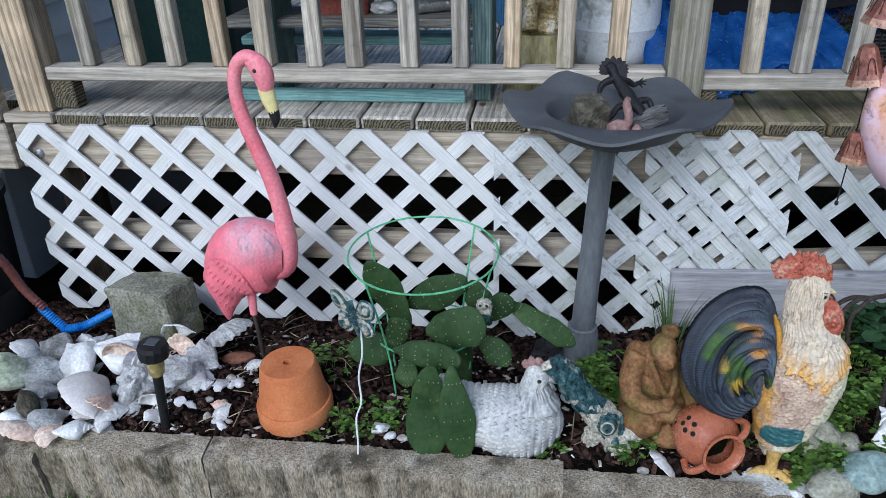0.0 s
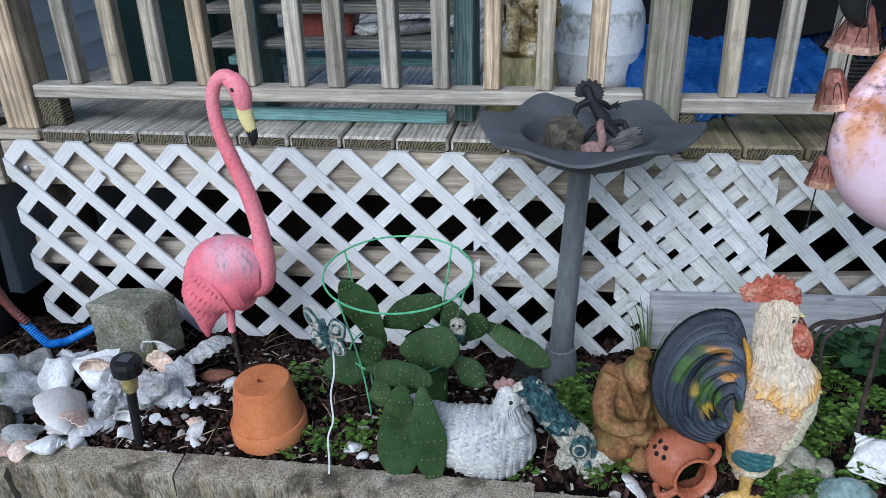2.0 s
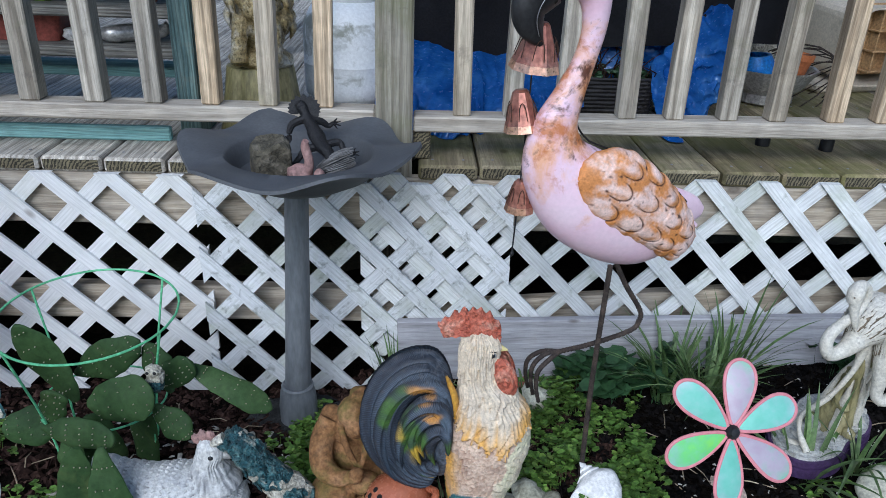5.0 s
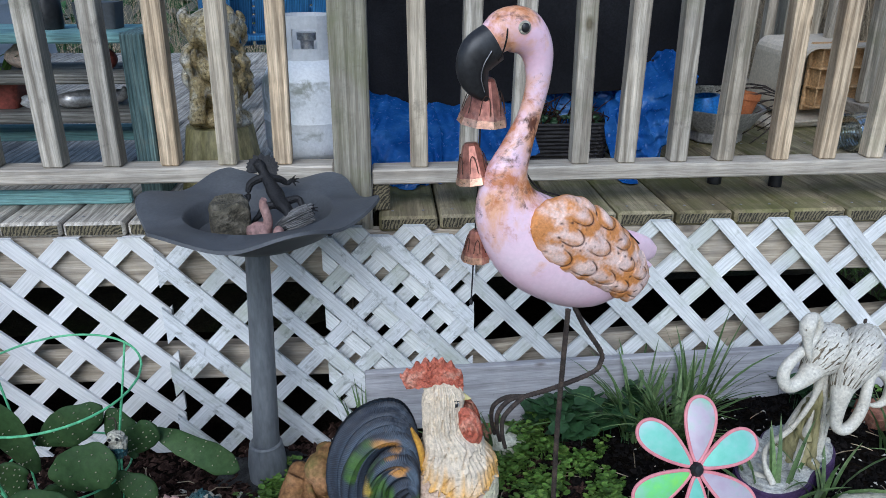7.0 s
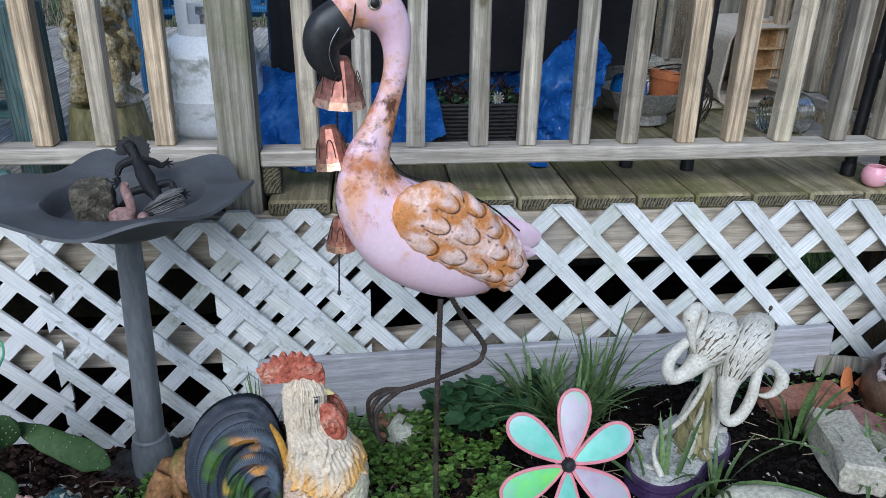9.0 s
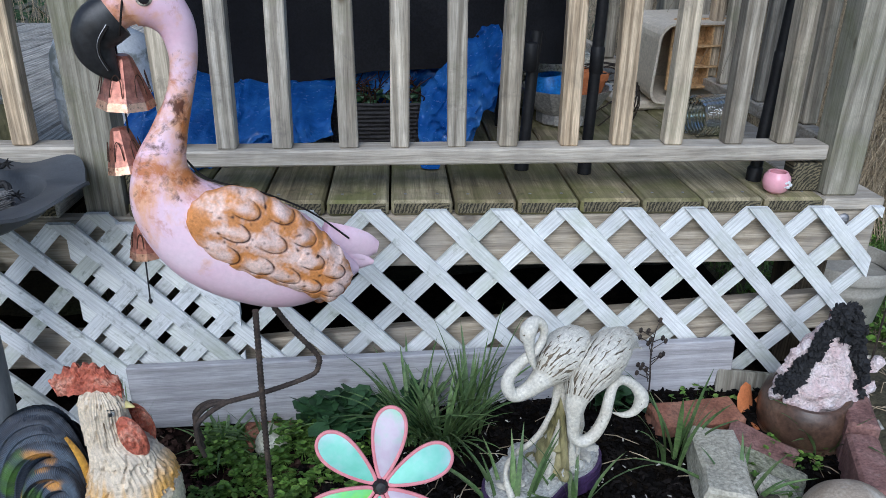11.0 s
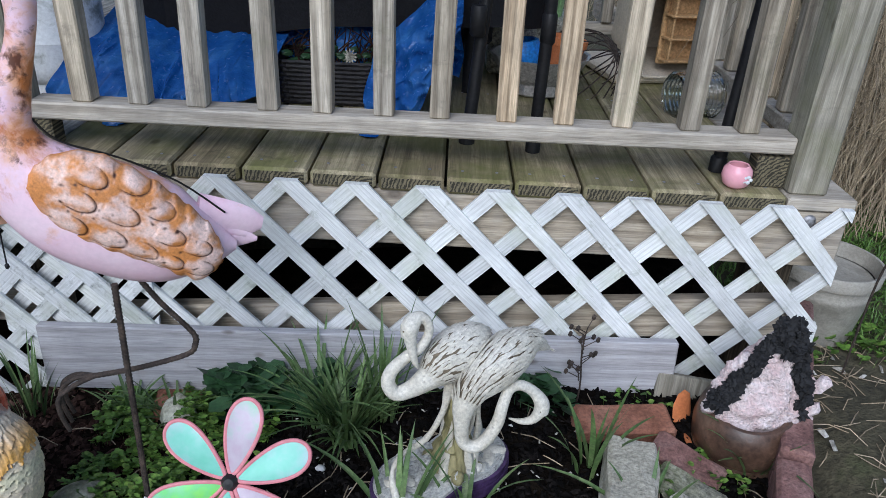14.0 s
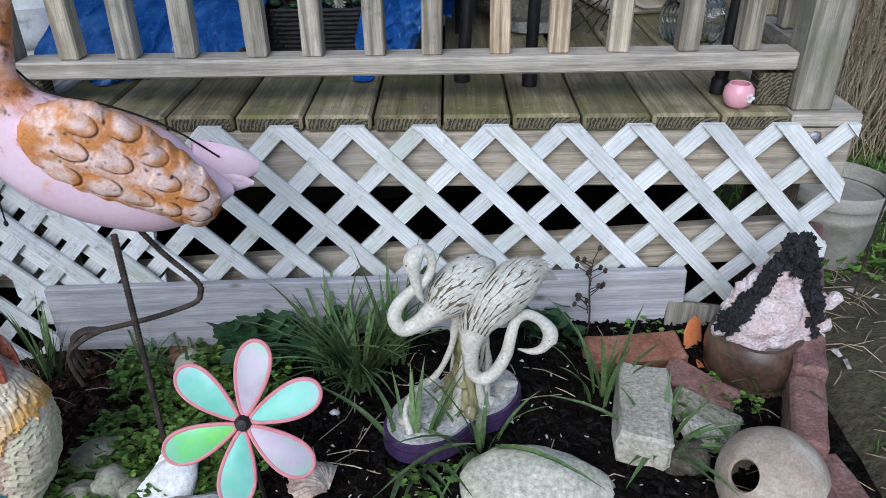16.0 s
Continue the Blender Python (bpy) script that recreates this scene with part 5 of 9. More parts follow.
def rooster():
    b = bm_new()
    mats = [M["hand_paint"], M["red"], M["leg_yellow"], M["pale_base"], M["black_gloss"], M["yellow"], M["slate"], M["leaf_relief"]]
    r = random.Random(21)
    cream, gold, tan, pale, teal = (0.66, 0.56, 0.43), (0.66, 0.36, 0.09), (0.50, 0.33, 0.235), (0.68, 0.64, 0.44), (0.022, 0.10, 0.115)
    # height: middle x, half length, half width
    form = [(0.225, 0.054, 0.013, 0.012), (0.245, 0.054, 0.022, 0.030), (0.280, 0.056, 0.042, 0.054), (0.317, 0.066, 0.058, 0.064), (0.370, 0.074, 0.073, 0.070), (0.425, 0.078, 0.081, 0.072), (0.460, 0.080, 0.078, 0.066),
            (0.492, 0.083, 0.068, 0.056), (0.530, 0.076, 0.051, 0.044), (0.570, 0.058, 0.033, 0.031), (0.605, 0.055, 0.032, 0.028), (0.625, 0.056, 0.033, 0.028), (0.640, 0.056, 0.028, 0.024), (0.652, 0.054, 0.018, 0.015), (0.659, 0.052, 0.002, 0.002)]
    border = [(-0.02, 0.495), (0.014, 0.484), (0.054, 0.462), (0.103, 0.442), (0.146, 0.474), (0.17, 0.49)]
    front = [(0.28, 0.040), (0.32, 0.070), (0.36, 0.090), (0.42, 0.112), (0.478, 0.140), (0.50, 0.15)]

    def coat(u, v):
        z = 0.225 + 0.434 * u
        cx, rx, ry = curve_at(z, form)
        a = 2 * math.pi * v
        x, side = cx + rx * math.cos(a), math.sin(a)
        arc = a * (rx + ry) * 0.5
        # long hackle strands, which spread as the neck widens
        wob = 0.75 * noise.noise(Vector((a * 1.3, z * 7, 3)))
        strand = 1 - abs(2 * ((a * 7.0 + wob + 0.16 * noise.noise(Vector((a * 6, z * 22, 9)))) % 1.0) - 1)
        fray = 0.020 * noise.noise(Vector((a * 7, 1, 5))) + 0.012 * noise.noise(Vector((a * 19, z * 9, 5)))
        over = z - curve_at(x, border)[0] + fray
        if over > 0:
            lay = overlap((0.665 - z) / 0.062 + 0.8 * noise.noise(Vector((a * 2.2, z * 5, 12))), a * (2.6 + 0.8 * max(0.0, 0.56 - z) / 0.1) + 0.35 * noise.noise(Vector((a * 2, z * 12, 4))))
            h = 0.0052 * lay + 0.0026 * strand * min(1.0, 0.45 + over * 9) + 0.0035 * (1 - min(1.0, over / 0.03)) + 0.0012 * noise.noise(Vector((a * 26, z * 24, 2)))
            k = noise.noise(Vector((a * 6.5, z * 14, 8))) + 0.3 * strand
            c = lerp(cream, gold, (1.25 - over / 0.040) * (0.75 + 0.8 * k) if x < 0.128 else (1.3 - over / 0.055) * 0.9)
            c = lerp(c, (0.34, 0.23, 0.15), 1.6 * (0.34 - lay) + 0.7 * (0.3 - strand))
        elif x + 0.012 * noise.noise(Vector((z * 60, a * 4, 2))) > curve_at(z, front)[0] or z < 0.272:
            o = overlap((0.50 - z) / 0.017, arc / 0.020)
            h = 0.0050 * o
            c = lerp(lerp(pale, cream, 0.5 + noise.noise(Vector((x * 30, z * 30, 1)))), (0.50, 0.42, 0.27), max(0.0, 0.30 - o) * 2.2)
        else:
            q = (x * 0.55 + z) / 0.014 + 1.8 * noise.noise(Vector((x * 35, z * 35, a)))
            w = (x - z * 0.6) / 0.010 + 1.2 * noise.noise(Vector((x * 40, z * 40, 4)))
            o = overlap(-q, w)
            h = 0.0040 * o + 0.0012 * noise.noise(Vector((x * 150, a * 20, z * 70)))
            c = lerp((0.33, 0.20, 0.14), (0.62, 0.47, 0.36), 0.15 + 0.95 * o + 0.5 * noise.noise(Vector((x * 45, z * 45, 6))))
            if x < 0.030 and z < 0.43:
                c = lerp(c, gold, 1.2 - (x / 0.030) + 0.8 * noise.noise(Vector((x * 60, z * 26, 3))))
        # the folded wing lies on the flank
        wx, wz = (x - 0.050) / 0.034, (z - 0.320 - 0.25 * (x - 0.050)) / 0.027
        inside = 1 - (abs(wx) ** 2.6 + abs(wz) ** 2.6) + 0.16 * noise.noise(Vector((x * 110, z * 110, 1)))
        if inside > 0 and abs(side) > 0.3:
            o = overlap((0.11 - x + 0.3 * (0.36 - z)) / 0.021, (z + 0.25 * x) / 0.0115)
            h = 0.004 + 0.004 * o
            c = lerp(teal, (0.07, 0.19, 0.19), 0.55 * o + 0.7 * noise.noise(Vector((x * 60, z * 160, 4))))
        return (cx + (rx + h) * math.cos(a), (ry + h) * side, z), c
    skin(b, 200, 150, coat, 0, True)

    # sickle tail: arched feathers nested round the root
    slate, blue, green, ochre, orange = (0.020, 0.024, 0.036), (0.085, 0.115, 0.155), (0.060, 0.13, 0.028), (0.55, 0.37, 0.05), (0.55, 0.26, 0.055)
    marks = ((-0.100, 0.500, 0.026, 0.034, green), (-0.064, 0.456, 0.024, 0.026, green), (0.002, 0.444, 0.014, 0.016, green), (-0.085, 0.535, 0.020, 0.018, green), (-0.030, 0.395, 0.016, 0.022, green), (-0.052, 0.418, 0.013, 0.020, ochre),
             (-0.090, 0.470, 0.010, 0.020, ochre), (-0.005, 0.352, 0.022, 0.026, ochre), (-0.049, 0.547, 0.022, 0.010, orange), (-0.020, 0.507, 0.020, 0.010, orange), (0.0, 0.500, 0.010, 0.04, blue))

    def arch(f, a):
        c, s_ = math.cos(a), math.sin(a)
        x = -0.043 + (0.050 if c > 0 else 0.098) * c
        z = 0.458 + (0.143 if s_ > 0 else 0.132) * s_
        return Vector((0.004 + f * (x - 0.004), 0, 0.418 + f * (z - 0.418)))

    def feather(f, a0, a1, w, side, lift, seed, dark):
        turn = 0.0 if dark else 0.50 * math.sin(seed * 1.9)
        sway = 0.0 if dark else 0.30 * math.sin(seed * 2.7)

        def path(u):
            a = a0 + (a1 - a0) * u
            return arch(f * (1 + sway * u * u - turn * 0.3 * math.sin(math.pi * u)), a + turn * u)

        def place(u, v):
            p, t = path(u), path(u + 0.01) - path(u - 0.01)
            t.normalize()
            n = Vector((t.z, 0, -t.x))
            k = 2 * v - 1
            wide = w * min(1.0, 0.35 + 2.2 * u) * min(1.0, max(0.02, (1 - u) * 3.5)) ** 0.7
            barb = math.sin(u * (a1 - a0) * f * 235 - abs(k) * 11.0 + seed + 3.0 * noise.noise(Vector((u * 8, k * 2, seed))))
            edge = noise.noise(Vector((u * 60 * f, k, seed)))
            at = p + n * wide * k * (1 + 0.015 * barb + 0.06 * edge * abs(k))
            up = 0.0100 * (1 - k * k) + 0.0011 * barb * (0.3 + 0.7 * abs(k)) + (0.0024 if abs(k) < 0.15 else 0.0)
            c = lerp(slate, blue, 0.22 + 0.50 * barb + 0.9 * noise.noise(Vector((u * 3 + seed, k * 1.4, f * 6))))
            if not dark:
                for mx, mz, sx, sz, paint in marks:
                    d = ((at.x - mx) / sx) ** 2 + ((at.z - mz) / sz) ** 2
                    c = lerp(c, paint, (1.45 - 0.6 * d) * 0.9 + 0.45 * barb * abs(k) + 1.3 * noise.noise(Vector((at.x * 40, at.z * 40, seed))) - 0.25)
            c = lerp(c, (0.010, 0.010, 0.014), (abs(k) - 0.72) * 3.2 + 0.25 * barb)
            return (at.x, side * (lift + up), at.z), c
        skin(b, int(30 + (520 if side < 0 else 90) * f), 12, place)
    blob(b, (-0.052, 0, 0.462), (0.080, 0.018, 0.122), (0, 0, 0), 0.1, 30, 3, 6)
    blob(b, (-0.006, 0, 0.400), (0.034, 0.028, 0.060), (0, 0, 0), 0.1, 30, 3, 6)
    for s in (-1, 1):
        for k in range(4):
            feather(1.0 - 0.085 * k, radians(-6 + 3 * k), radians(268 - 5 * k), 0.021 - 0.001 * k, s, 0.006 + 0.0042 * k, k * 3.7 + s, True)
        for k in range(10):
            f = 0.74 - 0.052 * k
            feather(f, radians(-10 + 8 * (k % 3)), radians(232 - 5 * k + 34 * math.sin(k * 2.3)), 0.0175 - 0.0007 * k, s, 0.022 + 0.0018 * k + 0.006 * (k % 3), 11 + k * 3.7 + s, False)
        # ragged feathers under the tail
        for k in range(7):
            f = 0.94 - 0.10 * k
            feather(f, radians(205 + 3 * k), radians(292 - 2 * k), 0.013, s, 0.016 + 0.0035 * k, 50 + k, True)

    # the upright amber feather
    def amber(u, v):
        k = 2 * v - 1
        z = 0.488 + 0.090 * u
        x = 0.016 - 0.020 * u + 0.006 * math.sin(math.pi * u)
        w = 0.0075 * math.sin(math.pi * (0.12 + 0.86 * u)) ** 0.6
        return (x + w * k, -0.020 - 0.006 * (1 - k * k), z), lerp((0.62, 0.33, 0.05), (0.30, 0.15, 0.04), abs(k) - 0.3 + noise.noise(Vector((u * 14, k * 6, 2))))
    skin(b, 20, 6, amber)
    for s in (-1, 1):
        tube(b, [(0.052, s * 0.030, 0.262), (0.051, s * 0.030, 0.235), (0.050, s * 0.034, 0.198)], [0.018, 0.0125, 0.013], 12, 2, wob=0.002)
        for a in (-38, -4, 30, 178):
            dx, dy = math.cos(radians(a)), math.sin(radians(a)) * 0.8
            L = 0.060 if a != 178 else 0.048
            tube(b, [(0.050, s * 0.034, 0.203), (0.050 + dx * L * 0.5, s * 0.034 + dy * L * 0.5, 0.202), (0.050 + dx * L, s * 0.034 + dy * L, 0.190)], [0.012, 0.0095, 0.0035], 10, 2, wob=0.002)

    # comb with a ragged saw edge and a pitted skin
    def comb(s):
        def place(u, v):
            x = -0.010 + 0.102 * u
            foot = 0.644 - 0.016 * max(0.0, (u - 0.82) / 0.18) + 0.008 * math.sin(2.6 * u)
            saw = abs(2 * ((u * 7.2 + 0.15) % 1.0) - 1)
            h = (0.016 + 0.034 * math.sin(math.pi * min(1.0, 0.08 + u * 0.80)) ** 0.8) * (0.84 + 0.22 * saw + 0.14 * noise.noise(Vector((u * 9, 3, 1))))
            pit = noise.noise(Vector((x * 130, v * 7, s * 4))) + 0.6 * noise.noise(Vector((x * 260, v * 15, s * 2)))
            y = s * ((0.0125 * (1 - 0.65 * v) * math.sin(math.pi * min(0.97, max(0.03, u))) ** 0.35 + 0.0034 * pit) if v < 0.99 else 0.0)
            return (x - 0.012 * v * (1 - u) + 0.0015 * pit, y, foot + (h + 0.002 * pit) * v), (0, 0, 0)
        skin(b, 72, 16, place, 1)
    for s in (-1, 1):
        comb(s)

        # coiled wattle
        def wattle(u, v):
            a = 2 * math.pi * v
            rx, rz = 0.0225 * u, 0.040 * u
            x = 0.103 + rx * math.cos(a) - 0.010 * u * math.sin(a)
            z = 0.572 + rz * math.sin(a)
            coil = math.sin(15 * u + a)
            return (x, s * (0.018 + 0.014 * math.sqrt(max(0.0, 1 - u * u)) + 0.0022 * coil * (1 - u ** 6) + 0.0010 * noise.noise(Vector((x * 300, z * 300, s)))), z), (0, 0, 0)
        skin(b, 22, 40, wattle, 1, True)
        blob(b, (0.0735, s * 0.0235, 0.6215), (0.0105, 0.0045, 0.0074), (0, 8, 0), sub=2, mi=3)
        blob(b, (0.0745, s * 0.0262, 0.6215), (0.0068, 0.0030, 0.0058), sub=2, mi=4)
        tube(b, [(0.062, s * 0.0245, 0.6285), (0.073, s * 0.0275, 0.6300), (0.083, s * 0.0225, 0.6270)], [0.0008, 0.0012, 0.0008], 6, 4)
    tube(b, [(0.080, 0, 0.623), (0.092, 0, 0.622), (0.107, 0, 0.617)], [(0.010, 0.011), (0.007, 0.008), (0.001, 0.001)], 10, 5)
    # moulded ground under the feet with a leaf in relief
    blob(b, (0.055, -0.01, 0.176), (0.128, 0.092, 0.024), (0, 0, 0), 0.35, 20, 4, 3)
    for k in range(9):
        a = radians(20 + 18 * (k % 5))
        flake(b, (0.112 + 0.006 * k, -0.045 + 0.008 * k, 0.200), (math.cos(a), math.sin(a), 0.1), (0, -0.6, 0.8), 0.040, 0.016, 7, 0.2, 0.2)
    return solo("rooster_statue", b, mats, "painted resin rooster with a dark sickle tail and red comb", "rooster statue", pose(0.762, 1.268, 0.006) @ Matrix.Diagonal((0.957, 0.97, 0.992, 1)))


def hen():
    b = bm_new()
    mats = [M["hen_paint"], M["flesh_clay"], M["black_gloss"], M["hen_grey"]]
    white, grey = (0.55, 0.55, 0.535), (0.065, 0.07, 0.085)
    # along the body: top, bottom, half width
    form = [(-0.098, 0.350, 0.330, 0.008), (-0.080, 0.348, 0.282, 0.032), (-0.045, 0.326, 0.228, 0.054), (0.000, 0.316, 0.192, 0.066), (0.050, 0.320, 0.168, 0.076), (0.095, 0.322, 0.162, 0.076), (0.130, 0.306, 0.178, 0.066),
            (0.155, 0.288, 0.204, 0.050), (0.172, 0.274, 0.226, 0.034), (0.180, 0.262, 0.238, 0.020), (0.183, 0.252, 0.248, 0.002)]

    def hull(u, v):
        x = -0.098 + 0.281 * u
        top, low, w = curve_at(x, form)
        a = 2 * math.pi * v
        ca, sa = math.cos(a), math.sin(a)
        cz, rz = (top + low) / 2, (top - low) / 2
        o = overlap((0.19 - x) / 0.015, a * 7.0)
        fold = (1 - ((x - 0.020) / 0.085) ** 2 - ((cz + rz * ca - 0.255) / 0.050) ** 2) * 3.0
        if fold > 0 and abs(sa) > 0.35:
            o += (0.15 + 1.15 * overlap((0.10 - x + 0.3 * (cz + rz * ca)) / 0.028, (cz + rz * ca) / 0.013) - o) * min(1.0, fold)
        h = 0.0058 * o
        z = cz + (rz + h) * ca
        # greyer in patches, between the feathers and towards the bottom
        greyness = 0.02 + 0.6 * noise.noise(Vector((x * 15, z * 15, 2))) + 0.5 * noise.noise(Vector((x * 60, z * 60, 5))) + 0.75 * (0.42 - min(1.0, o)) + 0.9 * max(0.0, 0.215 - z) / 0.07
        # a little greyer over the breast
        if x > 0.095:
            greyness += 0.35 * max(0.0, noise.noise(Vector((z * 26, x * 120, 7)))) + 0.12
        return (x, (w + h) * sa, z), lerp(white, grey, greyness)
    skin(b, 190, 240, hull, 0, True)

    # neck and head, turned a little down
    neck = [(0.300, 0.122, 0.050, 0.050), (0.330, 0.117, 0.036, 0.036), (0.350, 0.115, 0.026, 0.026), (0.370, 0.121, 0.027, 0.023), (0.385, 0.121, 0.024, 0.021), (0.397, 0.117, 0.014, 0.013), (0.401, 0.115, 0.002, 0.002)]

    def hackle(u, v):
        z = 0.300 + 0.101 * u
        cx, rx, ry = curve_at(z, neck)
        a = 2 * math.pi * v
        st = 1 - abs(2 * ((a * 4.2 + 1.1 * noise.noise(Vector((a, z * 22, 1)))) % 1.0) - 1)
        h = 0.0024 * st * min(1.0, max(0.0, (0.378 - z) / 0.02))
        c = lerp(white, grey, 0.5 * (0.5 - st) + 0.7 * noise.noise(Vector((a * 5, z * 30, 4))) + (0.25 if z < 0.345 else 0.0))
        return (cx + (rx + h) * math.cos(a), (ry + h) * math.sin(a), z), c
    skin(b, 50, 72, hackle, 0, True)
    for k, (px, pz, h) in enumerate(((0.098, 0.402, 0.012), (0.110, 0.408, 0.015), (0.123, 0.407, 0.014), (0.136, 0.398, 0.012), (0.146, 0.386, 0.008))):
        blob(b, (px, 0, pz - 0.004), (0.0085, 0.0055, h), (0, -22 + 12 * k, 0), 0.35, 30, 3, 1, seed=k)
    for s in (-1, 1):
        blob(b, (0.126, s * 0.0225, 0.372), (0.0050, 0.0030, 0.0048), sub=2, mi=2)
        blob(b, (0.138, s * 0.010, 0.340), (0.0085, 0.0050, 0.013), (0, 0, 0), 0.2, sub=2, mi=3)
    tube(b, [(0.132, 0, 0.368), (0.150, 0, 0.363), (0.166, 0, 0.353)], [(0.016, 0.015), (0.010, 0.009), (0.001, 0.001)], 12, 3)
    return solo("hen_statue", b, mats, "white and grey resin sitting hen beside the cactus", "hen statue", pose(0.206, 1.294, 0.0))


def parrot():
    b = bm_new()
    spine = [(-0.060, 0, 0.400), (-0.030, 0, 0.370), (0.000, 0, 0.325), (0.035, 0, 0.285), (0.070, 0, 0.240), (0.085, 0, 0.195), (0.085, 0, 0.160)]
    rad = [0.020, 0.026, 0.027, 0.030, 0.034, 0.030, 0.018]
    tube(b, spine[:4], rad[:4], 14, 0, wob=0.012)
    tube(b, spine[3:], rad[3:], 14, 1, wob=0.012)
    r = random.Random(9)
    feathers(b, spine, rad, 160, 0.022, 0.012, lambda u, a: 0 if u < 0.42 or (0.55 < u < 0.78 and r.random() < 0.55) else 1, lift=0.25, rng=r)
    path, half = smooth_path(spine, [(q, q) for q in rad], 6)
    for k in range(64):
        i = r.randrange(2, len(path) - 1)
        a = r.uniform(0, 6.28)
        q = rad[min(6, i // 6)] * 0.92
        teal = i < 16 and r.random() < 0.6 or 20 < i < 27 and r.random() < 0.45
        blob(b, (path[i][0] + q * math.cos(a) * 0.8, path[i][1] + q * math.sin(a), path[i][2] + q * math.cos(a) * 0.5), (r.uniform(0.006, 0.014), r.uniform(0.005, 0.010), r.uniform(0.007, 0.017)), (r.uniform(-40, 40), r.uniform(-50, 50), r.uniform(0, 180)), 0.5, 26, 2, 0 if teal else 1, seed=k)
    blob(b, (0.062, -0.026, 0.268), (0.022, 0.016, 0.024), (0, 0, 0), 0.35, 30, 3, 0)
    for k in range(3):
        ring = [(0.062 + (0.018 - 0.005 * k) * math.cos(q), -0.041 - 0.002 * k, 0.268 + (0.020 - 0.005 * k) * math.sin(q)) for q in (0, 0.9, 1.8, 2.7, 3.6, 4.5, 5.4, 6.28)]
        tube(b, ring, [0.0024] * 8, 6, 1 if k == 1 else 0, res=2)
    tube(b, [(-0.060, -0.012, 0.402), (-0.078, -0.014, 0.392), (-0.084, -0.014, 0.376)], [0.012, 0.008, 0.002], 8, 1)
    blob(b, (0.035, -0.01, 0.215), (0.018, 0.016, 0.035), (0, 20, 0), 0.5, 30, 3, 1)
    tube(b, [(0.085, -0.01, 0.235), (0.112, -0.012, 0.238), (0.130, -0.010, 0.222), (0.128, -0.008, 0.200)], [0.016, 0.014, 0.012, 0.004], 10, 1, wob=0.01)
    return solo("bird_figurine", b, [M["turq"], M["bone"]], "turquoise and bone glazed carved bird figurine", "figurine", pose(0.416, 1.300, 0.004))


def monk():
    b = bm_new()
    for at, size, rot in (
            ((0.034, -0.020, 0.408), (0.028, 0.031, 0.036), (18, 0, 0)), ((0.048, -0.002, 0.440), (0.020, 0.020, 0.010), (0, 12, 0)), ((0.052, 0.000, 0.446), (0.010, 0.010, 0.008), (0, 0, 0)),
            ((0.042, -0.044, 0.390), (0.020, 0.014, 0.026), (14, 0, 0)), ((0.048, -0.058, 0.393), (0.005, 0.007, 0.009), (0, 0, 0)), ((0.036, 0.004, 0.374), (0.026, 0.024, 0.022), (0, 0, 0)),
            ((0.034, 0.022, 0.345), (0.058, 0.042, 0.048), (0, 4, 0)), ((0.040, 0.026, 0.290), (0.062, 0.050, 0.070), (0, 0, 0)), ((0.050, 0.020, 0.222), (0.092, 0.066, 0.052), (0, 0, 0)),
            ((0.086, 0.040, 0.310), (0.036, 0.034, 0.090), (0, 14, 0)), ((-0.002, 0.030, 0.320), (0.034, 0.036, 0.070), (0, -12, 0)),
            ((-0.004, -0.044, 0.232), (0.040, 0.056, 0.036), (-18, 12, 32)), ((0.118, -0.030, 0.240), (0.036, 0.056, 0.034), (-14, -10, -34)), ((0.060, -0.055, 0.206), (0.052, 0.034, 0.026), (0, 0, 0)),
            ((0.044, -0.076, 0.304), (0.015, 0.014, 0.018), (0, 20, 0)), ((0.050, -0.080, 0.316), (0.010, 0.010, 0.008), (0, 0, 0)), ((0.056, -0.048, 0.262), (0.034, 0.028, 0.020), (0, 0, 0))):
        blob(b, at, size, rot, 0.06, 16, 3)
    tube(b, [(-0.010, 0.010, 0.370), (-0.026, -0.014, 0.335), (-0.022, -0.044, 0.298), (0.010, -0.064, 0.288), (0.040, -0.074, 0.302)], [0.024, 0.024, 0.023, 0.018, 0.011], 14)
    tube(b, [(0.076, 0.012, 0.362), (0.098, -0.012, 0.325), (0.112, -0.036, 0.290), (0.106, -0.056, 0.266), (0.088, -0.068, 0.262)], [0.024, 0.026, 0.025, 0.019, 0.011], 14)
    for k in range(6):
        x = -0.004 + 0.018 * k
        tube(b, [(x + 0.004, -0.036 - 0.008 * (k % 2), 0.300 - 0.006 * k), (x + 0.006, -0.050, 0.262), (x - 0.004 + 0.004 * k, -0.080 + 0.006 * k, 0.222)], [0.004, 0.006, 0.005], 8)
    for s in (-1, 1):
        tube(b, [(0.037 + s * 0.026, -0.016, 0.372), (0.044 + s * 0.016, -0.048, 0.340), (0.050, -0.052, 0.296)], [0.007, 0.007, 0.005], 8)
    return fuse(solo("monk_statue", b, M["monk"], "mossy tan clay statue of a seated robed figure", "statue", pose(0.553, 1.360, 0.018)), 0.0028, 1)


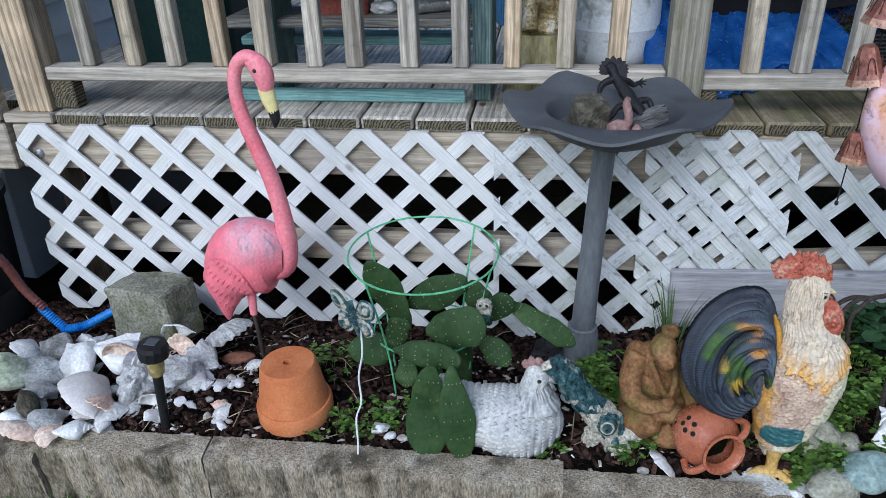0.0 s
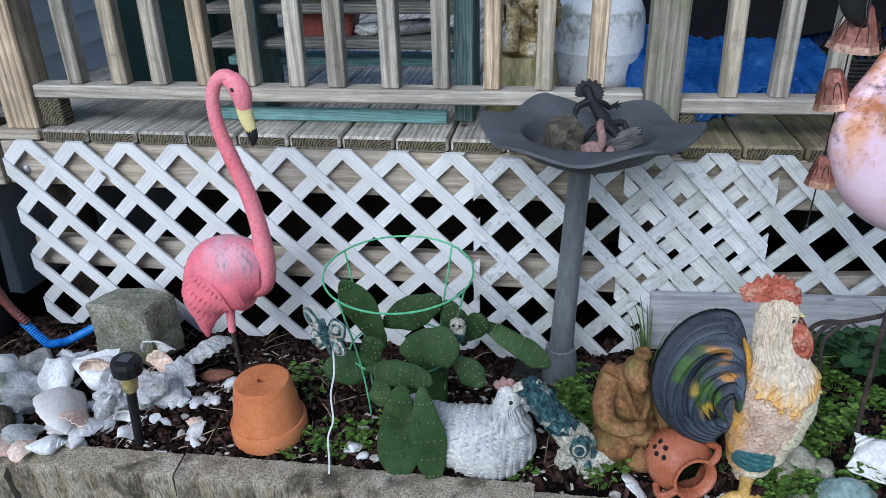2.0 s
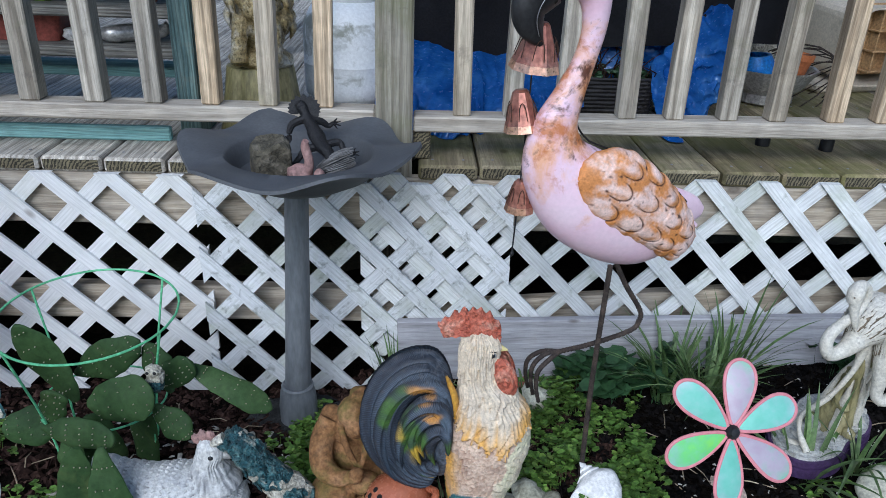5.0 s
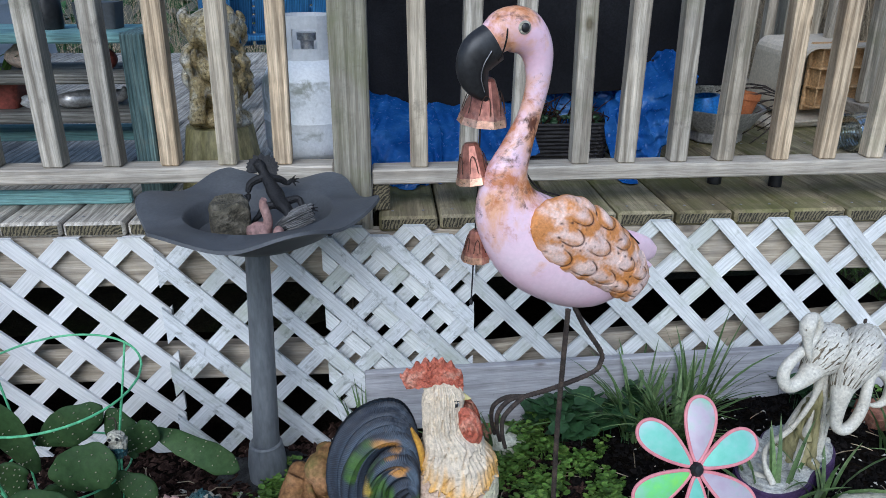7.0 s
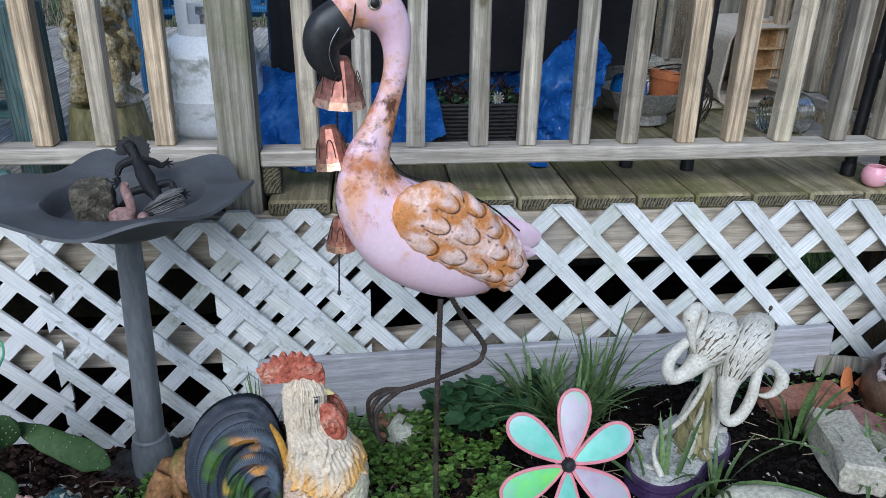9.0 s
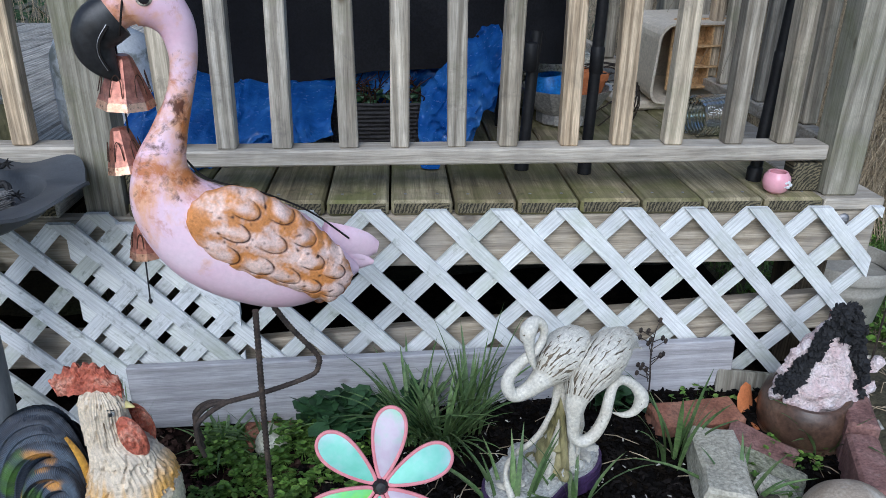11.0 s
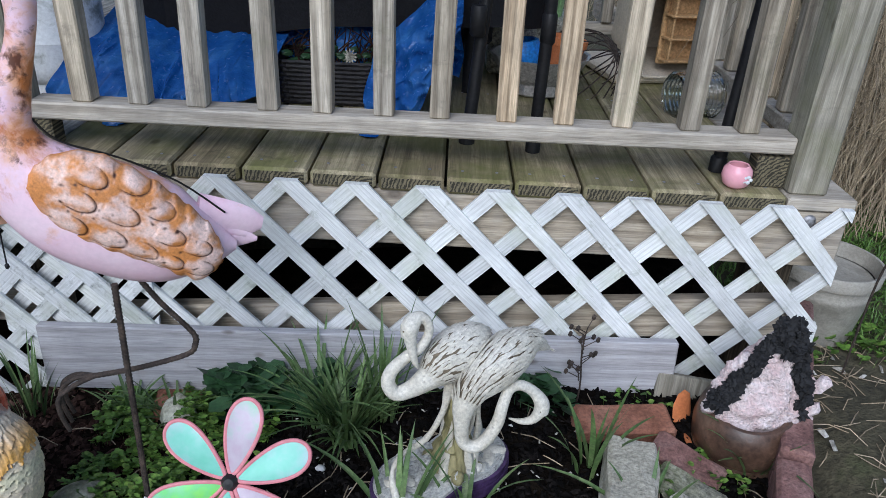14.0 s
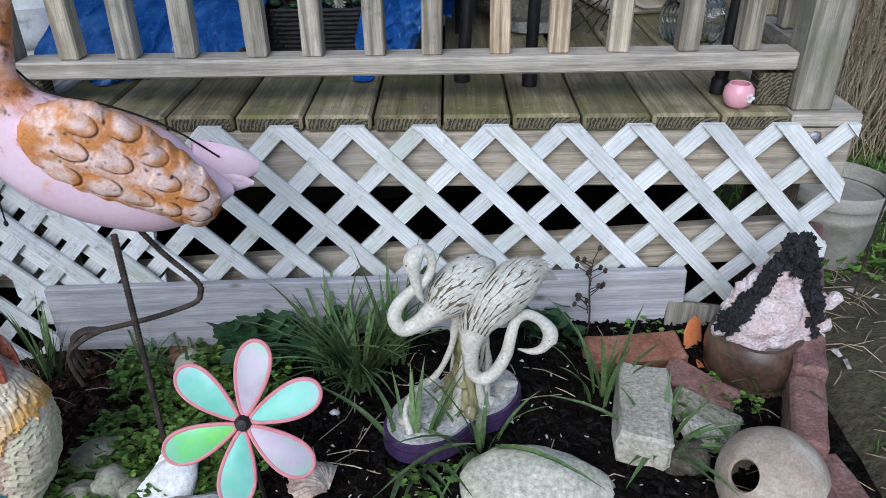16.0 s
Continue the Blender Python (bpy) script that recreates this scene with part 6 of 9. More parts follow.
def twin_flamingos():
    b = bm_new()
    mats = [M["twin"], M["twin_dark"], M["purple"], M["pale_base"], M["stump"]]
    r = random.Random(31)

    def bird(body, rad):
        # dark coat under the scales puts crevice shade between the feathers
        tube(b, body, rad, 22, 1, res=6)
        scales(b, body, rad, 22, 30, 0, lo=0.10, hi=0.99, lift=0.045, thick=0.26, long=3.8, wide=0.86, rng=r, jitter=0.4)
    bird([(-0.042, -0.070, 0.262), (-0.016, -0.062, 0.288), (0.013, -0.034, 0.300), (0.040, -0.004, 0.306), (0.068, 0.035, 0.305)], [(0.016, 0.018), (0.036, 0.034), (0.043, 0.042), (0.036, 0.036), (0.010, 0.012)])
    bird([(0.032, -0.085, 0.215), (0.045, -0.078, 0.252), (0.076, -0.055, 0.280), (0.112, -0.015, 0.291), (0.150, 0.025, 0.292), (0.192, 0.055, 0.262)], [(0.019, 0.020), (0.030, 0.029), (0.040, 0.038), (0.040, 0.038), (0.024, 0.024), (0.003, 0.005)])
    # first bird: neck looped forward, head raised, beak hanging
    tube(b, [(-0.020, -0.066, 0.282), (-0.040, -0.080, 0.270), (-0.064, -0.090, 0.256), (-0.091, -0.095, 0.248), (-0.105, -0.095, 0.270), (-0.099, -0.090, 0.295), (-0.075, -0.085, 0.321), (-0.051, -0.080, 0.340), (-0.038, -0.075, 0.365), (-0.040, -0.075, 0.389), (-0.055, -0.076, 0.399), (-0.069, -0.085, 0.388), (-0.071, -0.090, 0.368)],
         [0.030, 0.022, 0.016, 0.0135, 0.013, 0.012, 0.0105, 0.009, 0.008, 0.0085, 0.012, 0.0165, 0.014], 16, 0, res=5)
    tube(b, [(-0.070, -0.090, 0.375), (-0.066, -0.092, 0.348), (-0.060, -0.095, 0.323), (-0.053, -0.095, 0.306)], [0.013, 0.009, 0.0065, 0.002], 12, 0)
    # second bird: neck bent down and round
    tube(b, [(0.045, -0.078, 0.252), (0.033, -0.090, 0.225), (0.031, -0.095, 0.188), (0.035, -0.095, 0.148), (0.054, -0.095, 0.134), (0.077, -0.090, 0.146), (0.097, -0.080, 0.180), (0.105, -0.070, 0.215), (0.115, -0.060, 0.243), (0.136, -0.050, 0.247), (0.162, -0.045, 0.230), (0.180, -0.045, 0.205), (0.181, -0.045, 0.184)],
         [0.026, 0.022, 0.015, 0.0125, 0.0125, 0.0125, 0.012, 0.011, 0.010, 0.010, 0.0105, 0.0145, 0.0145], 16, 0, res=5)
    tube(b, [(0.181, -0.045, 0.188), (0.168, -0.046, 0.166), (0.146, -0.050, 0.162), (0.121, -0.055, 0.172)], [0.013, 0.009, 0.006, 0.0015], 12, 0)
    for at in ((-0.080, -0.100, 0.384), (0.178, -0.058, 0.194)):
        blob(b, at, (0.002, 0.002, 0.002), sub=1, mi=1)
    # leg, gathered reeds and trunk
    tube(b, [(0.007, -0.060, 0.262), (-0.004, -0.055, 0.180), (-0.032, -0.045, 0.104), (-0.077, -0.045, 0.060), (-0.095, -0.075, 0.038), (-0.084, -0.105, 0.004)], [0.012, 0.0062, 0.0062, 0.006, 0.006, 0.008], 9, 0, res=5, wob=0.002)
    tube(b, [(0.040, -0.045, 0.262), (0.028, -0.032, 0.180), (0.020, -0.012, 0.090), (0.018, -0.004, 0.0)], [0.022, 0.020, 0.024, 0.040], 16, 4, res=6, wob=0.02)
    for k in range(20):
        x0, y0 = r.uniform(0.005, 0.065), r.uniform(-0.065, -0.025)
        x1, y1 = 0.015 + r.uniform(-0.040, 0.050), -0.005 + r.uniform(-0.040, 0.040)
        tube(b, [(x0, y0, 0.250), ((x0 + x1) / 2 + r.uniform(-0.018, 0.018), (y0 + y1) / 2 + r.uniform(-0.01, 0.01), 0.12), (x1, y1, 0.006)], [0.007, 0.006, 0.011], 8, r.choice((0, 0, 4)), res=4, wob=0.008)
    for k in range(9):
        a = r.uniform(0, 6.28)
        blob(b, (0.02 + 0.05 * math.cos(a), -0.01 + 0.045 * math.sin(a), 0.014), (r.uniform(0.010, 0.020), r.uniform(0.008, 0.014), 0.012), (0, 0, r.uniform(0, 90)), 0.3, 20, 2, r.choice((0, 3, 4)))
    for k in range(34):
        a, q = r.uniform(0, 6.28), math.sqrt(r.random())
        c, s_ = math.cos(radians(38)), math.sin(radians(38))
        px, py = 0.135 * q * math.cos(a), 0.068 * q * math.sin(a)
        blob(b, (px * c - py * s_, px * s_ + py * c, 0.0), (r.uniform(0.010, 0.034), r.uniform(0.008, 0.020), r.uniform(0.003, 0.007)), (0, 0, r.uniform(0, 180)), 0.3, 20, 2, r.choice((0, 3, 3)))

    def base(z0, z1, grow, mi):
        ring0, ring1 = [], []
        for k in range(56):
            a = 2 * math.pi * k / 56
            px = (0.156 + grow) * math.cos(a)
            py = (0.086 + grow) * (1 - 0.22 * math.exp(-(math.cos(a) / 0.30) ** 2) + 0.05 * math.cos(a)) * math.copysign(abs(math.sin(a)) ** 0.8, math.sin(a))
            c, s_ = math.cos(radians(38)), math.sin(radians(38))
            q = (px * c - py * s_, px * s_ + py * c)
            ring0.append(b.verts.new((*q, z0)))
            ring1.append(b.verts.new((*q, z1)))
        fs = [b.faces.new((ring0[k], ring0[(k + 1) % 56], ring1[(k + 1) % 56], ring1[k])) for k in range(56)]
        fs += [b.faces.new(ring1), b.faces.new(ring0[::-1])]
        for f in fs:
            f.material_index = mi
    base(-0.055, -0.030, 0.006, 2)
    base(-0.030, -0.026, 0.001, 2)
    base(-0.026, -0.012, 0.004, 2)
    base(-0.012, -0.004, -0.003, 3)
    base(-0.004, 0.001, -0.012, 3)
    return solo("flamingo_pair_statue", b, mats, "ivory resin statue of two flamingos on a purple base", "statue", pose(1.572, 1.440, 0.335) @ Matrix.Diagonal((0.92, 0.92, 0.92, 1)))


flamingo_pink()
flamingo_metal()
bell_chime()
rooster()
hen()
parrot()
monk()
twin_flamingos()

# ---------------------------------------------------------------- things in the bed
def upturned_pot():
    t = thing("flower_pot", "upturned terracotta flower pot with a drain hole", "flower pot", pose(-0.231, 1.326, 0.199, 1.5, -1, 0) @ Matrix.Diagonal((0.95, 0.95, 0.95, 1)))
    b = bm_new()
    lathe(b, [(0.0855, 0.044), (0.0675, 0.150), (0.0635, 0.155), (0.011, 0.155), (0.0095, 0.150), (0.0095, 0.135), (0.055, 0.14), (0.080, 0.03)], 48, 0)
    part("body", b, M["terracotta"], t)
    b = bm_new()
    lathe(b, [(0.082, 0.0), (0.0905, 0.0), (0.0925, 0.006), (0.0925, 0.040), (0.0895, 0.046), (0.084, 0.0465)], 48, 0)
    part("rim", b, M["terracotta"], t, "thick terracotta rim")
    # a dark disc plugs the hole and stands for its shade
    b = bm_new()
    lathe(b, [(0.0105, 0.139), (0.0001, 0.139)], 20, 0)
    part("drain_hole", b, M["gap"], t, "dark disc for the shade in the drain hole")
    return t


def solar_light(x, y, lean, label):
    t = thing("solar_light", label, "garden light", pose(x, y, 0.203, *lean) @ Matrix.Diagonal((1.2, 1.2, 1.30, 1)))
    b = bm_new()
    tube(b, [(0, 0, -0.03), (0, 0, 0.06), (0, 0, 0.118)], [0.0085, 0.009, 0.0095], 12, 0)
    part("stake", b, M["black_plastic"], t)
    b = bm_new()
    lathe(b, [(0.010, 0.110), (0.0145, 0.116), (0.017, 0.150), (0.014, 0.152)], 16, 0)
    part("lens", b, M["amber"], t, "yellowed clear lens")
    b = bm_new()
    lathe(b, [(0.020, 0.148), (0.027, 0.150), (0.028, 0.168), (0.025, 0.176), (0.012, 0.178)], 12, 0, smooth=False)
    part("cap", b, M["black_plastic"], t)
    b = bm_new()
    box(b, (-0.011, -0.011, 0.178), (0.011, 0.011, 0.1795), 0.0005)
    part("solar_cell", b, M["bath"], t)


def stone_block():
    b = bm_new()
    box(b, (-0.104, -0.062, 0), (0.104, 0.062, 0.165), 0.006)
    bmesh.ops.subdivide_edges(b, edges=b.edges, cuts=4, use_grid_fill=True)
    for v in b.verts:
        v.co += Vector((noise.noise(v.co * 22), noise.noise(v.co * 22 + Vector((5, 0, 0))), noise.noise(v.co * 22 + Vector((0, 9, 0))))) * 0.009
    solo("stone_block", b, M["stone"], "rough mossy grey stone block beside the lattice", "stone block", pose(-0.718, 1.618, 0.186, -4, -5, -14))


def scallop(size, mat, label, matrix, depth=0.38, ribs=13, rib=0.022, ragged=0.10):
    """A fan shell with uneven ribs and a worn rim."""
    b = bm_new()
    rows, cols = 9, 44
    o = size * 77.0
    grid = []
    for i in range(rows + 1):
        u = i / rows
        line = []
        for j in range(cols + 1):
            a = radians(-74 + 148 * j / cols)
            rr = size * (0.06 + 0.94 * u) * (1 - 0.10 * abs(math.sin(a)) ** 2) * (1 + ragged * u * u * (noise.noise(Vector((a * 2.2, o, 0))) + 0.5 * noise.noise(Vector((a * 9, o, 2)))))
            wave = rib * size * math.cos(2 * math.pi * ribs * j / cols + 1.2 * noise.noise(Vector((a * 3, o, 4)))) * u
            wave += size * 0.05 * noise.noise(Vector((a * 2, u * 4, o)))
            line.append(b.verts.new((rr * math.sin(a), rr * math.cos(a) - size * 0.5, size * depth * math.sin(math.pi * (0.1 + 0.8 * (1 - u))) * math.cos(a * 0.9) + wave)))
        grid.append(line)
    low = [[b.verts.new(v.co - Vector((0, 0, 0.0022))) for v in line] for line in grid]
    for i in range(rows):
        for j in range(cols):
            b.faces.new((grid[i][j + 1], grid[i][j], grid[i + 1][j], grid[i + 1][j + 1])).smooth = True
            b.faces.new((low[i][j], low[i][j + 1], low[i + 1][j + 1], low[i + 1][j])).smooth = True
    for j in range(cols):
        b.faces.new((grid[rows][j], low[rows][j], low[rows][j + 1], grid[rows][j + 1]))
    for i in range(rows):
        b.faces.new((grid[i][0], low[i][0], low[i + 1][0], grid[i + 1][0]))
        b.faces.new((low[i][cols], grid[i][cols], grid[i + 1][cols], low[i + 1][cols]))
    return solo("shell", b, mat, label, "shell", matrix, group="shell heap")


def whelk(size, mat, label, matrix, knobs=7, spike=0.5, seg=42):
    """A worn conch: stepped spire, knobbed shoulder, body whorl that grows round to a flared lip."""
    b = bm_new()
    ph = size * 91.0
    steps = [(0.0, 0.015), (0.05, 0.07), (0.075, 0.065), (0.12, 0.14), (0.145, 0.13), (0.20, 0.23), (0.225, 0.215), (0.28, 0.33), (0.33, 0.40), (0.38, 0.415), (0.45, 0.40), (0.55, 0.36), (0.65, 0.30), (0.75, 0.22), (0.85, 0.14), (0.93, 0.09), (1.0, 0.045)]

    def whorl(p, a, r):
        u = 0.5 - p.z / size
        v = a / (2 * math.pi)
        f = 0.80 + 0.42 * v ** 1.4 * min(1.0, u / 0.3) + 0.22 * max(0.0, v - 0.86) / 0.14 * min(1.0, u / 0.3)
        f *= 1 + 0.45 * spike * max(0.0, math.cos(a * knobs / 2)) ** 3 * math.exp(-((u - 0.33) / 0.055) ** 2)
        f *= 1 + 0.16 * noise.noise(Vector((p.x, p.y, p.z)) * (3.2 / size) + Vector((ph, 0, 0))) + 0.07 * noise.noise(Vector((p.x, p.y, p.z)) * (11 / size) + Vector((0, ph, 0)))
        return Vector((p.x * f, p.y * f, p.z - size * 0.05 * v))
    lathe(b, [(size * q * 0.9, size * (0.5 - u)) for u, q in steps][::-1], seg, 0, None, whorl)
    for v in b.verts:
        v.co.y *= 0.62
    return solo("shell", b, mat, label, "shell", matrix, group="shell heap")


def lump(name, at, size, rot, mat, label, cat, rough=0.25, freq=14, sub=3, seed=0.0, group=""):
    b = bm_new()
    blob(b, (0, 0, 0), size, (0, 0, 0), rough, freq, sub, 0, True, seed)
    return solo(name, b, mat, label, cat, pose(*at, *rot), group)


def on_bed(x, y, up=0.0):
    return (x, y, bed(x, y) + up)


upturned_pot()
solar_light(-0.520, 1.247, (0, 4.2, 0), "black plastic solar stake light among shells")
solar_light(-0.935, 1.190, (-4, 6, 20), "black plastic solar stake light at the bed edge")
stone_block()
SW, SG, SP, SN = M["shell"], M["shell_grey"], M["shell_peach"], M["shell_green"]
# the heap of shells
whelk(0.135, M["shell_dark"], "dark mottled conch shell at the back of the heap", pose(-0.923, 1.464, 0.234, 85, 20, 250), 7, 0.2)
whelk(0.150, SW, "large white knobbed conch shell", pose(-0.818, 1.394, 0.252, 70, 35, 215), 7, 0.75)
whelk(0.138, SW, "bright white spiked conch shell", pose(-0.718, 1.429, 0.257, 108, -25, 85), 6, 0.6)
scallop(0.053, SP, "small pink-rayed fan shell on the white conch", pose(-0.690, 1.379, 0.302, 62, 10, 185), 0.42, 15, 0.04, 0.05)
scallop(0.065, SW, "smooth white clam half standing open", pose(-0.623, 1.534, 0.257, 60, 18, 170), 0.34, 3, 0.004)
scallop(0.059, SP, "smooth white clam half with a pink inside", pose(-0.598, 1.509, 0.237, 105, -10, 165), 0.3, 3, 0.004)
scallop(0.115, SG, "ribbed grey-white fan shell lying flat", pose(-0.496, 1.574, 0.227, 16, -6, 255), 0.30, 10, 0.03, 0.15)
whelk(0.125, SG, "spiky grey-white conch shell", pose(-0.528, 1.474, 0.232, 88, 15, 240), 6, 0.8)
lump("coral_rock", (-0.903, 1.366, 0.234), (0.060, 0.042, 0.038), (0, 10, 8), SG, "smooth grey-white coral rock", "rock", 0.22, 16, 4, 7.0)
scallop(0.127, M["shell_tan"], "large smooth grey clam shell lying face down", pose(-0.743, 1.292, 0.234, 30, 10, 118), 0.40, 4, 0.006, 0.08)
scallop(0.108, SP, "pink-edged clam shell beneath the grey one", pose(-0.718, 1.286, 0.224, 38, 22, 128), 0.30, 18, 0.02, 0.08)
lump("coral_rock", (-0.568, 1.399, 0.232), (0.066, 0.045, 0.048), (0, 8, 20), SG, "pitted pale coral lump", "rock", 0.42, 20, 4, 2.0)
lump("coral_rock", (-0.643, 1.354, 0.227), (0.045, 0.040, 0.045), (0, 0, 70), SG, "pitted pale coral lump", "rock", 0.42, 20, 4, 5.0)
whelk(0.10, SG, "swirled grey oyster-like shell", pose(-0.648, 1.319, 0.227, 35, 0, 100), 9, 0.15)
whelk(0.090, SW, "torn white conch shell with a dark opening", pose(-0.510, 1.404, 0.217, 112, 20, 20), 5, 0.5)
scallop(0.046, SW, "white clam half standing in the soil", pose(-0.581, 1.304, 0.220, 68, 10, 185), 0.3, 4, 0.004)
whelk(0.115, SG, "barnacled grey shell at the bed edge", pose(-0.802, 1.219, 0.217, 95, 10, 70), 12, 0.1)
whelk(0.092, SW, "small white conch by the edging", pose(-0.714, 1.196, 0.217, 92, 5, 110), 5, 0.25)
scallop(0.084, SP, "peach-coloured fan shell at the bed edge", pose(-0.836, 1.177, 0.212, 12, -14, 185), 0.28, 16, 0.012)
scallop(0.053, SP, "slim pinkish clam shell by the edging", pose(-0.768, 1.179, 0.212, 10, 0, 100), 0.25, 5, 0.004)
scallop(0.053, SW, "white clam half lying in the soil", pose(-0.658, 1.259, 0.215, 18, 8, 60), 0.34, 3, 0.004)
whelk(0.055, SW, "small white shell in the soil", pose(-0.664, 1.223, 0.212, 90, 0, 200), 5, 0.2)
scallop(0.062, M["shell_tan"], "flat tan clam shell on the soil", pose(-0.703, 1.257, 0.212, 10, 4, 200), 0.2, 4, 0.005)
scallop(0.043, SW, "white shell sliver beside the solar light", pose(-0.550, 1.262, 0.212, 25, 30, 60), 0.25, 4, 0.004)
whelk(0.11, SG, "grey conch among the white shells", pose(-0.873, 1.309, 0.227, 80, 10, 40), 7, 0.5)
whelk(0.10, SW, "white conch at the end of the heap", pose(-0.883, 1.219, 0.217, 85, 0, 10), 7, 0.4)
scallop(0.074, SW, "white clam shell behind the heap", pose(-1.013, 1.459, 0.227, 30, 0, 130), 0.3, 5, 0.006)
whelk(0.065, SW, "small white spiral shell standing", pose(-0.886, 1.534, 0.217, 20, 0, 0), 7, 0.4)
whelk(0.075, SW, "small white conch behind the heap", pose(-0.836, 1.509, 0.217, 80, 0, 60), 7, 0.4)
lump("rock", (-0.861, 1.249, 0.224), (0.022, 0.035, 0.045), (15, 0, 20), M["lava"], "dark brown upright stone", "rock", 0.2, 14, 3, 3)
whelk(0.20, SN, "large pale green weathered conch", pose(-0.988, 1.334, 0.257, 35, 25, 30), 6, 0.25)
r = random.Random(77)
for k in range(95):
    x, y = r.uniform(-0.95, -0.38), r.uniform(1.20, 1.58)
    if x > -0.55 and y > 1.5:
        continue
    s = r.uniform(0.018, 0.044)
    if r.random() < 0.5:
        whelk(s * 1.3, r.choice((SW, SW, SG)), "small broken white shell", pose(*on_bed(x, y, s * 0.3), r.uniform(60, 120), r.uniform(-30, 30), r.uniform(0, 360)))
    else:
        scallop(s * 0.9, r.choice((SW, SG, SP)), "small fan shell fragment", pose(*on_bed(x, y, s * 0.2), r.uniform(-20, 40), r.uniform(-30, 30), r.uniform(0, 360)))
lump("brick_chip", on_bed(-0.455, 1.52, 0.012), (0.042, 0.022, 0.014), (0, 0, 15), M["brick"], "worn red brick fragment", "brick", 0.2, 14, 3, 3)
# scattered stones and shell chips
for x, y, s in ((-0.435, 1.43, 0.018), (-0.405, 1.41, 0.022), (-0.36, 1.425, 0.017), (-0.46, 1.35, 0.014), (-0.44, 1.29, 0.015), (-0.42, 1.345, 0.012), (-0.385, 1.285, 0.012), (0.005, 1.265, 0.020), (0.035, 1.262, 0.017),
                (-0.01, 1.34, 0.02), (0.405, 1.42, 0.026), (0.44, 1.45, 0.02), (0.36, 1.46, 0.018), (0.47, 1.40, 0.02), (0.53, 1.205, 0.017), (0.575, 1.20, 0.02), (0.555, 1.225, 0.016), (0.60, 1.19, 0.015), (0.49, 1.19, 0.02), (0.85, 1.19, 0.016), (1.12, 1.40, 0.022), (1.33, 1.5, 0.014)):
    lump("stone", on_bed(x, y, s * 0.25), (s * 0.85, s * 0.65, s * 0.42), (r.uniform(-20, 20), 0, r.uniform(0, 180)), M["pebble"] if r.random() < 0.75 else SW, "pale rounded garden stone", "stone", 0.2, 12, 2, r.uniform(0, 9), "garden stones")
scallop(0.050, SW, "broken white clam shell", pose(*on_bed(0.590, 1.235, 0.012), 35, -10, 120), 0.3, 3, 0.004, 0.2)
whelk(0.05, SW, "white shell with a dark opening", pose(*on_bed(-0.02, 1.27, 0.02), 80, 0, 30))

# small chips, mulch and plants
def scatter(name, n, area, make, mats, label, cat, seed, height=bed):
    rr = random.Random(seed)
    b = bm_new()
    for k in range(n):
        x, y, ok = area(rr)
        if ok:
            make(b, x, y, height(x, y), rr)
    return solo(name, b, mats, label, cat, kind="stuff")


def chip(b, x, y, z, rr, lo=0.004, hi=0.014, flat=0.4):
    s = rr.uniform(lo, hi)
    a = rr.uniform(0, 6.28)
    ux, uy = math.cos(a), math.sin(a)
    h = s * rr.uniform(0.3, 0.8)
    w = s * rr.uniform(0.3, 0.8)
    tilt = rr.uniform(-0.5, 0.5) * s
    q = [b.verts.new((x + ux * s - uy * w * e, y + uy * s + ux * w * e, z + tilt + 0.002)) for e in (-0.6, 0.7)]
    q += [b.verts.new((x - ux * s - uy * w * e, y - uy * s + ux * w * e, z - tilt + 0.002)) for e in (0.8, -0.5)]
    top = b.verts.new((x + rr.uniform(-0.3, 0.3) * s, y + rr.uniform(-0.3, 0.3) * s, z + h + 0.003))
    for i in range(4):
        b.faces.new((q[i], q[(i + 1) % 4], top))


def twig(b, x, y, z, rr):
    a, L = rr.uniform(0, 6.28), rr.uniform(0.02, 0.06)
    dx, dy = math.cos(a) * L, math.sin(a) * L
    tube(b, [(x - dx, y - dy, z + 0.004), (x, y + rr.uniform(-0.01, 0.01), z + rr.uniform(0.006, 0.016)), (x + dx, y + dy, z + 0.005)], [0.0012, 0.0015, 0.001], 4, 0, res=1)


def area_box(x0, x1, y0, y1, keep=None):
    def pick(rr):
        x, y = rr.uniform(x0, x1), rr.uniform(y0, y1)
        return x, y, (keep(x, y) if keep else True)
    return pick


patch = lambda x, y, s, o: noise.noise(Vector((x * s + o, y * s, o)))
scatter("mulch", 8500, area_box(-1.3, 1.15, 1.226, 1.82), lambda b, x, y, z, rr: chip(b, x, y, z, rr, 0.004, 0.017), M["mulch"], "red-brown lava mulch over dark soil", "mulch", 1)
scatter("black_mulch", 5200, area_box(0.95, 2.28, 1.2, 1.75), chip, M["mulch_black"], "black shredded mulch", "mulch", 2)
scatter("perlite", 150, area_box(1.25, 2.0, 1.24, 1.66), lambda b, x, y, z, rr: chip(b, x, y, z + 0.006, rr, 0.002, 0.005), M["pebble"], "white specks in the black mulch", "perlite", 44)
scatter("wood_litter", 260, area_box(-1.2, 2.25, 1.2, 1.8), twig, M["straw"], "dry twigs and stems on the soil", "twigs", 3)
scatter("shell_chips", 620, area_box(-1.0, 0.75, 1.2, 1.7, lambda x, y: patch(x, y, 4, 3) > -0.12), lambda b, x, y, z, rr: chip(b, x, y, z + 0.003, rr, 0.004, 0.011), M["pebble"], "white shell chips and small pebbles", "pebbles", 4)


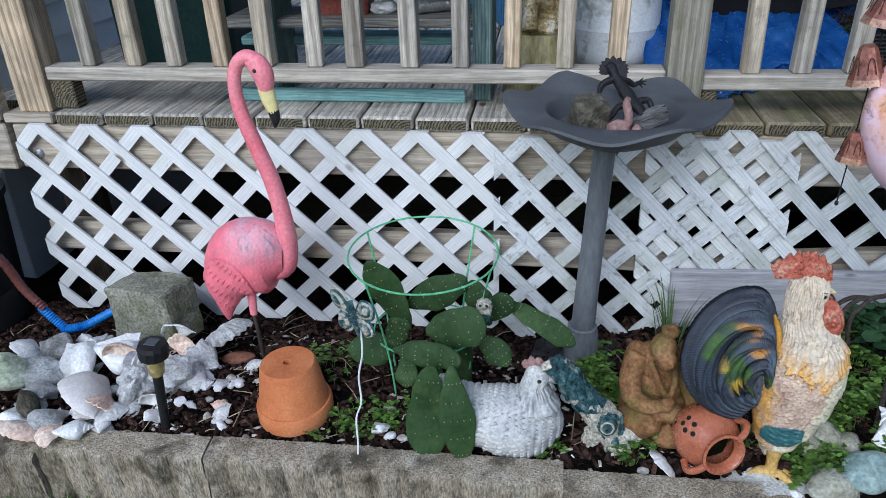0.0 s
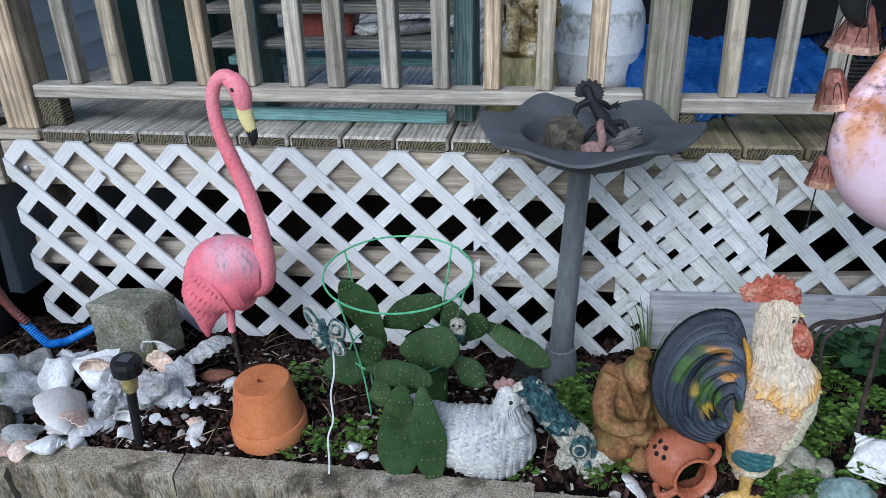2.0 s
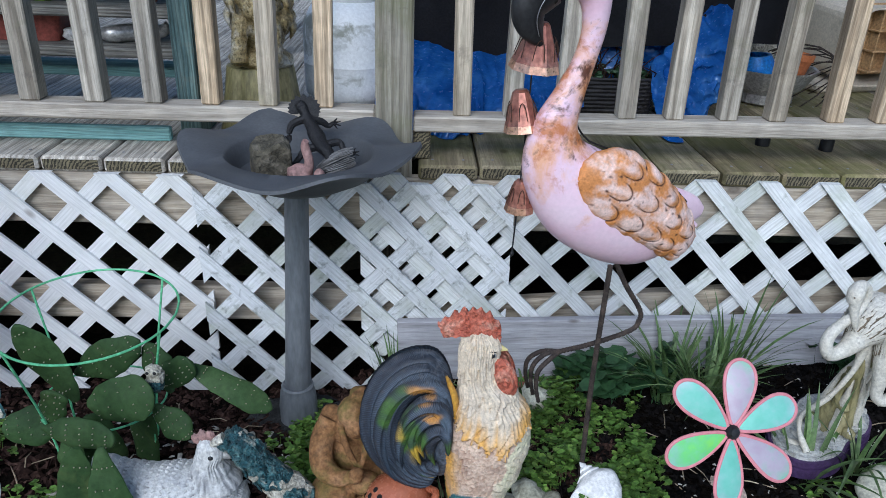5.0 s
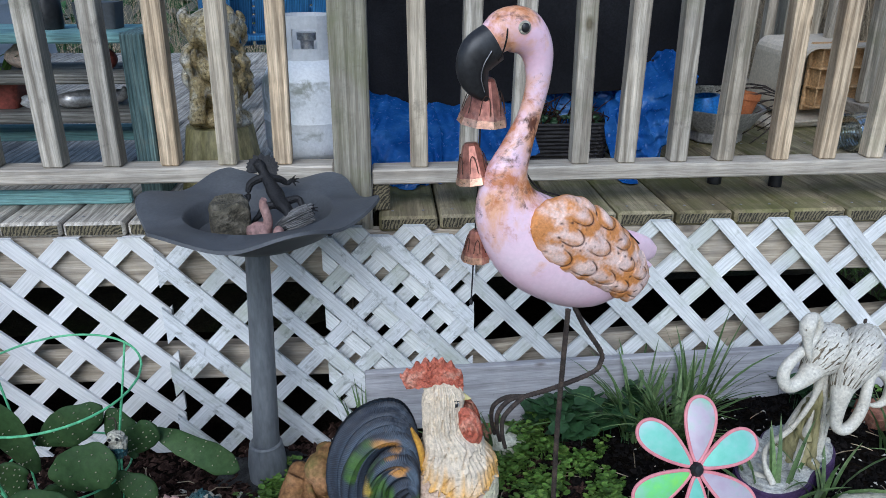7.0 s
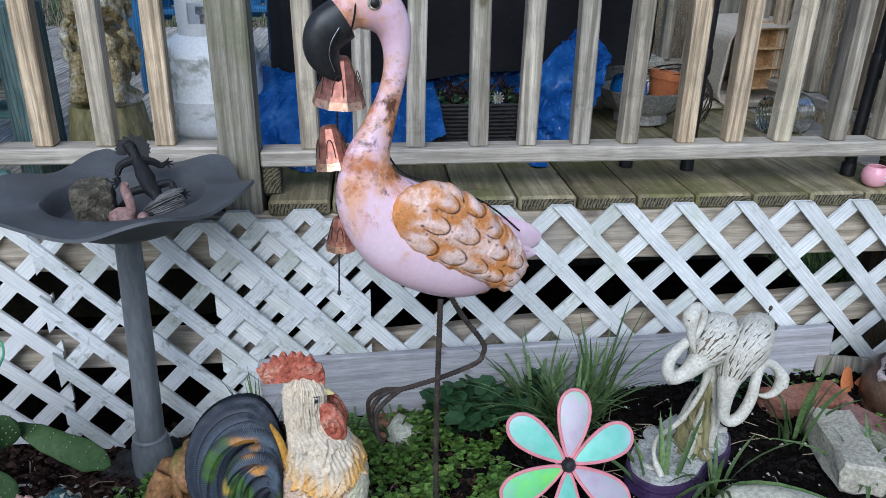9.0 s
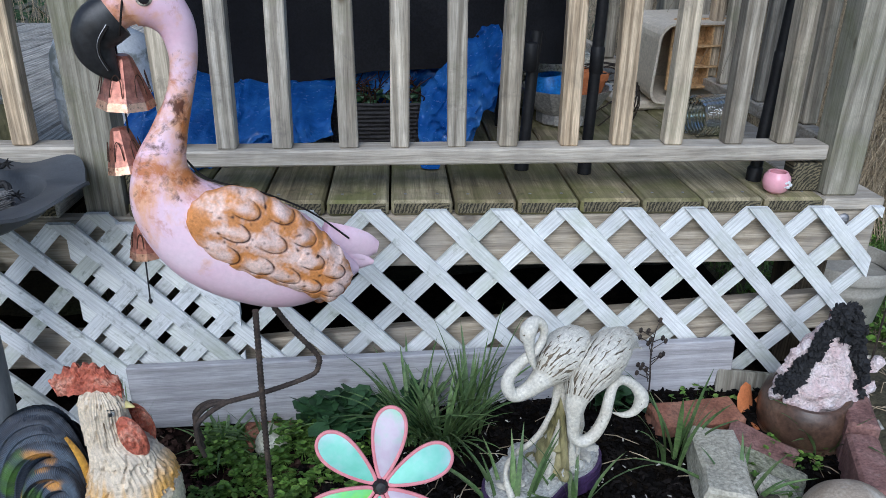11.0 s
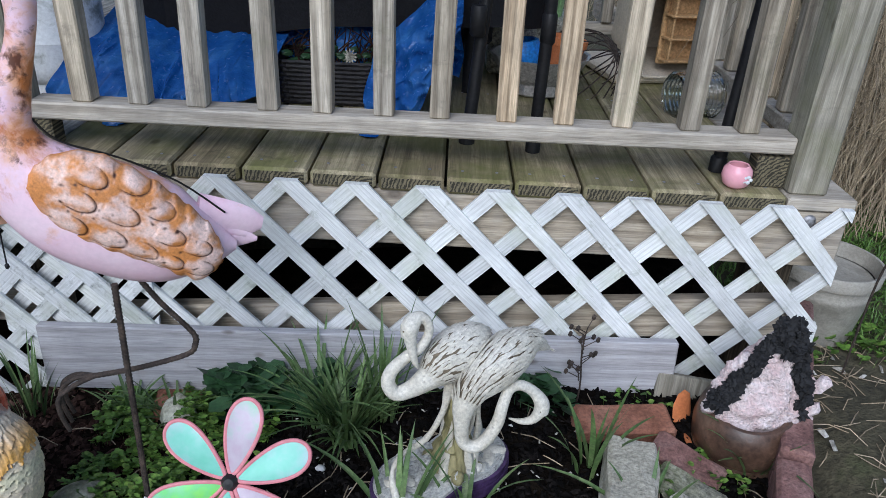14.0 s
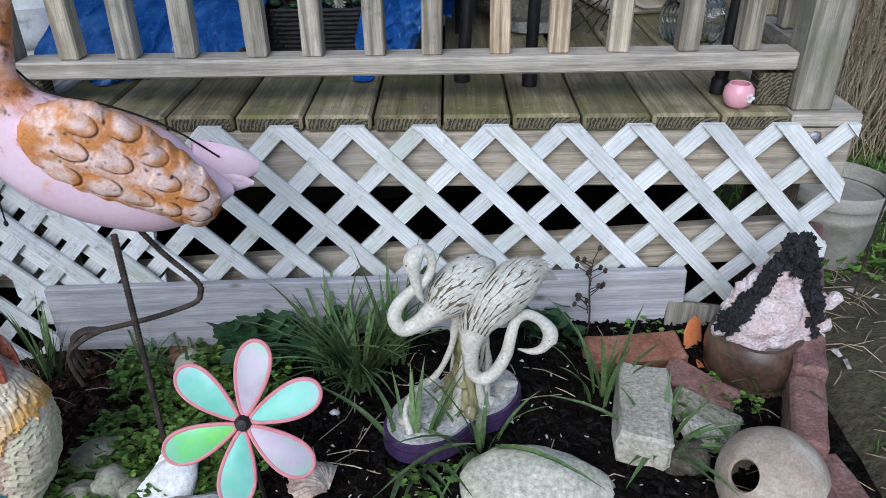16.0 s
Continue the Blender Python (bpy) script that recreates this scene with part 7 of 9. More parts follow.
def sprig(b, x, y, z, rr, size=0.011, tall=0.05):
    """A clover-like sprig: a stem with small rounded leaves."""
    h = rr.uniform(0.25, 1.0) * tall
    px, py = x + rr.uniform(-0.01, 0.01), y + rr.uniform(-0.01, 0.01)
    for k in range(rr.choice((3, 4, 5))):
        a = rr.uniform(0, 6.28)
        s = size * rr.uniform(0.6, 1.25)
        cx, cy, cz = px + math.cos(a) * s * 0.9, py + math.sin(a) * s * 0.9, z + h + rr.uniform(-0.3, 0.3) * s
        tx, ty = rr.uniform(-0.6, 0.6), rr.uniform(-0.7, 0.3)
        ring = []
        for q in range(6):
            t = a + 2 * math.pi * q / 6
            e = s * (1.0 if q % 3 else 1.15)
            ox, oy = math.cos(t) * e, math.sin(t) * e * 0.85
            ring.append(b.verts.new((cx + ox, cy + oy, cz + tx * ox + ty * oy)))
        mid = b.verts.new((cx, cy, cz - s * 0.18))
        for q in range(6):
            b.faces.new((ring[q], ring[(q + 1) % 6], mid)).smooth = True
    v = [b.verts.new((x - 0.0008, y, z - 0.004)), b.verts.new((x + 0.0008, y, z - 0.004)), b.verts.new((px, py, z + h))]
    b.faces.new(v)


def green_zone(x, y):
    n = patch(x, y, 3.5, 8)
    if 0.84 < x < 1.24 and 1.25 < y < 1.72:
        return True
    if 0.85 < x < 1.0 and y < 1.4:
        return n > -0.35
    if 0.44 < x < 0.58 and 1.28 < y < 1.62:
        return n > -0.3
    return False


scatter("ground_cover", 5600, area_box(0.42, 1.22, 1.20, 1.73, lambda x, y: green_zone(x, y) and patch(x, y, 14, 6) > -0.16), lambda b, x, y, z, rr: sprig(b, x, y, z, rr, 0.0066, 0.025 + 0.05 * max(0.0, patch(x, y, 9, 8) + 0.3)), M["leaf"], "low bright green clover ground cover", "ground cover", 5)
for cx, cy, rad, n, seed in ((-0.06, 1.300, 0.06, 90, 6), (-0.20, 1.52, 0.10, 90, 7), (0.34, 1.280, 0.05, 60, 8), (0.02, 1.33, 0.06, 50, 9), (0.53, 1.29, 0.06, 70, 10), (-0.16, 1.285, 0.05, 40, 11), (2.12, 1.50, 0.07, 70, 12), (1.52, 1.30, 0.06, 40, 13), (1.98, 1.40, 0.09, 60, 14), (0.46, 1.50, 0.08, 70, 15), (2.0, 1.66, 0.08, 40, 16)):
    def disc(rr, cx=cx, cy=cy, rad=rad):
        a, q = rr.uniform(0, 6.28), rad * math.sqrt(rr.random())
        return cx + q * math.cos(a), cy + q * math.sin(a), True
    scatter("weed_patch", n * 2 // 3, disc, lambda b, x, y, z, rr: sprig(b, x, y, z, rr, 0.006, 0.028), M["leaf"], "small patch of green weeds in the soil", "weeds", seed)
scatter("broad_leaves", 60, area_box(1.08, 1.34, 1.60, 1.72), lambda b, x, y, z, rr: sprig(b, x, y, z, rr, 0.022, 0.09), M["leaf_dark"], "dark broad leaves along the plank", "leaves", 21)
scatter("broad_leaves", 26, area_box(1.70, 1.84, 1.64, 1.74), lambda b, x, y, z, rr: sprig(b, x, y, z, rr, 0.018, 0.07), M["leaf_dark"], "dark broad leaves along the plank", "leaves", 22)


def blade(b, x, y, z, ang, length, bend, width, mi=0, lift=1.0):
    """One arching leaf blade, folded along its middle."""
    dx, dy = math.cos(ang), math.sin(ang)
    n = 7
    prev = None
    for i in range(n + 1):
        u = i / n
        out = length * (bend * u ** 1.5)
        up = length * lift * (u - 0.55 * bend * u ** 2.2)
        w = width * (1 - u ** 3) * (0.6 + 0.4 * min(1, u * 4))
        c = Vector((x + dx * out, y + dy * out, z + up))
        row = [b.verts.new(c + Vector((-dy, dx, 0)) * w), b.verts.new(c - Vector((0, 0, w * 0.45))), b.verts.new(c - Vector((-dy, dx, 0)) * w)]
        if prev:
            for j in (0, 1):
                f = b.faces.new((prev[j], prev[j + 1], row[j + 1], row[j]))
                f.smooth, f.material_index = True, mi
        prev = row


def grass_clump(x, y, n, length, spread_, mats, label, seed, width=0.0035):
    rr = random.Random(seed)
    b = bm_new()
    z = bed(x, y)
    for k in range(n):
        a = rr.uniform(0, 6.28)
        q = rr.uniform(0, 0.035)
        blade(b, q * math.cos(a), q * math.sin(a), -0.01, a + rr.uniform(-0.4, 0.4), length * rr.uniform(0.5, 1.15), spread_ * rr.uniform(0.3, 1.3), width * rr.uniform(0.8, 1.65))
    return solo("grass_clump", b, mats, label, "plant", Matrix.Translation((x, y, z)), group="strappy grass plants")


grass_clump(1.375, 1.575, 120, 0.24, 0.72, M["grass"], "dense clump of strappy green grass by the plank", 40)
grass_clump(1.31, 1.64, 70, 0.24, 0.7, M["grass"], "clump of strappy green grass by the plank", 41)
grass_clump(1.44, 1.64, 30, 0.34, 0.5, M["grass"], "tall strappy grass blades by the plank", 42)
grass_clump(1.87, 1.50, 16, 0.24, 0.45, M["grass"], "thin clump of green blades beside the bricks", 43, 0.0045)
grass_clump(2.20, 1.52, 16, 0.20, 0.7, M["grass"], "few green blades before the brown pot", 44, 0.005)
grass_clump(1.50, 1.33, 20, 0.24, 0.8, M["grass"], "loose green blades before the ivory statue", 45, 0.0045)
grass_clump(1.62, 1.36, 14, 0.26, 0.9, M["grass"], "loose green blades before the ivory statue", 46, 0.0045)
grass_clump(0.98, 1.66, 30, 0.15, 0.9, M["grass"], "striped grass tuft under the plank", 47, 0.003)
grass_clump(0.88, 1.66, 26, 0.14, 0.9, M["grass"], "striped grass tuft under the plank", 48, 0.003)
grass_clump(0.66, 1.66, 22, 0.22, 0.35, M["grass"], "tall thin grass beside the lattice", 49, 0.0025)
grass_clump(0.78, 1.33, 18, 0.10, 0.8, M["grass"], "small grass tuft under the rooster", 50, 0.003)
grass_clump(1.95, 1.35, 16, 0.16, 0.9, M["grass"], "loose green blades by the bricks", 51, 0.004)


# ---------------------------------------------------------------- prickly pear in a wire support
def pad(parent, foot, tip, w, seed, face=0.0):
    """One flat cactus pad from its foot to its tip, with small spine tufts."""
    foot, tip = Vector(foot), Vector(tip)
    h = (tip - foot).length
    zax = (tip - foot).normalized()
    yax = Vector((math.sin(radians(face)), -math.cos(radians(face)), 0.35))
    xax = yax.cross(zax).normalized()
    yax = zax.cross(xax)
    m = Matrix((xax, yax, zax)).transposed().to_4x4()
    m.translation = foot
    b = bm_new()
    rings = [(0.0, 0.16), (0.06, 0.36), (0.2, 0.68), (0.4, 0.93), (0.6, 1.0), (0.78, 0.90), (0.9, 0.66), (0.97, 0.38), (1.0, 0.06)]
    bow = lambda u: 0.05 * h * math.sin(u * 2.6) * (1 if seed % 2 else -1)
    pts = [(0.03 * h * math.sin(u * 3 + seed), bow(u), u * h) for u, _ in rings]
    tube(b, pts, [(w / 2 * k * (1 + 0.10 * math.sin(seed * 1.7 + 9 * u)), 0.0050 * (0.7 + 0.5 * k)) for u, k in rings], 22, 0, res=3, wob=0.004)
    for i in range(5):
        for j in range(-2, 3):
            u = 0.16 + 0.74 * i / 4
            v = (j + 0.5 * (i % 2)) / 2.6
            half = w / 2 * np.interp(u, [q[0] for q in rings], [q[1] for q in rings])
            if abs(v) > 0.92 or (i * 7 + j * 5 + seed * 3) % 7 < 1:
                continue
            for s in (-1, 1):
                blob(b, (half * v + 0.03 * h * math.sin(u * 3 + seed), bow(u) + s * 0.0080 * math.sqrt(1 - v * v * 0.9), u * h), (0.0014, 0.0022, 0.0014), sub=1, mi=1)
    return part("pad", b, [M["cactus"], M["spine"]], parent, "", m)


cactus = thing("prickly_pear", "dark green prickly pear cactus growing through a wire support", "cactus", Matrix.Translation((0.020, 0.006, 0.0)))
for k, (foot, tip, w, face) in enumerate((
        ((0.092, 1.235, 0.420), (0.077, 1.195, 0.190), 0.092, 0), ((0.137, 1.240, 0.420), (0.150, 1.205, 0.196), 0.076, 12), ((-0.005, 1.31, 0.405), (0.148, 1.25, 0.415), 0.060, 0),
        ((0.062, 1.36, 0.415), (0.196, 1.35, 0.448), 0.098, 0), ((0.015, 1.42, 0.385), (-0.080, 1.41, 0.558), 0.084, -15), ((0.0, 1.46, 0.415), (0.140, 1.45, 0.515), 0.080, 10),
        ((0.165, 1.44, 0.417), (0.246, 1.42, 0.476), 0.064, 0), ((0.235, 1.45, 0.455), (0.388, 1.44, 0.345), 0.060, 50), ((0.177, 1.38, 0.405), (0.242, 1.36, 0.335), 0.060, 0),
        ((-0.010, 1.40, 0.353), (-0.130, 1.39, 0.338), 0.082, 0), ((-0.010, 1.36, 0.375), (0.004, 1.35, 0.455), 0.058, 0), ((0.011, 1.37, 0.355), (0.013, 1.35, 0.270), 0.052, 0),
        ((-0.004, 1.43, 0.355), (0.070, 1.43, 0.440), 0.085, 20), ((0.05, 1.42, 0.17), (0.03, 1.41, 0.36), 0.085, 30), ((0.11, 1.44, 0.17), (0.13, 1.42, 0.38), 0.080, -20), ((0.06, 1.40, 0.28), (0.10, 1.30, 0.40), 0.075, 0), ((0.20, 1.43, 0.40), (0.15, 1.45, 0.50), 0.06, 0))):
    if k not in (12, 15):
        pad(cactus, foot, tip, w * 0.96, 60 + k, face)

cage = thing("plant_support", "green wire plant support ring round the cactus", "plant support", pose(0.062, 1.472, 0.012))
b = bm_new()
ring = [(0.170 * math.cos(a), 0.165 * math.sin(a), 0.548 + 0.012 * math.sin(a)) for a in [2 * math.pi * k / 24 for k in range(25)]]
tube(b, ring, [0.0024] * 25, 8, 0, up=(0, 0, 1), res=2)
part("ring", b, M["cage"], cage)
b = bm_new()
ring = [(0.125 * math.cos(a), 0.115 * math.sin(a), 0.345) for a in [2 * math.pi * k / 24 for k in range(25)]]
tube(b, ring, [0.0022] * 25, 8, 0, up=(0, 0, 1), res=2)
part("ring", b, M["cage"], cage)
for a in (52, 150, 232, 338):
    c, s = math.cos(radians(a)), math.sin(radians(a))
    b = bm_new()
    tube(b, [(0.170 * c, 0.165 * s, 0.548 + 0.012 * s), (0.125 * c, 0.115 * s, 0.345), (0.105 * c, 0.09 * s, 0.15)], [0.0024] * 3, 8, 0, up=(0.3, 0.2, 1))
    part("leg", b, M["cage"], cage)


def owl_charm():
    t = thing("owl_charm", "small bone and turquoise glazed owl hung on the wire ring", "ornament", pose(0.207, 1.388, 0.440) @ Matrix.Diagonal((0.78, 0.78, 0.85, 1)))
    b = bm_new()
    blob(b, (0, 0, 0.036), (0.022, 0.017, 0.028), (0, 0, 0), 0.25, 24, 3, 0)
    blob(b, (0, 0, 0.012), (0.018, 0.015, 0.018), (0, 0, 0), 0.3, 24, 3, 1)
    blob(b, (0, -0.006, 0.055), (0.020, 0.015, 0.016), (0, 0, 0), 0.2, 24, 3, 0)
    for k in range(14):
        flake(b, (-0.014 + 0.0047 * (k % 7), -0.016, 0.044 - 0.012 * (k // 7)), (0, 0, -1), (0, -1, 0.1), 0.014, 0.007, k // 7, 0.1, 0.2)
    part("body", b, [M["bone"], M["turq"]], t)
    for s in (-1, 1):
        b = bm_new()
        lathe(b, [(0.0068, 0), (0.0068, 0.002), (0.0045, 0.0035), (0.0001, 0.0035)], 14, 0, pose(s * 0.009, -0.019, 0.058, 90))
        lathe(b, [(0.0044, 0.0030), (0.0036, 0.0052), (0.0001, 0.0060)], 10, 1, pose(s * 0.009, -0.019, 0.058, 90))
        part("eye", b, [M["bone"], M["black_gloss"]], t)
    b = bm_new()
    tube(b, [(0.0, 0, 0.068), (0.004, 0.0, 0.088), (0.0, 0, 0.100), (-0.012, 0, 0.098)], [0.002] * 4, 6)
    part("hook", b, M["rust_rod"], t)


owl_charm()


def butterfly_stake():
    t = thing("butterfly_stake", "enamelled butterfly on a white curled wire stake", "garden stake", pose(-0.062, 1.295, 0.024, 0, 0, -32) @ Matrix.Diagonal((0.98, 0.98, 0.99, 1)))
    b = bm_new()
    tube(b, [(0.020, 0, 0.455), (0.030, -0.01, 0.40), (0.022, -0.02, 0.34), (0.040, -0.035, 0.29), (0.035, -0.05, 0.25), (0.055, -0.07, 0.20), (0.062, -0.085, 0.15)], [0.0022] * 7, 6)
    part("stake", b, M["white_plastic"], t)
    for ang, L, w, mi in ((150, 0.085, 0.026, 1), (38, 0.072, 0.024, 0), (215, 0.066, 0.024, 1), (-28, 0.060, 0.024, 0), (188, 0.05, 0.018, 0)):
        b = bm_new()
        for q, (f, y) in enumerate(((1.0, 0.0), (0.80, -0.003), (0.58, -0.006), (0.34, -0.009))):
            o = L * (1 - f) * 0.75
            tube(b, [(o, y, 0), (o + L * f * 0.35, y - 0.001, 0), (o + L * f * 0.75, y - 0.002, 0), (o + L * f, y, 0)], [(w * f * 0.3, 0.002), (w * f * 0.85, 0.0028), (w * f, 0.0028), (w * f * 0.25, 0.0015)], 14, q % 2 if mi else (q + 1) % 2, res=4)
        part("wing", b, [M["bone"], M["turq"]], t, "banded enamel wing", pose(0.012, -0.002, 0.482, 0, -ang, 0))
    b = bm_new()
    tube(b, [(0.004, -0.008, 0.520), (0.012, -0.010, 0.485), (0.022, -0.008, 0.440)], [0.006, 0.008, 0.003], 10)
    for k in range(6):
        tube(b, [(-0.004, -0.01, 0.475 + 0.006 * k), (0.012, -0.020, 0.478 + 0.006 * k), (0.028, -0.010, 0.474 + 0.006 * k)], [0.0012] * 3, 5)
    part("body", b, M["turq"], t)


butterfly_stake()


# ---------------------------------------------------------------- bird bath
bath = thing("bird_bath", "dark grey resin bird bath with a wavy leaf-shaped bowl", "bird bath", pose(0.458, 1.612, 0.006))


def wavy(p, a, r):
    k = max(0.0, (r - 0.155) / 0.08)
    w = math.cos(6 * a + 0.6) * 0.013 * k + math.cos(2 * a + 1.2) * 0.006 * k
    f = 1 + 0.05 * k * math.cos(6 * a + 0.6)
    return Vector((p.x * f, p.y * f, p.z + w))


b = bm_new()
lathe(b, [(0.0001, 0.800), (0.10, 0.800), (0.130, 0.806), (0.142, 0.826), (0.148, 0.846), (0.154, 0.851), (0.19, 0.854), (0.215, 0.858), (0.236, 0.862), (0.238, 0.856), (0.215, 0.848), (0.18, 0.836), (0.15, 0.810), (0.10, 0.786), (0.052, 0.782), (0.050, 0.772), (0.044, 0.765), (0.0001, 0.765)], 72, 0, None, wavy)
part("bowl", b, M["bath"], bath, "", Matrix.Translation((0.012, 0, 0)) @ Matrix.Diagonal((0.97, 0.97, 1, 1)))
b = bm_new()
tube(b, [(-0.022, 0.0, 0.245), (-0.014, 0.006, 0.45), (0.0, 0.0, 0.772)], [0.0305, 0.0275, 0.0245], 28, 0, up=(0, 1, 0))
part("column", b, M["bath_pole"], bath)
b = bm_new()
lathe(b, [(0.042, 0.165), (0.044, 0.235), (0.040, 0.272), (0.037, 0.278), (0.037, 0.288), (0.033, 0.292), (0.028, 0.291)], 28, 0, Matrix.Translation((-0.022, 0, 0)))
part("collar", b, M["bath_pole"], bath)
b = bm_new()
lathe(b, [(0.150, 0.140), (0.150, 0.160), (0.142, 0.172), (0.128, 0.168), (0.118, 0.178), (0.098, 0.174), (0.085, 0.186), (0.05, 0.196), (0.0001, 0.20)], 60, 0, Matrix.Translation((-0.02, -0.01, 0)), lambda p, a, r: Vector((p.x * (1 + 0.07 * math.cos(8 * a)), p.y * (1 + 0.07 * math.cos(8 * a)), p.z + 0.006 * math.cos(16 * a) * (r > 0.1))))
part("foot", b, M["bath_foot"], bath, "soil-covered scalloped foot")

brick(0.075, 0.065, 0.078, M["lava"], "rough dark brown rock in the bird bath", pose(0.420, 1.590, 0.806, 6, -6, 20), rough=0.011, name="rock")


def lizard():
    b = bm_new()
    spine = [(-0.012, 0.085, 0.962), (-0.004, 0.088, 0.950), (0.010, 0.076, 0.928), (0.030, 0.048, 0.902), (0.050, 0.014, 0.880), (0.072, -0.020, 0.858), (0.076, -0.045, 0.838), (0.058, -0.062, 0.825)]
    tube(b, spine, [(0.006, 0.007), (0.016, 0.014), (0.015, 0.013), (0.020, 0.016), (0.021, 0.016), (0.014, 0.012), (0.008, 0.008), (0.002, 0.002)], 14, 0, up=(0, 0.5, 1), wob=0.004)
    for pts in ([(0.014, 0.072, 0.924), (0.044, 0.085, 0.914), (0.060, 0.09, 0.902), (0.072, 0.09, 0.910)], [(0.006, 0.072, 0.924), (-0.022, 0.062, 0.912), (-0.030, 0.055, 0.890), (-0.028, 0.05, 0.872)],
                [(0.052, 0.014, 0.872), (0.090, 0.03, 0.878), (0.104, 0.020, 0.860), (0.122, 0.010, 0.858)], [(0.048, 0.010, 0.872), (0.015, 0.0, 0.866), (0.002, -0.015, 0.848), (-0.012, -0.02, 0.835)]):
        tube(b, pts, [0.011, 0.009, 0.007, 0.005], 8, 0, up=(0, 0.3, 1))
        e = pts[-1]
        for a in (-60, -20, 20, 60):
            tube(b, [e, (e[0] + 0.020 * math.cos(radians(a)) * (1 if e[0] > 0 else -1), e[1] - 0.006, e[2] + 0.016 * math.sin(radians(a)))], [0.0036, 0.0012], 5, 0, up=(0, 0.3, 1), res=1)
    # frilled neck
    for k in range(13):
        a = radians(-60 + 260 * k / 12)
        flake(b, (0.004, 0.086, 0.944), (math.cos(a), 0.1, math.sin(a) * 0.7), (0.1, -1, 0.4), 0.040, 0.018, 0, 0.1, 0.1)
    solo("lizard_figure", b, M["lizard"], "black resin frilled lizard climbing over the bird bath", "lizard figure", pose(0.466, 1.618, 0.820) @ Matrix.Diagonal((0.85, 0.85, 0.80, 1)) @ Matrix.Translation((0, 0, -0.82)))


lizard()
b = bm_new()
blob(b, (0, 0, 0.012), (0.022, 0.018, 0.016), (0, 0, 0), 0.2, 18, 3)
tube(b, [(0.008, 0, 0.01), (0.016, -0.004, 0.03), (0.010, -0.002, 0.052), (0.012, -0.004, 0.062)], [0.010, 0.008, 0.0075, 0.005], 10)
blob(b, (0.032, -0.004, 0.010), (0.010, 0.010, 0.012), sub=2)
solo("worm_figure", b, M["flesh_clay"], "small pinkish clay worm figure in the bird bath", "figure", pose(0.478, 1.550, 0.814) @ Matrix.Diagonal((1.15, 1.15, 1.35, 1)))
b = bm_new()
tube(b, [(-0.03, 0, 0.010), (0.0, 0.004, 0.022), (0.035, 0.006, 0.030), (0.062, 0.004, 0.040)], [0.008, 0.018, 0.021, 0.016], 14, 0, wob=0.006)
rr = random.Random(6)
for k in range(95):
    y0, z0 = rr.uniform(-0.022, 0.022), rr.uniform(0.0, 0.05)
    tube(b, [(-0.035, y0 * 0.4, z0 * 0.4), (0.01, y0 - 0.004, z0), (0.065 + rr.uniform(-0.01, 0.01), y0 * 0.9, z0 + 0.012)], [0.001, 0.0022, 0.0012], 4, 0, res=2)
solo("driftwood", b, M["driftwood"], "grey hollow driftwood piece in the bird bath", "driftwood", pose(0.530, 1.588, 0.822, 0, -8, 8) @ Matrix.Diagonal((0.72, 0.9, 0.66, 1)))


# ---------------------------------------------------------------- clay jar on its side
def clay_jar():
    ax = Vector((0.32, -0.90, 0.12)).normalized()
    m = Matrix.Translation((0.678, 1.258, 0.270)) @ ax.to_track_quat("Z", "Y").to_matrix().to_4x4() @ Matrix.Scale(0.92, 4)
    t = thing("clay_jar", "glazed orange clay jar with vent holes lying on its side", "jar", m)
    b = bm_new()
    lathe(b, [(0.0001, -0.074), (0.03, -0.071), (0.056, -0.050), (0.072, -0.015), (0.073, 0.010), (0.063, 0.038), (0.046, 0.055), (0.043, 0.064), (0.049, 0.070), (0.050, 0.076), (0.044, 0.077), (0.0385, 0.070), (0.036, 0.055), (0.055, 0.035), (0.064, 0.0), (0.05, -0.045), (0.0001, -0.066)], 44, 0)
    part("body", b, M["glaze_clay"], t)
    b = bm_new()
    blob(b, (0, 0, -0.012), (0.060, 0.060, 0.045), (0, 0, 0), 0.25, 20, 3, 0)
    part("soil", b, M["jar_soil"], t, "dark mossy soil inside")
    turn = m.to_3x3().inverted()
    for d in ((-0.50, -0.42, 0.76), (-0.74, -0.42, 0.52), (-0.55, -0.62, 0.56), (-0.78, -0.20, 0.60), (-0.62, -0.15, 0.77)):
        n_ = (turn.normalized() @ Vector(d)).normalized()
        # vents are not cut: dark discs on the wall imitate shaded holes
        b = bm_new()
        lathe(b, [(0.0058, 0.0), (0.0058, 0.0016), (0.0001, 0.0017)], 12, 0, Matrix.Translation(n_ * 0.0722) @ n_.to_track_quat("Z", "Y").to_matrix().to_4x4())
        part("vent_hole", b, M["gap"], t, "dark disc for the shade in a vent hole")
    for a in (35, 215):
        c, s = math.cos(radians(a)), math.sin(radians(a))
        b = bm_new()
        tube(b, [(0.047 * c, 0.047 * s, 0.066), (0.066 * c, 0.066 * s, 0.062), (0.082 * c, 0.082 * s, 0.045), (0.074 * c, 0.074 * s, 0.018)], [0.008] * 4, 8, 0, up=(-s, c, 0))
        part("handle", b, M["glaze_clay"], t)


clay_jar()


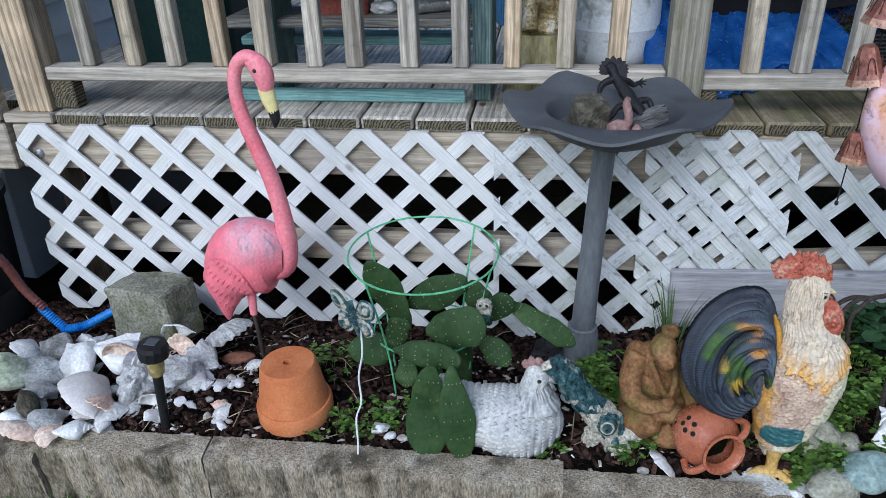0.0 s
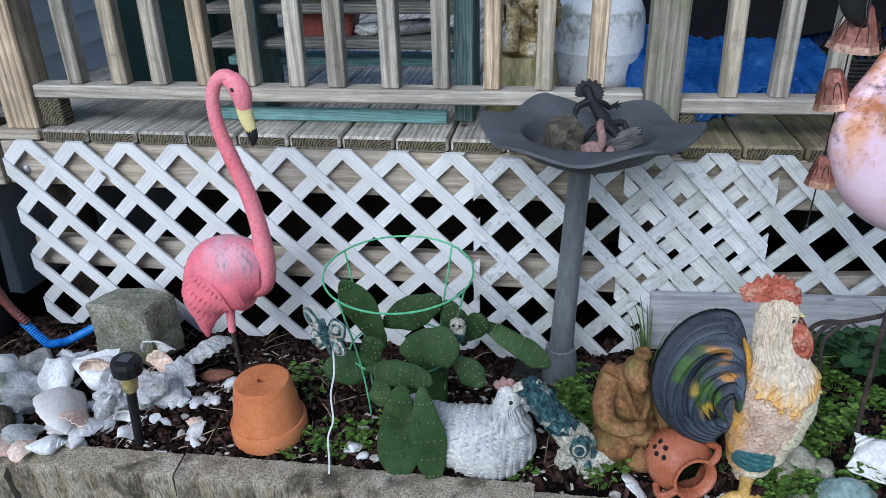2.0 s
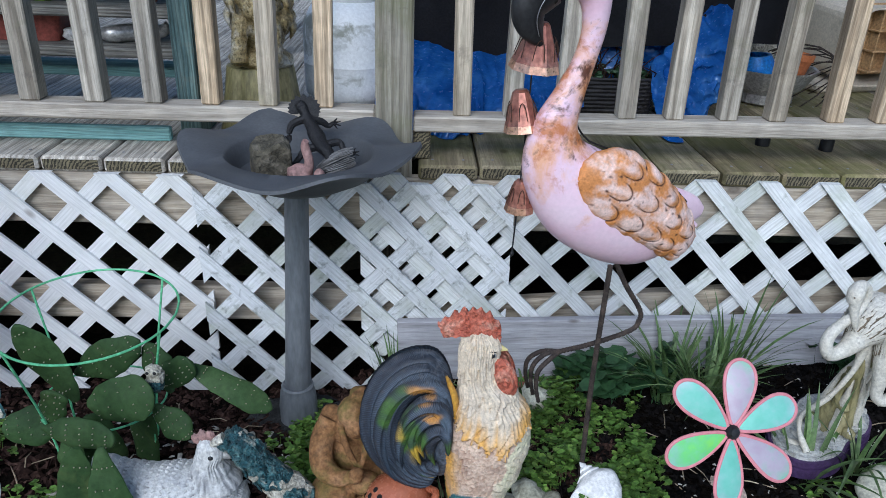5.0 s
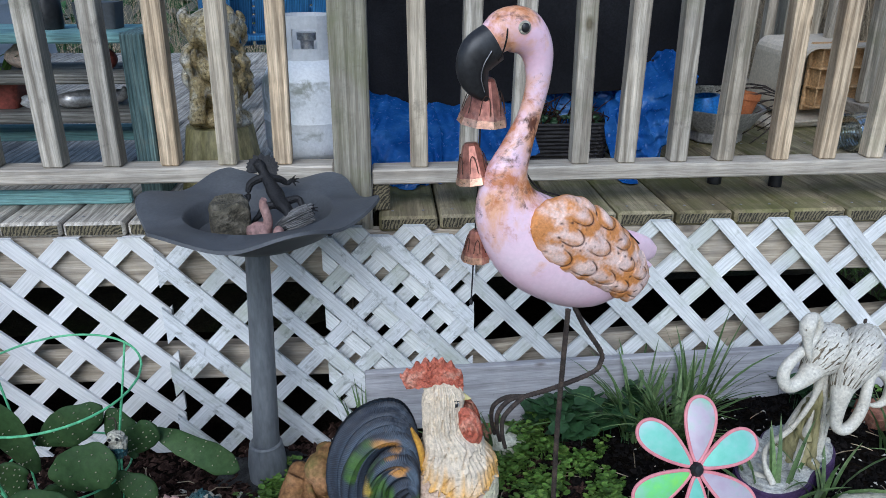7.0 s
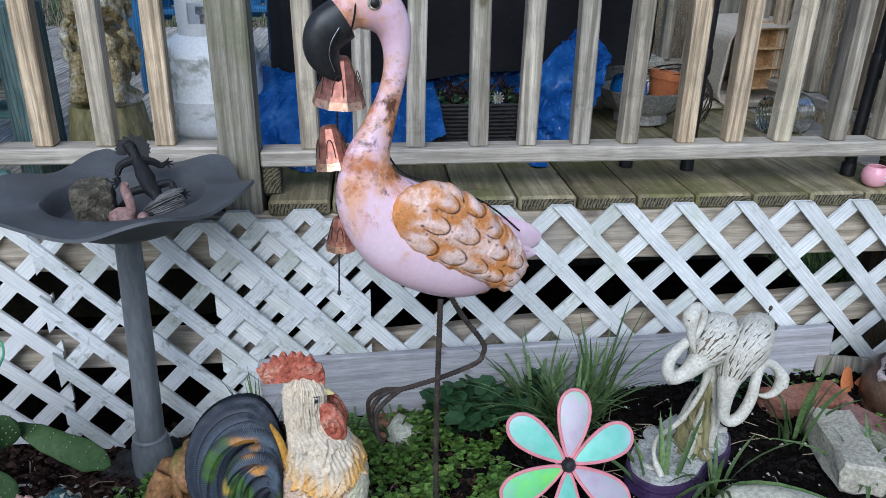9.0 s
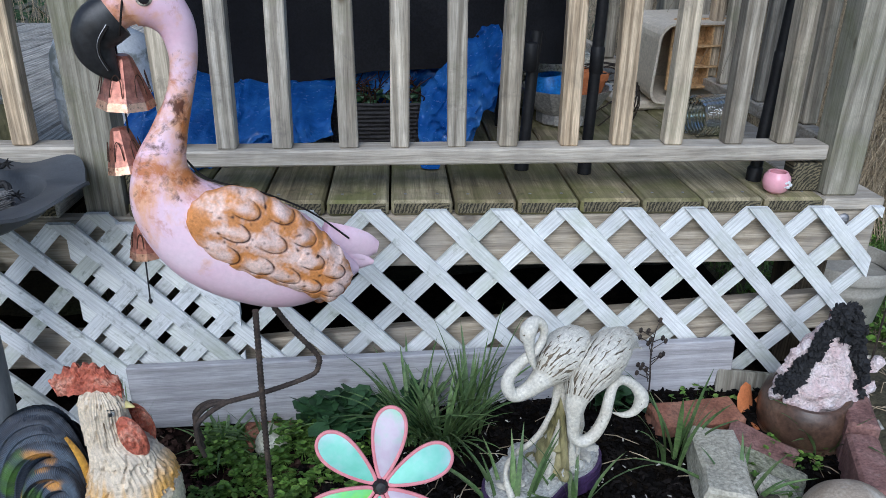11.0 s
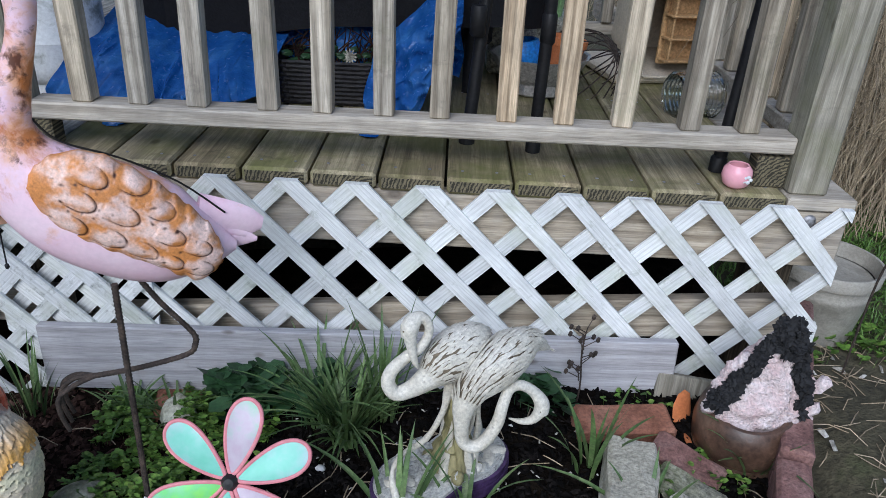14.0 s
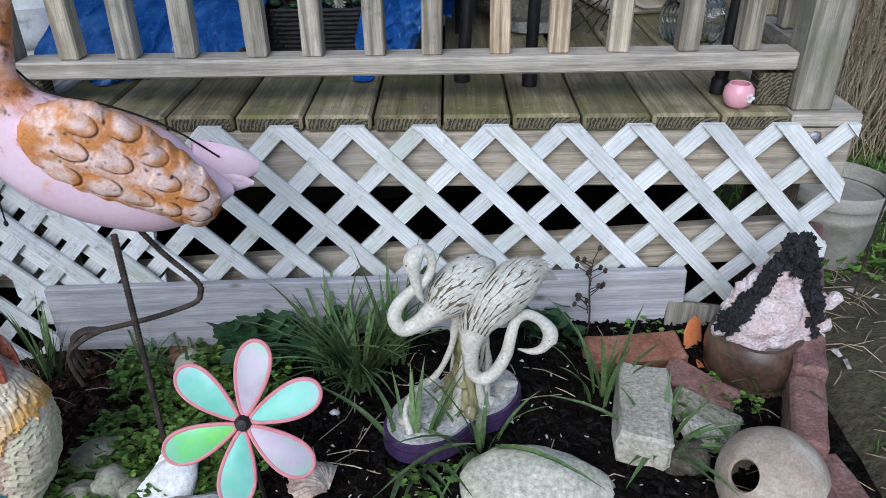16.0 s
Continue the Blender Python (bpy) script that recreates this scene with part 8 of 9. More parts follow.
# ---------------------------------------------------------------- pinwheel flower
def pinwheel():
    t = thing("pinwheel_flower", "iridescent six-petal pinwheel flower edged in pink ribbon", "pinwheel", pose(1.253, 1.202, 0.501, -30, 0, 4) @ Matrix.Diagonal((0.93, 0.93, 0.93, 1)))
    for ang, mat in ((78, "petal_lilac"), (138, "petal_mint"), (22, "petal_mint"), (200, "petal_lime"), (-38, "petal_lilac"), (262, "petal_mint")):
        b = bm_new()
        L, W = 0.135, 0.036
        edge = []
        for k in range(25):
            q = 2 * math.pi * k / 24
            u = 0.5 - 0.5 * math.cos(q)
            edge.append((0.012 + (L - 0.012) * u, W * math.sin(q) * (0.35 + 0.65 * u) * 1.05))
        mid = [b.verts.new((0.012 + (L - 0.012) * u, -0.010 * math.sin(math.pi * u), 0)) for u in (0.25, 0.5, 0.75)]
        vs = [b.verts.new((x, -0.004 * math.sin(math.pi * min(1, x / L)) + 0.006 * z / W, z)) for x, z in edge[:-1]]
        cen = b.verts.new((0.075, -0.011, 0))
        for k in range(24):
            b.faces.new((vs[k], vs[(k + 1) % 24], cen)).smooth = True
        bmesh.ops.delete(b, geom=mid, context="VERTS")
        bmesh.ops.solidify(b, geom=b.faces[:], thickness=0.0012)
        film = part("petal", b, M[mat], t, "iridescent plastic petal", pose(0, -0.002, 0, 0, -ang, 0))
        b = bm_new()
        tube(b, [(x, -0.004 * math.sin(math.pi * min(1, x / L)) + 0.006 * z / W, z) for x, z in edge], [0.0035] * 25, 8, 0, up=(0, 1, 0), res=2)
        part("ribbon_edge", b, M["petal_rim"], film, "pink ribbon edge")
    b = bm_new()
    lathe(b, [(0.0001, 0.018), (0.008, 0.017), (0.012, 0.010), (0.015, 0.004), (0.015, -0.010)], 14, 0, pose(0, 0, 0, 90))
    part("hub", b, M["black_plastic"], t)
    b = bm_new()
    tube(b, [(0, 0.004, 0.0), (0.004, 0.070, -0.105), (0.012, 0.190, -0.262)], [0.0042] * 3, 8, 0)
    part("stake", b, M["black_plastic"], t)


pinwheel()

# rocks at the front
whelk(0.13, SW, "large white knobbed conch shell behind the pinwheel", pose(*on_bed(1.075, 1.30, 0.05), 70, 10, 210))
lump("shell", on_bed(1.16, 1.22, 0.035), (0.10, 0.05, 0.045), (0, 10, 10), SG, "grey ridged conch shell at the bed edge", "shell", 0.25, 16, 4, 4, "shell heap")
scallop(0.075, SP, "brown-edged fan shell under the pinwheel", pose(*on_bed(1.32, 1.28, 0.04), 15, 15, 70), 0.3)
lump("rock", on_bed(0.995, 1.225, 0.025), (0.062, 0.040, 0.040), (0, 0, 20), M["rock_green"], "translucent green glassy rock", "rock", 0.2, 12, 4, 2)
for x, y, s, k in ((0.885, 1.40, 0.05, 1), (0.94, 1.33, 0.045, 2), (0.90, 1.30, 0.04, 3), (0.92, 1.20, 0.05, 4), (0.985, 1.31, 0.03, 5), (1.0, 1.64, 0.05, 6)):
    lump("rock", on_bed(x, y, s * 0.4), (s, s * 0.8, s * 0.62), (0, 0, k * 50), M["rock_lichen"], "grey lichen-covered rock beside the rooster", "rock", 0.3, 14, 3, k)
lump("rock", on_bed(1.722, 1.262, 0.0), (0.140, 0.095, 0.050), (3, 4, -8), M["rock_pale"], "large flat cream-coloured rock", "rock", 0.14, 10, 4, 3)
brick(0.12, 0.09, 0.06, M["brick"], "mossy old brick under the plank", pose(0.985, 1.69, 0.185, 0, 0, 8))

# ---------------------------------------------------------------- the far end of the bed
brick(0.096, 0.215, 0.070, M["mortar"], "old brick crusted with grey mortar", pose(1.921, 1.405, 0.294, -2, 3, -12), rough=0.008)
brick(0.205, 0.085, 0.065, M["brick"], "red brick lying below the plank", pose(1.953, 1.612, 0.268, 4, 0, 5), rough=0.005)
brick(0.145, 0.07, 0.05, M["brick_edge"], "broken dull red brick leaning in the soil", pose(2.060, 1.520, 0.268, 12, 14, -30), rough=0.007)
brick(0.135, 0.075, 0.06, M["stone"], "mossy grey brick half sunk in the soil", pose(2.048, 1.445, 0.250, 12, 8, -32), rough=0.009)
lump("stone", on_bed(1.985, 1.325, 0.01), (0.05, 0.035, 0.03), (0, 0, 30), M["lava"], "dark broken stone by the bricks", "stone", 0.3, 14, 3, 5)
lump("shard", on_bed(2.030, 1.375, 0.015), (0.045, 0.035, 0.006), (24, 20, -30), M["bone"], "white glazed pottery shard", "shard", 0.2, 14, 3, 5)
for at, rot, s in (((2.090, 1.655, 0.315), (70, 10, 20), (0.025, 0.045, 0.006)), ((2.100, 1.595, 0.283), (35, 25, 60), (0.036, 0.022, 0.006)), ((2.150, 1.66, 0.30), (40, -15, 0), (0.04, 0.03, 0.006))):
    lump("pot_shard", at, s, rot, M["terracotta"], "broken orange terracotta shard", "shard", 0.25, 10, 2, at[0] * 7)

b = bm_new()
box(b, (-0.11, -0.012, -0.05), (0.07, 0.012, 0.05), 0.003)
solo("timber_offcut", b, M["post"], "mossy timber offcut under the lattice", "timber", pose(2.155, 1.722, 0.295, -20, 6, -4))

b = bm_new()
lathe(b, [(0.072, 0.0), (0.080, 0.008), (0.097, 0.06), (0.100, 0.085), (0.097, 0.090), (0.101, 0.096), (0.102, 0.130), (0.094, 0.165), (0.080, 0.180), (0.070, 0.178), (0.085, 0.13), (0.075, 0.02)], 40, 0)
solo("glazed_pot", b, M["brown_glaze"], "round brown glazed pot below the ruffled ornament", "pot", pose(2.205, 1.598, 0.222, 6, -5, 0))

# ruffled pink and black ornament
def ruffled():
    t = thing("ruffled_ornament", "pink ruffled ornament with a black frill, set on the brown pot", "ornament", pose(2.197, 1.575, 0.355) @ Matrix.Diagonal((0.95, 0.9, 0.97, 1)))
    b = bm_new()
    rr = random.Random(12)
    shape = [(0.0, 0.0, 0.0), (0.004, 0.004, 0.07), (0.012, 0.008, 0.15), (0.022, 0.012, 0.215), (0.026, 0.014, 0.245)]
    rad = [(0.098, 0.050), (0.092, 0.056), (0.062, 0.044), (0.026, 0.022), (0.006, 0.006)]
    tube(b, shape, rad, 70, 0, res=16, wob=0.0)
    for v in b.verts:
        d = Vector((v.co.x, v.co.y, 0)).normalized()
        q = v.co * 34
        v.co += (d + Vector((0, -0.3, 0))) * (0.010 * noise.noise(q) + 0.008 * abs(noise.noise(q * 1.9)) + 0.004 * noise.noise(q * 4.5))
    part("ruffled_body", b, M["plush_pink"], t)
    for k in range(120):
        b = bm_new()
        u = k / 119
        if u < 0.45:
            q = u / 0.45
            c = (-0.104 + 0.112 * q, -0.040 + 0.030 * q, 0.075 + 0.160 * q)
        elif u < 0.72:
            c = (0.020 + rr.uniform(-0.022, 0.024), -0.024 + rr.uniform(0, 0.02), 0.222 + rr.uniform(-0.022, 0.050))
        else:
            q = (u - 0.72) / 0.28
            c = (0.034 + 0.052 * q, -0.026, 0.235 - 0.165 * q)
        blob(b, (c[0] + rr.uniform(-0.010, 0.010), c[1] + rr.uniform(-0.014, 0.008), c[2] + rr.uniform(-0.010, 0.010)), (rr.uniform(0.006, 0.011), rr.uniform(0.008, 0.014), rr.uniform(0.010, 0.017)), (rr.uniform(-50, 50), rr.uniform(0, 90), rr.uniform(0, 90)), 1.1, 26, 3, 0, True, k)
        part("black_ruffle", b, M["plush_black"], t, "black ruffled frill")
    for k in range(12):
        b = bm_new()
        blob(b, (0.100 + rr.uniform(-0.012, 0.012), rr.uniform(-0.03, 0.02), rr.uniform(0.02, 0.13)), (0.016, 0.014, 0.020), (0, 30, 0), 0.4, 24, 2, 0, True, k)
        part("white_ruffle", b, M["plush_pink"], t, "pale ruffled edge")
    for k in range(14):
        b = bm_new()
        blob(b, (-0.105 + 0.05 * k / 13 + rr.uniform(-0.008, 0.008), -0.01, 0.05 + 0.12 * k / 13), (0.018, 0.014, 0.018), (0, 30, 0), 0.4, 24, 2, 0, True, k + 30)
        part("white_ruffle", b, M["plush_pink"], t, "pale ruffled edge")


ruffled()


def gourd():
    t = thing("clay_ball", "speckled tan clay ball with a round opening", "clay ball", pose(2.100, 1.245, 0.328) @ Matrix.Diagonal((0.88, 0.88, 0.88, 1)))
    b = bm_new()
    prof = [(0.031, 0.097), (0.045, 0.0915), (0.072, 0.073), (0.095, 0.038), (0.102, 0.0), (0.096, -0.036), (0.075, -0.070), (0.045, -0.092), (0.0001, -0.102)]
    prof = [(0.0001, -0.092), (0.04, -0.085), (0.066, -0.064), (0.088, -0.02), (0.086, 0.03), (0.05, 0.075), (0.028, 0.090)] + prof
    ax = Vector((-0.76, -0.36, 0.54)).normalized()
    lathe(b, prof, 44, 0, ax.to_track_quat("Z", "Y").to_matrix().to_4x4())
    part("shell_wall", b, M["gourd"], t)


gourd()
# dead flower stalk
b = bm_new()
rr = random.Random(3)
tube(b, [(0, 0, 0), (0.008, 0, 0.10), (0.0, 0, 0.20), (0.004, 0, 0.26)], [0.0025, 0.002, 0.002, 0.001], 6)
for k in range(16):
    z = 0.12 + 0.009 * k
    a = rr.uniform(0, 6.28)
    e = (0.03 * math.cos(a), 0.02 * math.sin(a), z + 0.02)
    tube(b, [(0.003, 0, z), e], [0.0014, 0.001], 4, res=1)
    blob(b, e, (0.005, 0.005, 0.008), (0, 0, 0), 0.3, 20, 1)
solo("dead_stalk", b, M["rust_rod"], "dry dark flower stalk with seed heads", "dead plant", pose(1.862, 1.690, 0.235))

# ---------------------------------------------------------------- things on the deck
def rounded_box(b, lo, hi, taper=1.0, mi=0, seg=5, r=0.04, open_top=False):
    """An upright tub with round corners, narrower at the foot."""
    cx, cy = (lo[0] + hi[0]) / 2, (lo[1] + hi[1]) / 2
    w, d = (hi[0] - lo[0]) / 2, (hi[1] - lo[1]) / 2

    def outline(k):
        pts = []
        for q, (sx, sy) in enumerate(((1, 1), (-1, 1), (-1, -1), (1, -1))):
            for i in range(seg + 1):
                a = radians(90 * q + 90 * i / seg)
                pts.append((cx + (sx * (w - r) + r * math.cos(a)) * k, cy + (sy * (d - r) + r * math.sin(a)) * k))
        return pts
    levels = [(lo[2], taper), (lo[2] + 0.01, taper + 0.01), (hi[2], 1.0)]
    rings = [[b.verts.new((x, y, z)) for x, y in outline(k)] for z, k in levels]
    if open_top:
        rings += [[b.verts.new((x, y, z)) for x, y in outline(k)] for z, k in ((hi[2], 0.95), (lo[2] + 0.02, taper - 0.04))]
    n = len(rings[0])
    fs = []
    for p, q in zip(rings, rings[1:]):
        fs += [b.faces.new((p[i], p[(i + 1) % n], q[(i + 1) % n], q[i])) for i in range(n)]
    fs += [b.faces.new(rings[0][::-1]), b.faces.new(rings[-1])]
    for f in fs:
        f.material_index = mi
    return fs


b = bm_new()
rounded_box(b, (-0.21, -0.2, 0.0), (0.21, 0.2, 0.95), 0.86)
solo("waste_bin", b, M["bin_green"], "dark green plastic waste bin on the deck", "waste bin", pose(-0.80, 2.33, 0.771))

# teal plant shelf
shelf = thing("plant_shelf", "worn teal-painted plant shelf with dark boards", "shelf")
plank("kick_board", (-0.53, 1.925, 0.771), (0.112, 1.945, 0.806), M["teal_wood"], shelf, "teal painted bottom board")
for x0 in (-0.45, 0.130):
    plank("side_post", (x0, 1.95, 0.771), (x0 + 0.050, 2.12, 1.165), M["teal_worn"], shelf, "flaking teal side board")
for z, mat, y0, y1 in ((1.140, "teal_wood", 1.97, 2.20), (1.045, "shelf_dark", 1.99, 2.20), (0.955, "shelf_dark", 1.98, 2.20), (0.885, "teal_wood", 2.10, 2.20)):
    plank("shelf_board", (-0.56, y0, z), (0.128, y1, z + 0.024), M[mat], shelf)
b = bm_new()
rounded_box(b, (-0.09, -0.05, 0.0), (0.09, 0.05, 0.085), 0.85, r=0.015, open_top=True)
solo("planter", b, M["red_plastic"], "dark red plastic planter on the shelf", "planter", pose(-0.24, 2.08, 0.980))
for x, n_ in ((-0.26, 8), (-0.20, 7)):
    b = bm_new()
    rr = random.Random(int(x * 100))
    for k in range(n_):
        blade(b, 0, 0, 0, rr.uniform(0, 6.28), 0.13, 0.6, 0.010)
    solo("succulent", b, M["leaf"], "green leafy plant in the red planter", "plant", pose(x, 2.08, 1.02))
b = bm_new()
tube(b, [(-0.08, 0, 0.02), (-0.04, -0.02, 0.02), (0.0, 0.0, 0.022), (0.05, 0.02, 0.022), (0.085, 0.0, 0.03), (0.095, -0.02, 0.05)], [0.008, 0.019, 0.021, 0.019, 0.013, 0.004], 14, 0, up=(0, 0, 1))
solo("metal_snake", b, M["steel"], "scaly silver snake ornament on the shelf", "ornament", pose(0.0, 2.06, 0.980))
b = bm_new()
blob(b, (0, 0, 0.025), (0.028, 0.028, 0.026), sub=3)
lathe(b, [(0.010, 0.05), (0.006, 0.065), (0.0001, 0.066)], 12, 0)
solo("bauble", b, M["red_plastic"], "shiny dark red bauble on the shelf", "ornament", pose(0.055, 2.06, 1.070))
lump("figurine", (-0.13, 2.07, 1.10), (0.045, 0.03, 0.03), (0, 0, 20), M["shell_peach"], "pale peach ceramic figurine on the shelf", "figurine", 0.25, 14, 3, 3)
lump("figurine", (-0.12, 2.06, 0.995), (0.04, 0.022, 0.018), (0, 0, 10), M["shell"], "white ceramic figurine lying on the shelf", "figurine", 0.3, 14, 3, 5)
b = bm_new()
lathe(b, [(0.030, 0.0), (0.032, 0.01), (0.032, 0.07), (0.026, 0.08)], 18, 0)
solo("dark_jar", b, M["black_gloss"], "dark glass candle jar on the shelf", "jar", pose(-0.06, 2.06, 1.165))
b = bm_new()
rounded_box(b, (-0.05, -0.04, 0.0), (0.05, 0.04, 0.06), 0.9, r=0.012)
solo("small_pot", b, M["bath"], "small dark grey pot on the shelf", "pot", pose(0.05, 2.08, 1.165))

# gilded lion on a fluted stump
b = bm_new()
lathe(b, [(0.108, 0.0), (0.104, 0.012), (0.092, 0.09), (0.082, 0.158), (0.078, 0.164), (0.0001, 0.164)], 60, 0, None, lambda p, a, r: Vector((p.x * (1 + 0.025 * math.cos(14 * a)), p.y * (1 + 0.025 * math.cos(14 * a)), p.z)))
solo("pedestal", b, M["stump"], "olive stump-shaped fluted pedestal", "pedestal", pose(0.310, 2.055, 0.771))
b = bm_new()
rr = random.Random(15)
blob(b, (0, 0, 0.025), (0.082, 0.068, 0.030), (0, 0, 0), 0.15, 14, 3)
blob(b, (0.005, 0.01, 0.12), (0.062, 0.058, 0.095), (0, 0, 0), 0.2, 16, 4)
blob(b, (0.0, -0.015, 0.235), (0.056, 0.050, 0.056), (0, 0, 0), 0.2, 16, 4)
blob(b, (-0.004, -0.06, 0.225), (0.026, 0.022, 0.022), (0, 0, 0), 0.15, 16, 3)
for k in range(70):
    a = rr.uniform(0, 6.28)
    z = rr.uniform(0.10, 0.28)
    q = 0.058 if z > 0.18 else 0.064
    tube(b, [(q * math.cos(a), q * math.sin(a) * 0.9, z + 0.02), ((q + 0.014) * math.cos(a + 0.15), (q + 0.014) * math.sin(a + 0.15) * 0.9, z), ((q + 0.004) * math.cos(a + 0.25), (q + 0.004) * math.sin(a + 0.25) * 0.9, z - 0.03)], [0.006, 0.010, 0.002], 6)
for s in (-1, 1):
    tube(b, [(s * 0.035, -0.04, 0.13), (s * 0.042, -0.062, 0.07), (s * 0.042, -0.075, 0.025)], [0.024, 0.019, 0.022], 10)
fuse(solo("lion_statue", b, M["lion"], "weathered gilded lion statue on a pedestal", "statue", pose(0.318, 2.055, 0.924)), 0.0040, 2)


def gas_tank():
    t = thing("gas_cylinder", "scuffed white gas cylinder on the deck", "gas cylinder", pose(0.513, 2.31, 0.771) @ Matrix.Diagonal((0.93, 0.93, 0.94, 1)))
    b = bm_new()
    lathe(b, [(0.115, 0.03), (0.138, 0.05), (0.142, 0.08), (0.142, 0.135), (0.144, 0.14), (0.142, 0.145), (0.142, 0.22), (0.138, 0.255), (0.118, 0.295), (0.075, 0.318), (0.03, 0.325), (0.0001, 0.325)], 44, 0)
    part("body", b, M["tank"], t)
    b = bm_new()
    lathe(b, [(0.105, 0.0), (0.11, 0.003), (0.11, 0.035), (0.102, 0.035), (0.102, 0.003)], 32, 0)
    part("foot_ring", b, M["tank"], t)
    b = bm_new()
    for a0, a1, z0, z1 in ((-150, -30, 0.30, 0.345), (-155, -115, 0.345, 0.40), (-65, -25, 0.345, 0.40), (-155, -25, 0.40, 0.435), (30, 150, 0.30, 0.435)):
        n = 10
        for rr_, flip in ((0.085, False), (0.080, True)):
            row = [[b.verts.new((rr_ * math.cos(radians(a0 + (a1 - a0) * i / n)), rr_ * math.sin(radians(a0 + (a1 - a0) * i / n)), z)) for i in range(n + 1)] for z in (z0, z1)]
            for i in range(n):
                q = (row[0][i], row[0][i + 1], row[1][i + 1], row[1][i])
                b.faces.new(q[::-1] if flip else q)
    part("collar", b, M["white_plastic"], t)
    b = bm_new()
    lathe(b, [(0.02, 0.32), (0.02, 0.36), (0.03, 0.365), (0.03, 0.385), (0.0001, 0.386)], 14, 0)
    part("valve", b, M["steel"], t)


gas_tank()


def blue_chair(m):
    t = thing("garden_chair", "blue painted slatted garden chair", "chair", m)

    def bar(name, lo, hi, rot=None):
        lo, hi = Vector(lo), Vector(hi)
        c = (lo + hi) / 2
        b = bm_new()
        box(b, lo - c, hi - c, 0.004)
        mm = Matrix.Translation(c) @ (rot or Matrix.Identity(4))
        return part(name, b, M["blue_paint"], t, "", mm)
    for k in range(5):
        bar("seat_slat", (-0.26, -0.25 + 0.105 * k, 0.36 - 0.025 * k), (0.26, -0.16 + 0.105 * k, 0.38 - 0.025 * k))
    for k in range(5):
        x = -0.22 + 0.11 * k
        bar("back_slat", (x - 0.048, 0.24, 0.22), (x + 0.048, 0.262, 0.95 - 0.03 * abs(k - 2)), pose(0, 0, 0, -18))
    for s in (-1, 1):
        bar("arm", (s * 0.33 - 0.06, -0.30, 0.54), (s * 0.33 + 0.06, 0.38, 0.562))
        bar("leg", (s * 0.29 - 0.02, -0.26, 0.0), (s * 0.29 + 0.02, -0.16, 0.54))
        bar("leg", (s * 0.29 - 0.02, 0.22, 0.0), (s * 0.29 + 0.02, 0.32, 0.54), pose(0, 0, 0, -8))
    return t


blue_chair(pose(0.33, 3.35, 0.771, 0, 0, 200))


# ---------------------------------------------------------------- covered grill, tarpaulin, basket
def drape(name, mat, label, cat, xs, foot, head, y_front, y_back, fold, seed, matrix=None):
    """A hanging cloth with folds: foot(u) and head(u) give its lower and upper edge."""
    b = bm_new()
    n, rows = 110, 34
    grid = []
    for j in range(rows + 1):
        v = j / rows
        line = []
        for i in range(n + 1):
            u = i / n
            x = xs[0] + (xs[1] - xs[0]) * u
            z = foot(u) + (head(u) - foot(u)) * v
            y = y_front + (y_back - y_front) * v ** 2
            y += fold * (noise.noise(Vector((x * 7 + seed, z * 4, seed))) + 1.0 * abs(noise.noise(Vector((x * 15 + seed, z * 13 + x * 9, 3)))) + 0.55 * abs(noise.noise(Vector((x * 36 - z * 20, z * 32 + seed, 7)))))
            line.append(b.verts.new((x + fold * 0.6 * noise.noise(Vector((x * 9, z * 9, seed + 5))), y, z)))
        grid.append(line)
    for p, q in zip(grid, grid[1:]):
        for i in range(n):
            b.faces.new((p[i], p[i + 1], q[i + 1], q[i])).smooth = True
    bmesh.ops.solidify(b, geom=b.faces[:], thickness=0.004)
    return solo(name, b, mat, label, cat, matrix)


grill = thing("covered_grill", "large grill under a black fitted cover", "grill")
b = bm_new()
n, rows = 60, 22
grid = []
for j in range(rows + 1):
    v = j / rows
    line = []
    for i in range(n + 1):
        a = 2 * math.pi * i / n
        sx, sy = math.copysign(abs(math.cos(a)) ** 0.45, math.cos(a)), math.copysign(abs(math.sin(a)) ** 0.45, math.sin(a))
        x = 1.222 + 0.575 * sx * (1 + 0.10 * v * (sx > 0))
        y = 2.62 + 0.27 * sy
        z0 = 0.872 + 0.15 * min(0.62, x - 0.66) + 0.02 * noise.noise(Vector((x * 5, y * 5, 2)))
        z = z0 + (1.62 - z0) * v
        fold = 0.018 * noise.noise(Vector((x * 6, y * 6, z * 3))) + 0.008 * noise.noise(Vector((x * 17, y * 17, z * 8)))
        line.append(b.verts.new((x + fold * sx, y + fold * sy * 1.5, z)))
    grid.append(line)
for p, q in zip(grid, grid[1:]):
    for i in range(n):
        b.faces.new((p[i], p[i + 1], q[i + 1], q[i])).smooth = True
b.faces.new(grid[-1][:-1])
bmesh.ops.remove_doubles(b, verts=b.verts, dist=0.0005)
part("cover", b, M["cover"], grill)
b = bm_new()
box(b, (0.80, 2.48, 0.90), (1.66, 2.80, 1.50), 0.01)
part("firebox", b, M["black_plastic"], grill)
for x in (0.80, 1.60):
    for y in (2.46, 2.80):
        b = bm_new()
        tube(b, [(x, y, 0.771), (x, y, 0.95)], [0.018, 0.018], 10, 0, up=(1, 0, 0), res=1)
        part("leg", b, M["black_plastic"], grill)
b = bm_new()
tube(b, [(0.86, 2.42, 0.95), (0.93, 2.30, 0.86), (0.985, 2.22, 0.80)], [0.012, 0.012, 0.014], 10, 0, up=(1, 0, 0))
part("strap", b, M["cover"], grill, "black hanging strap")

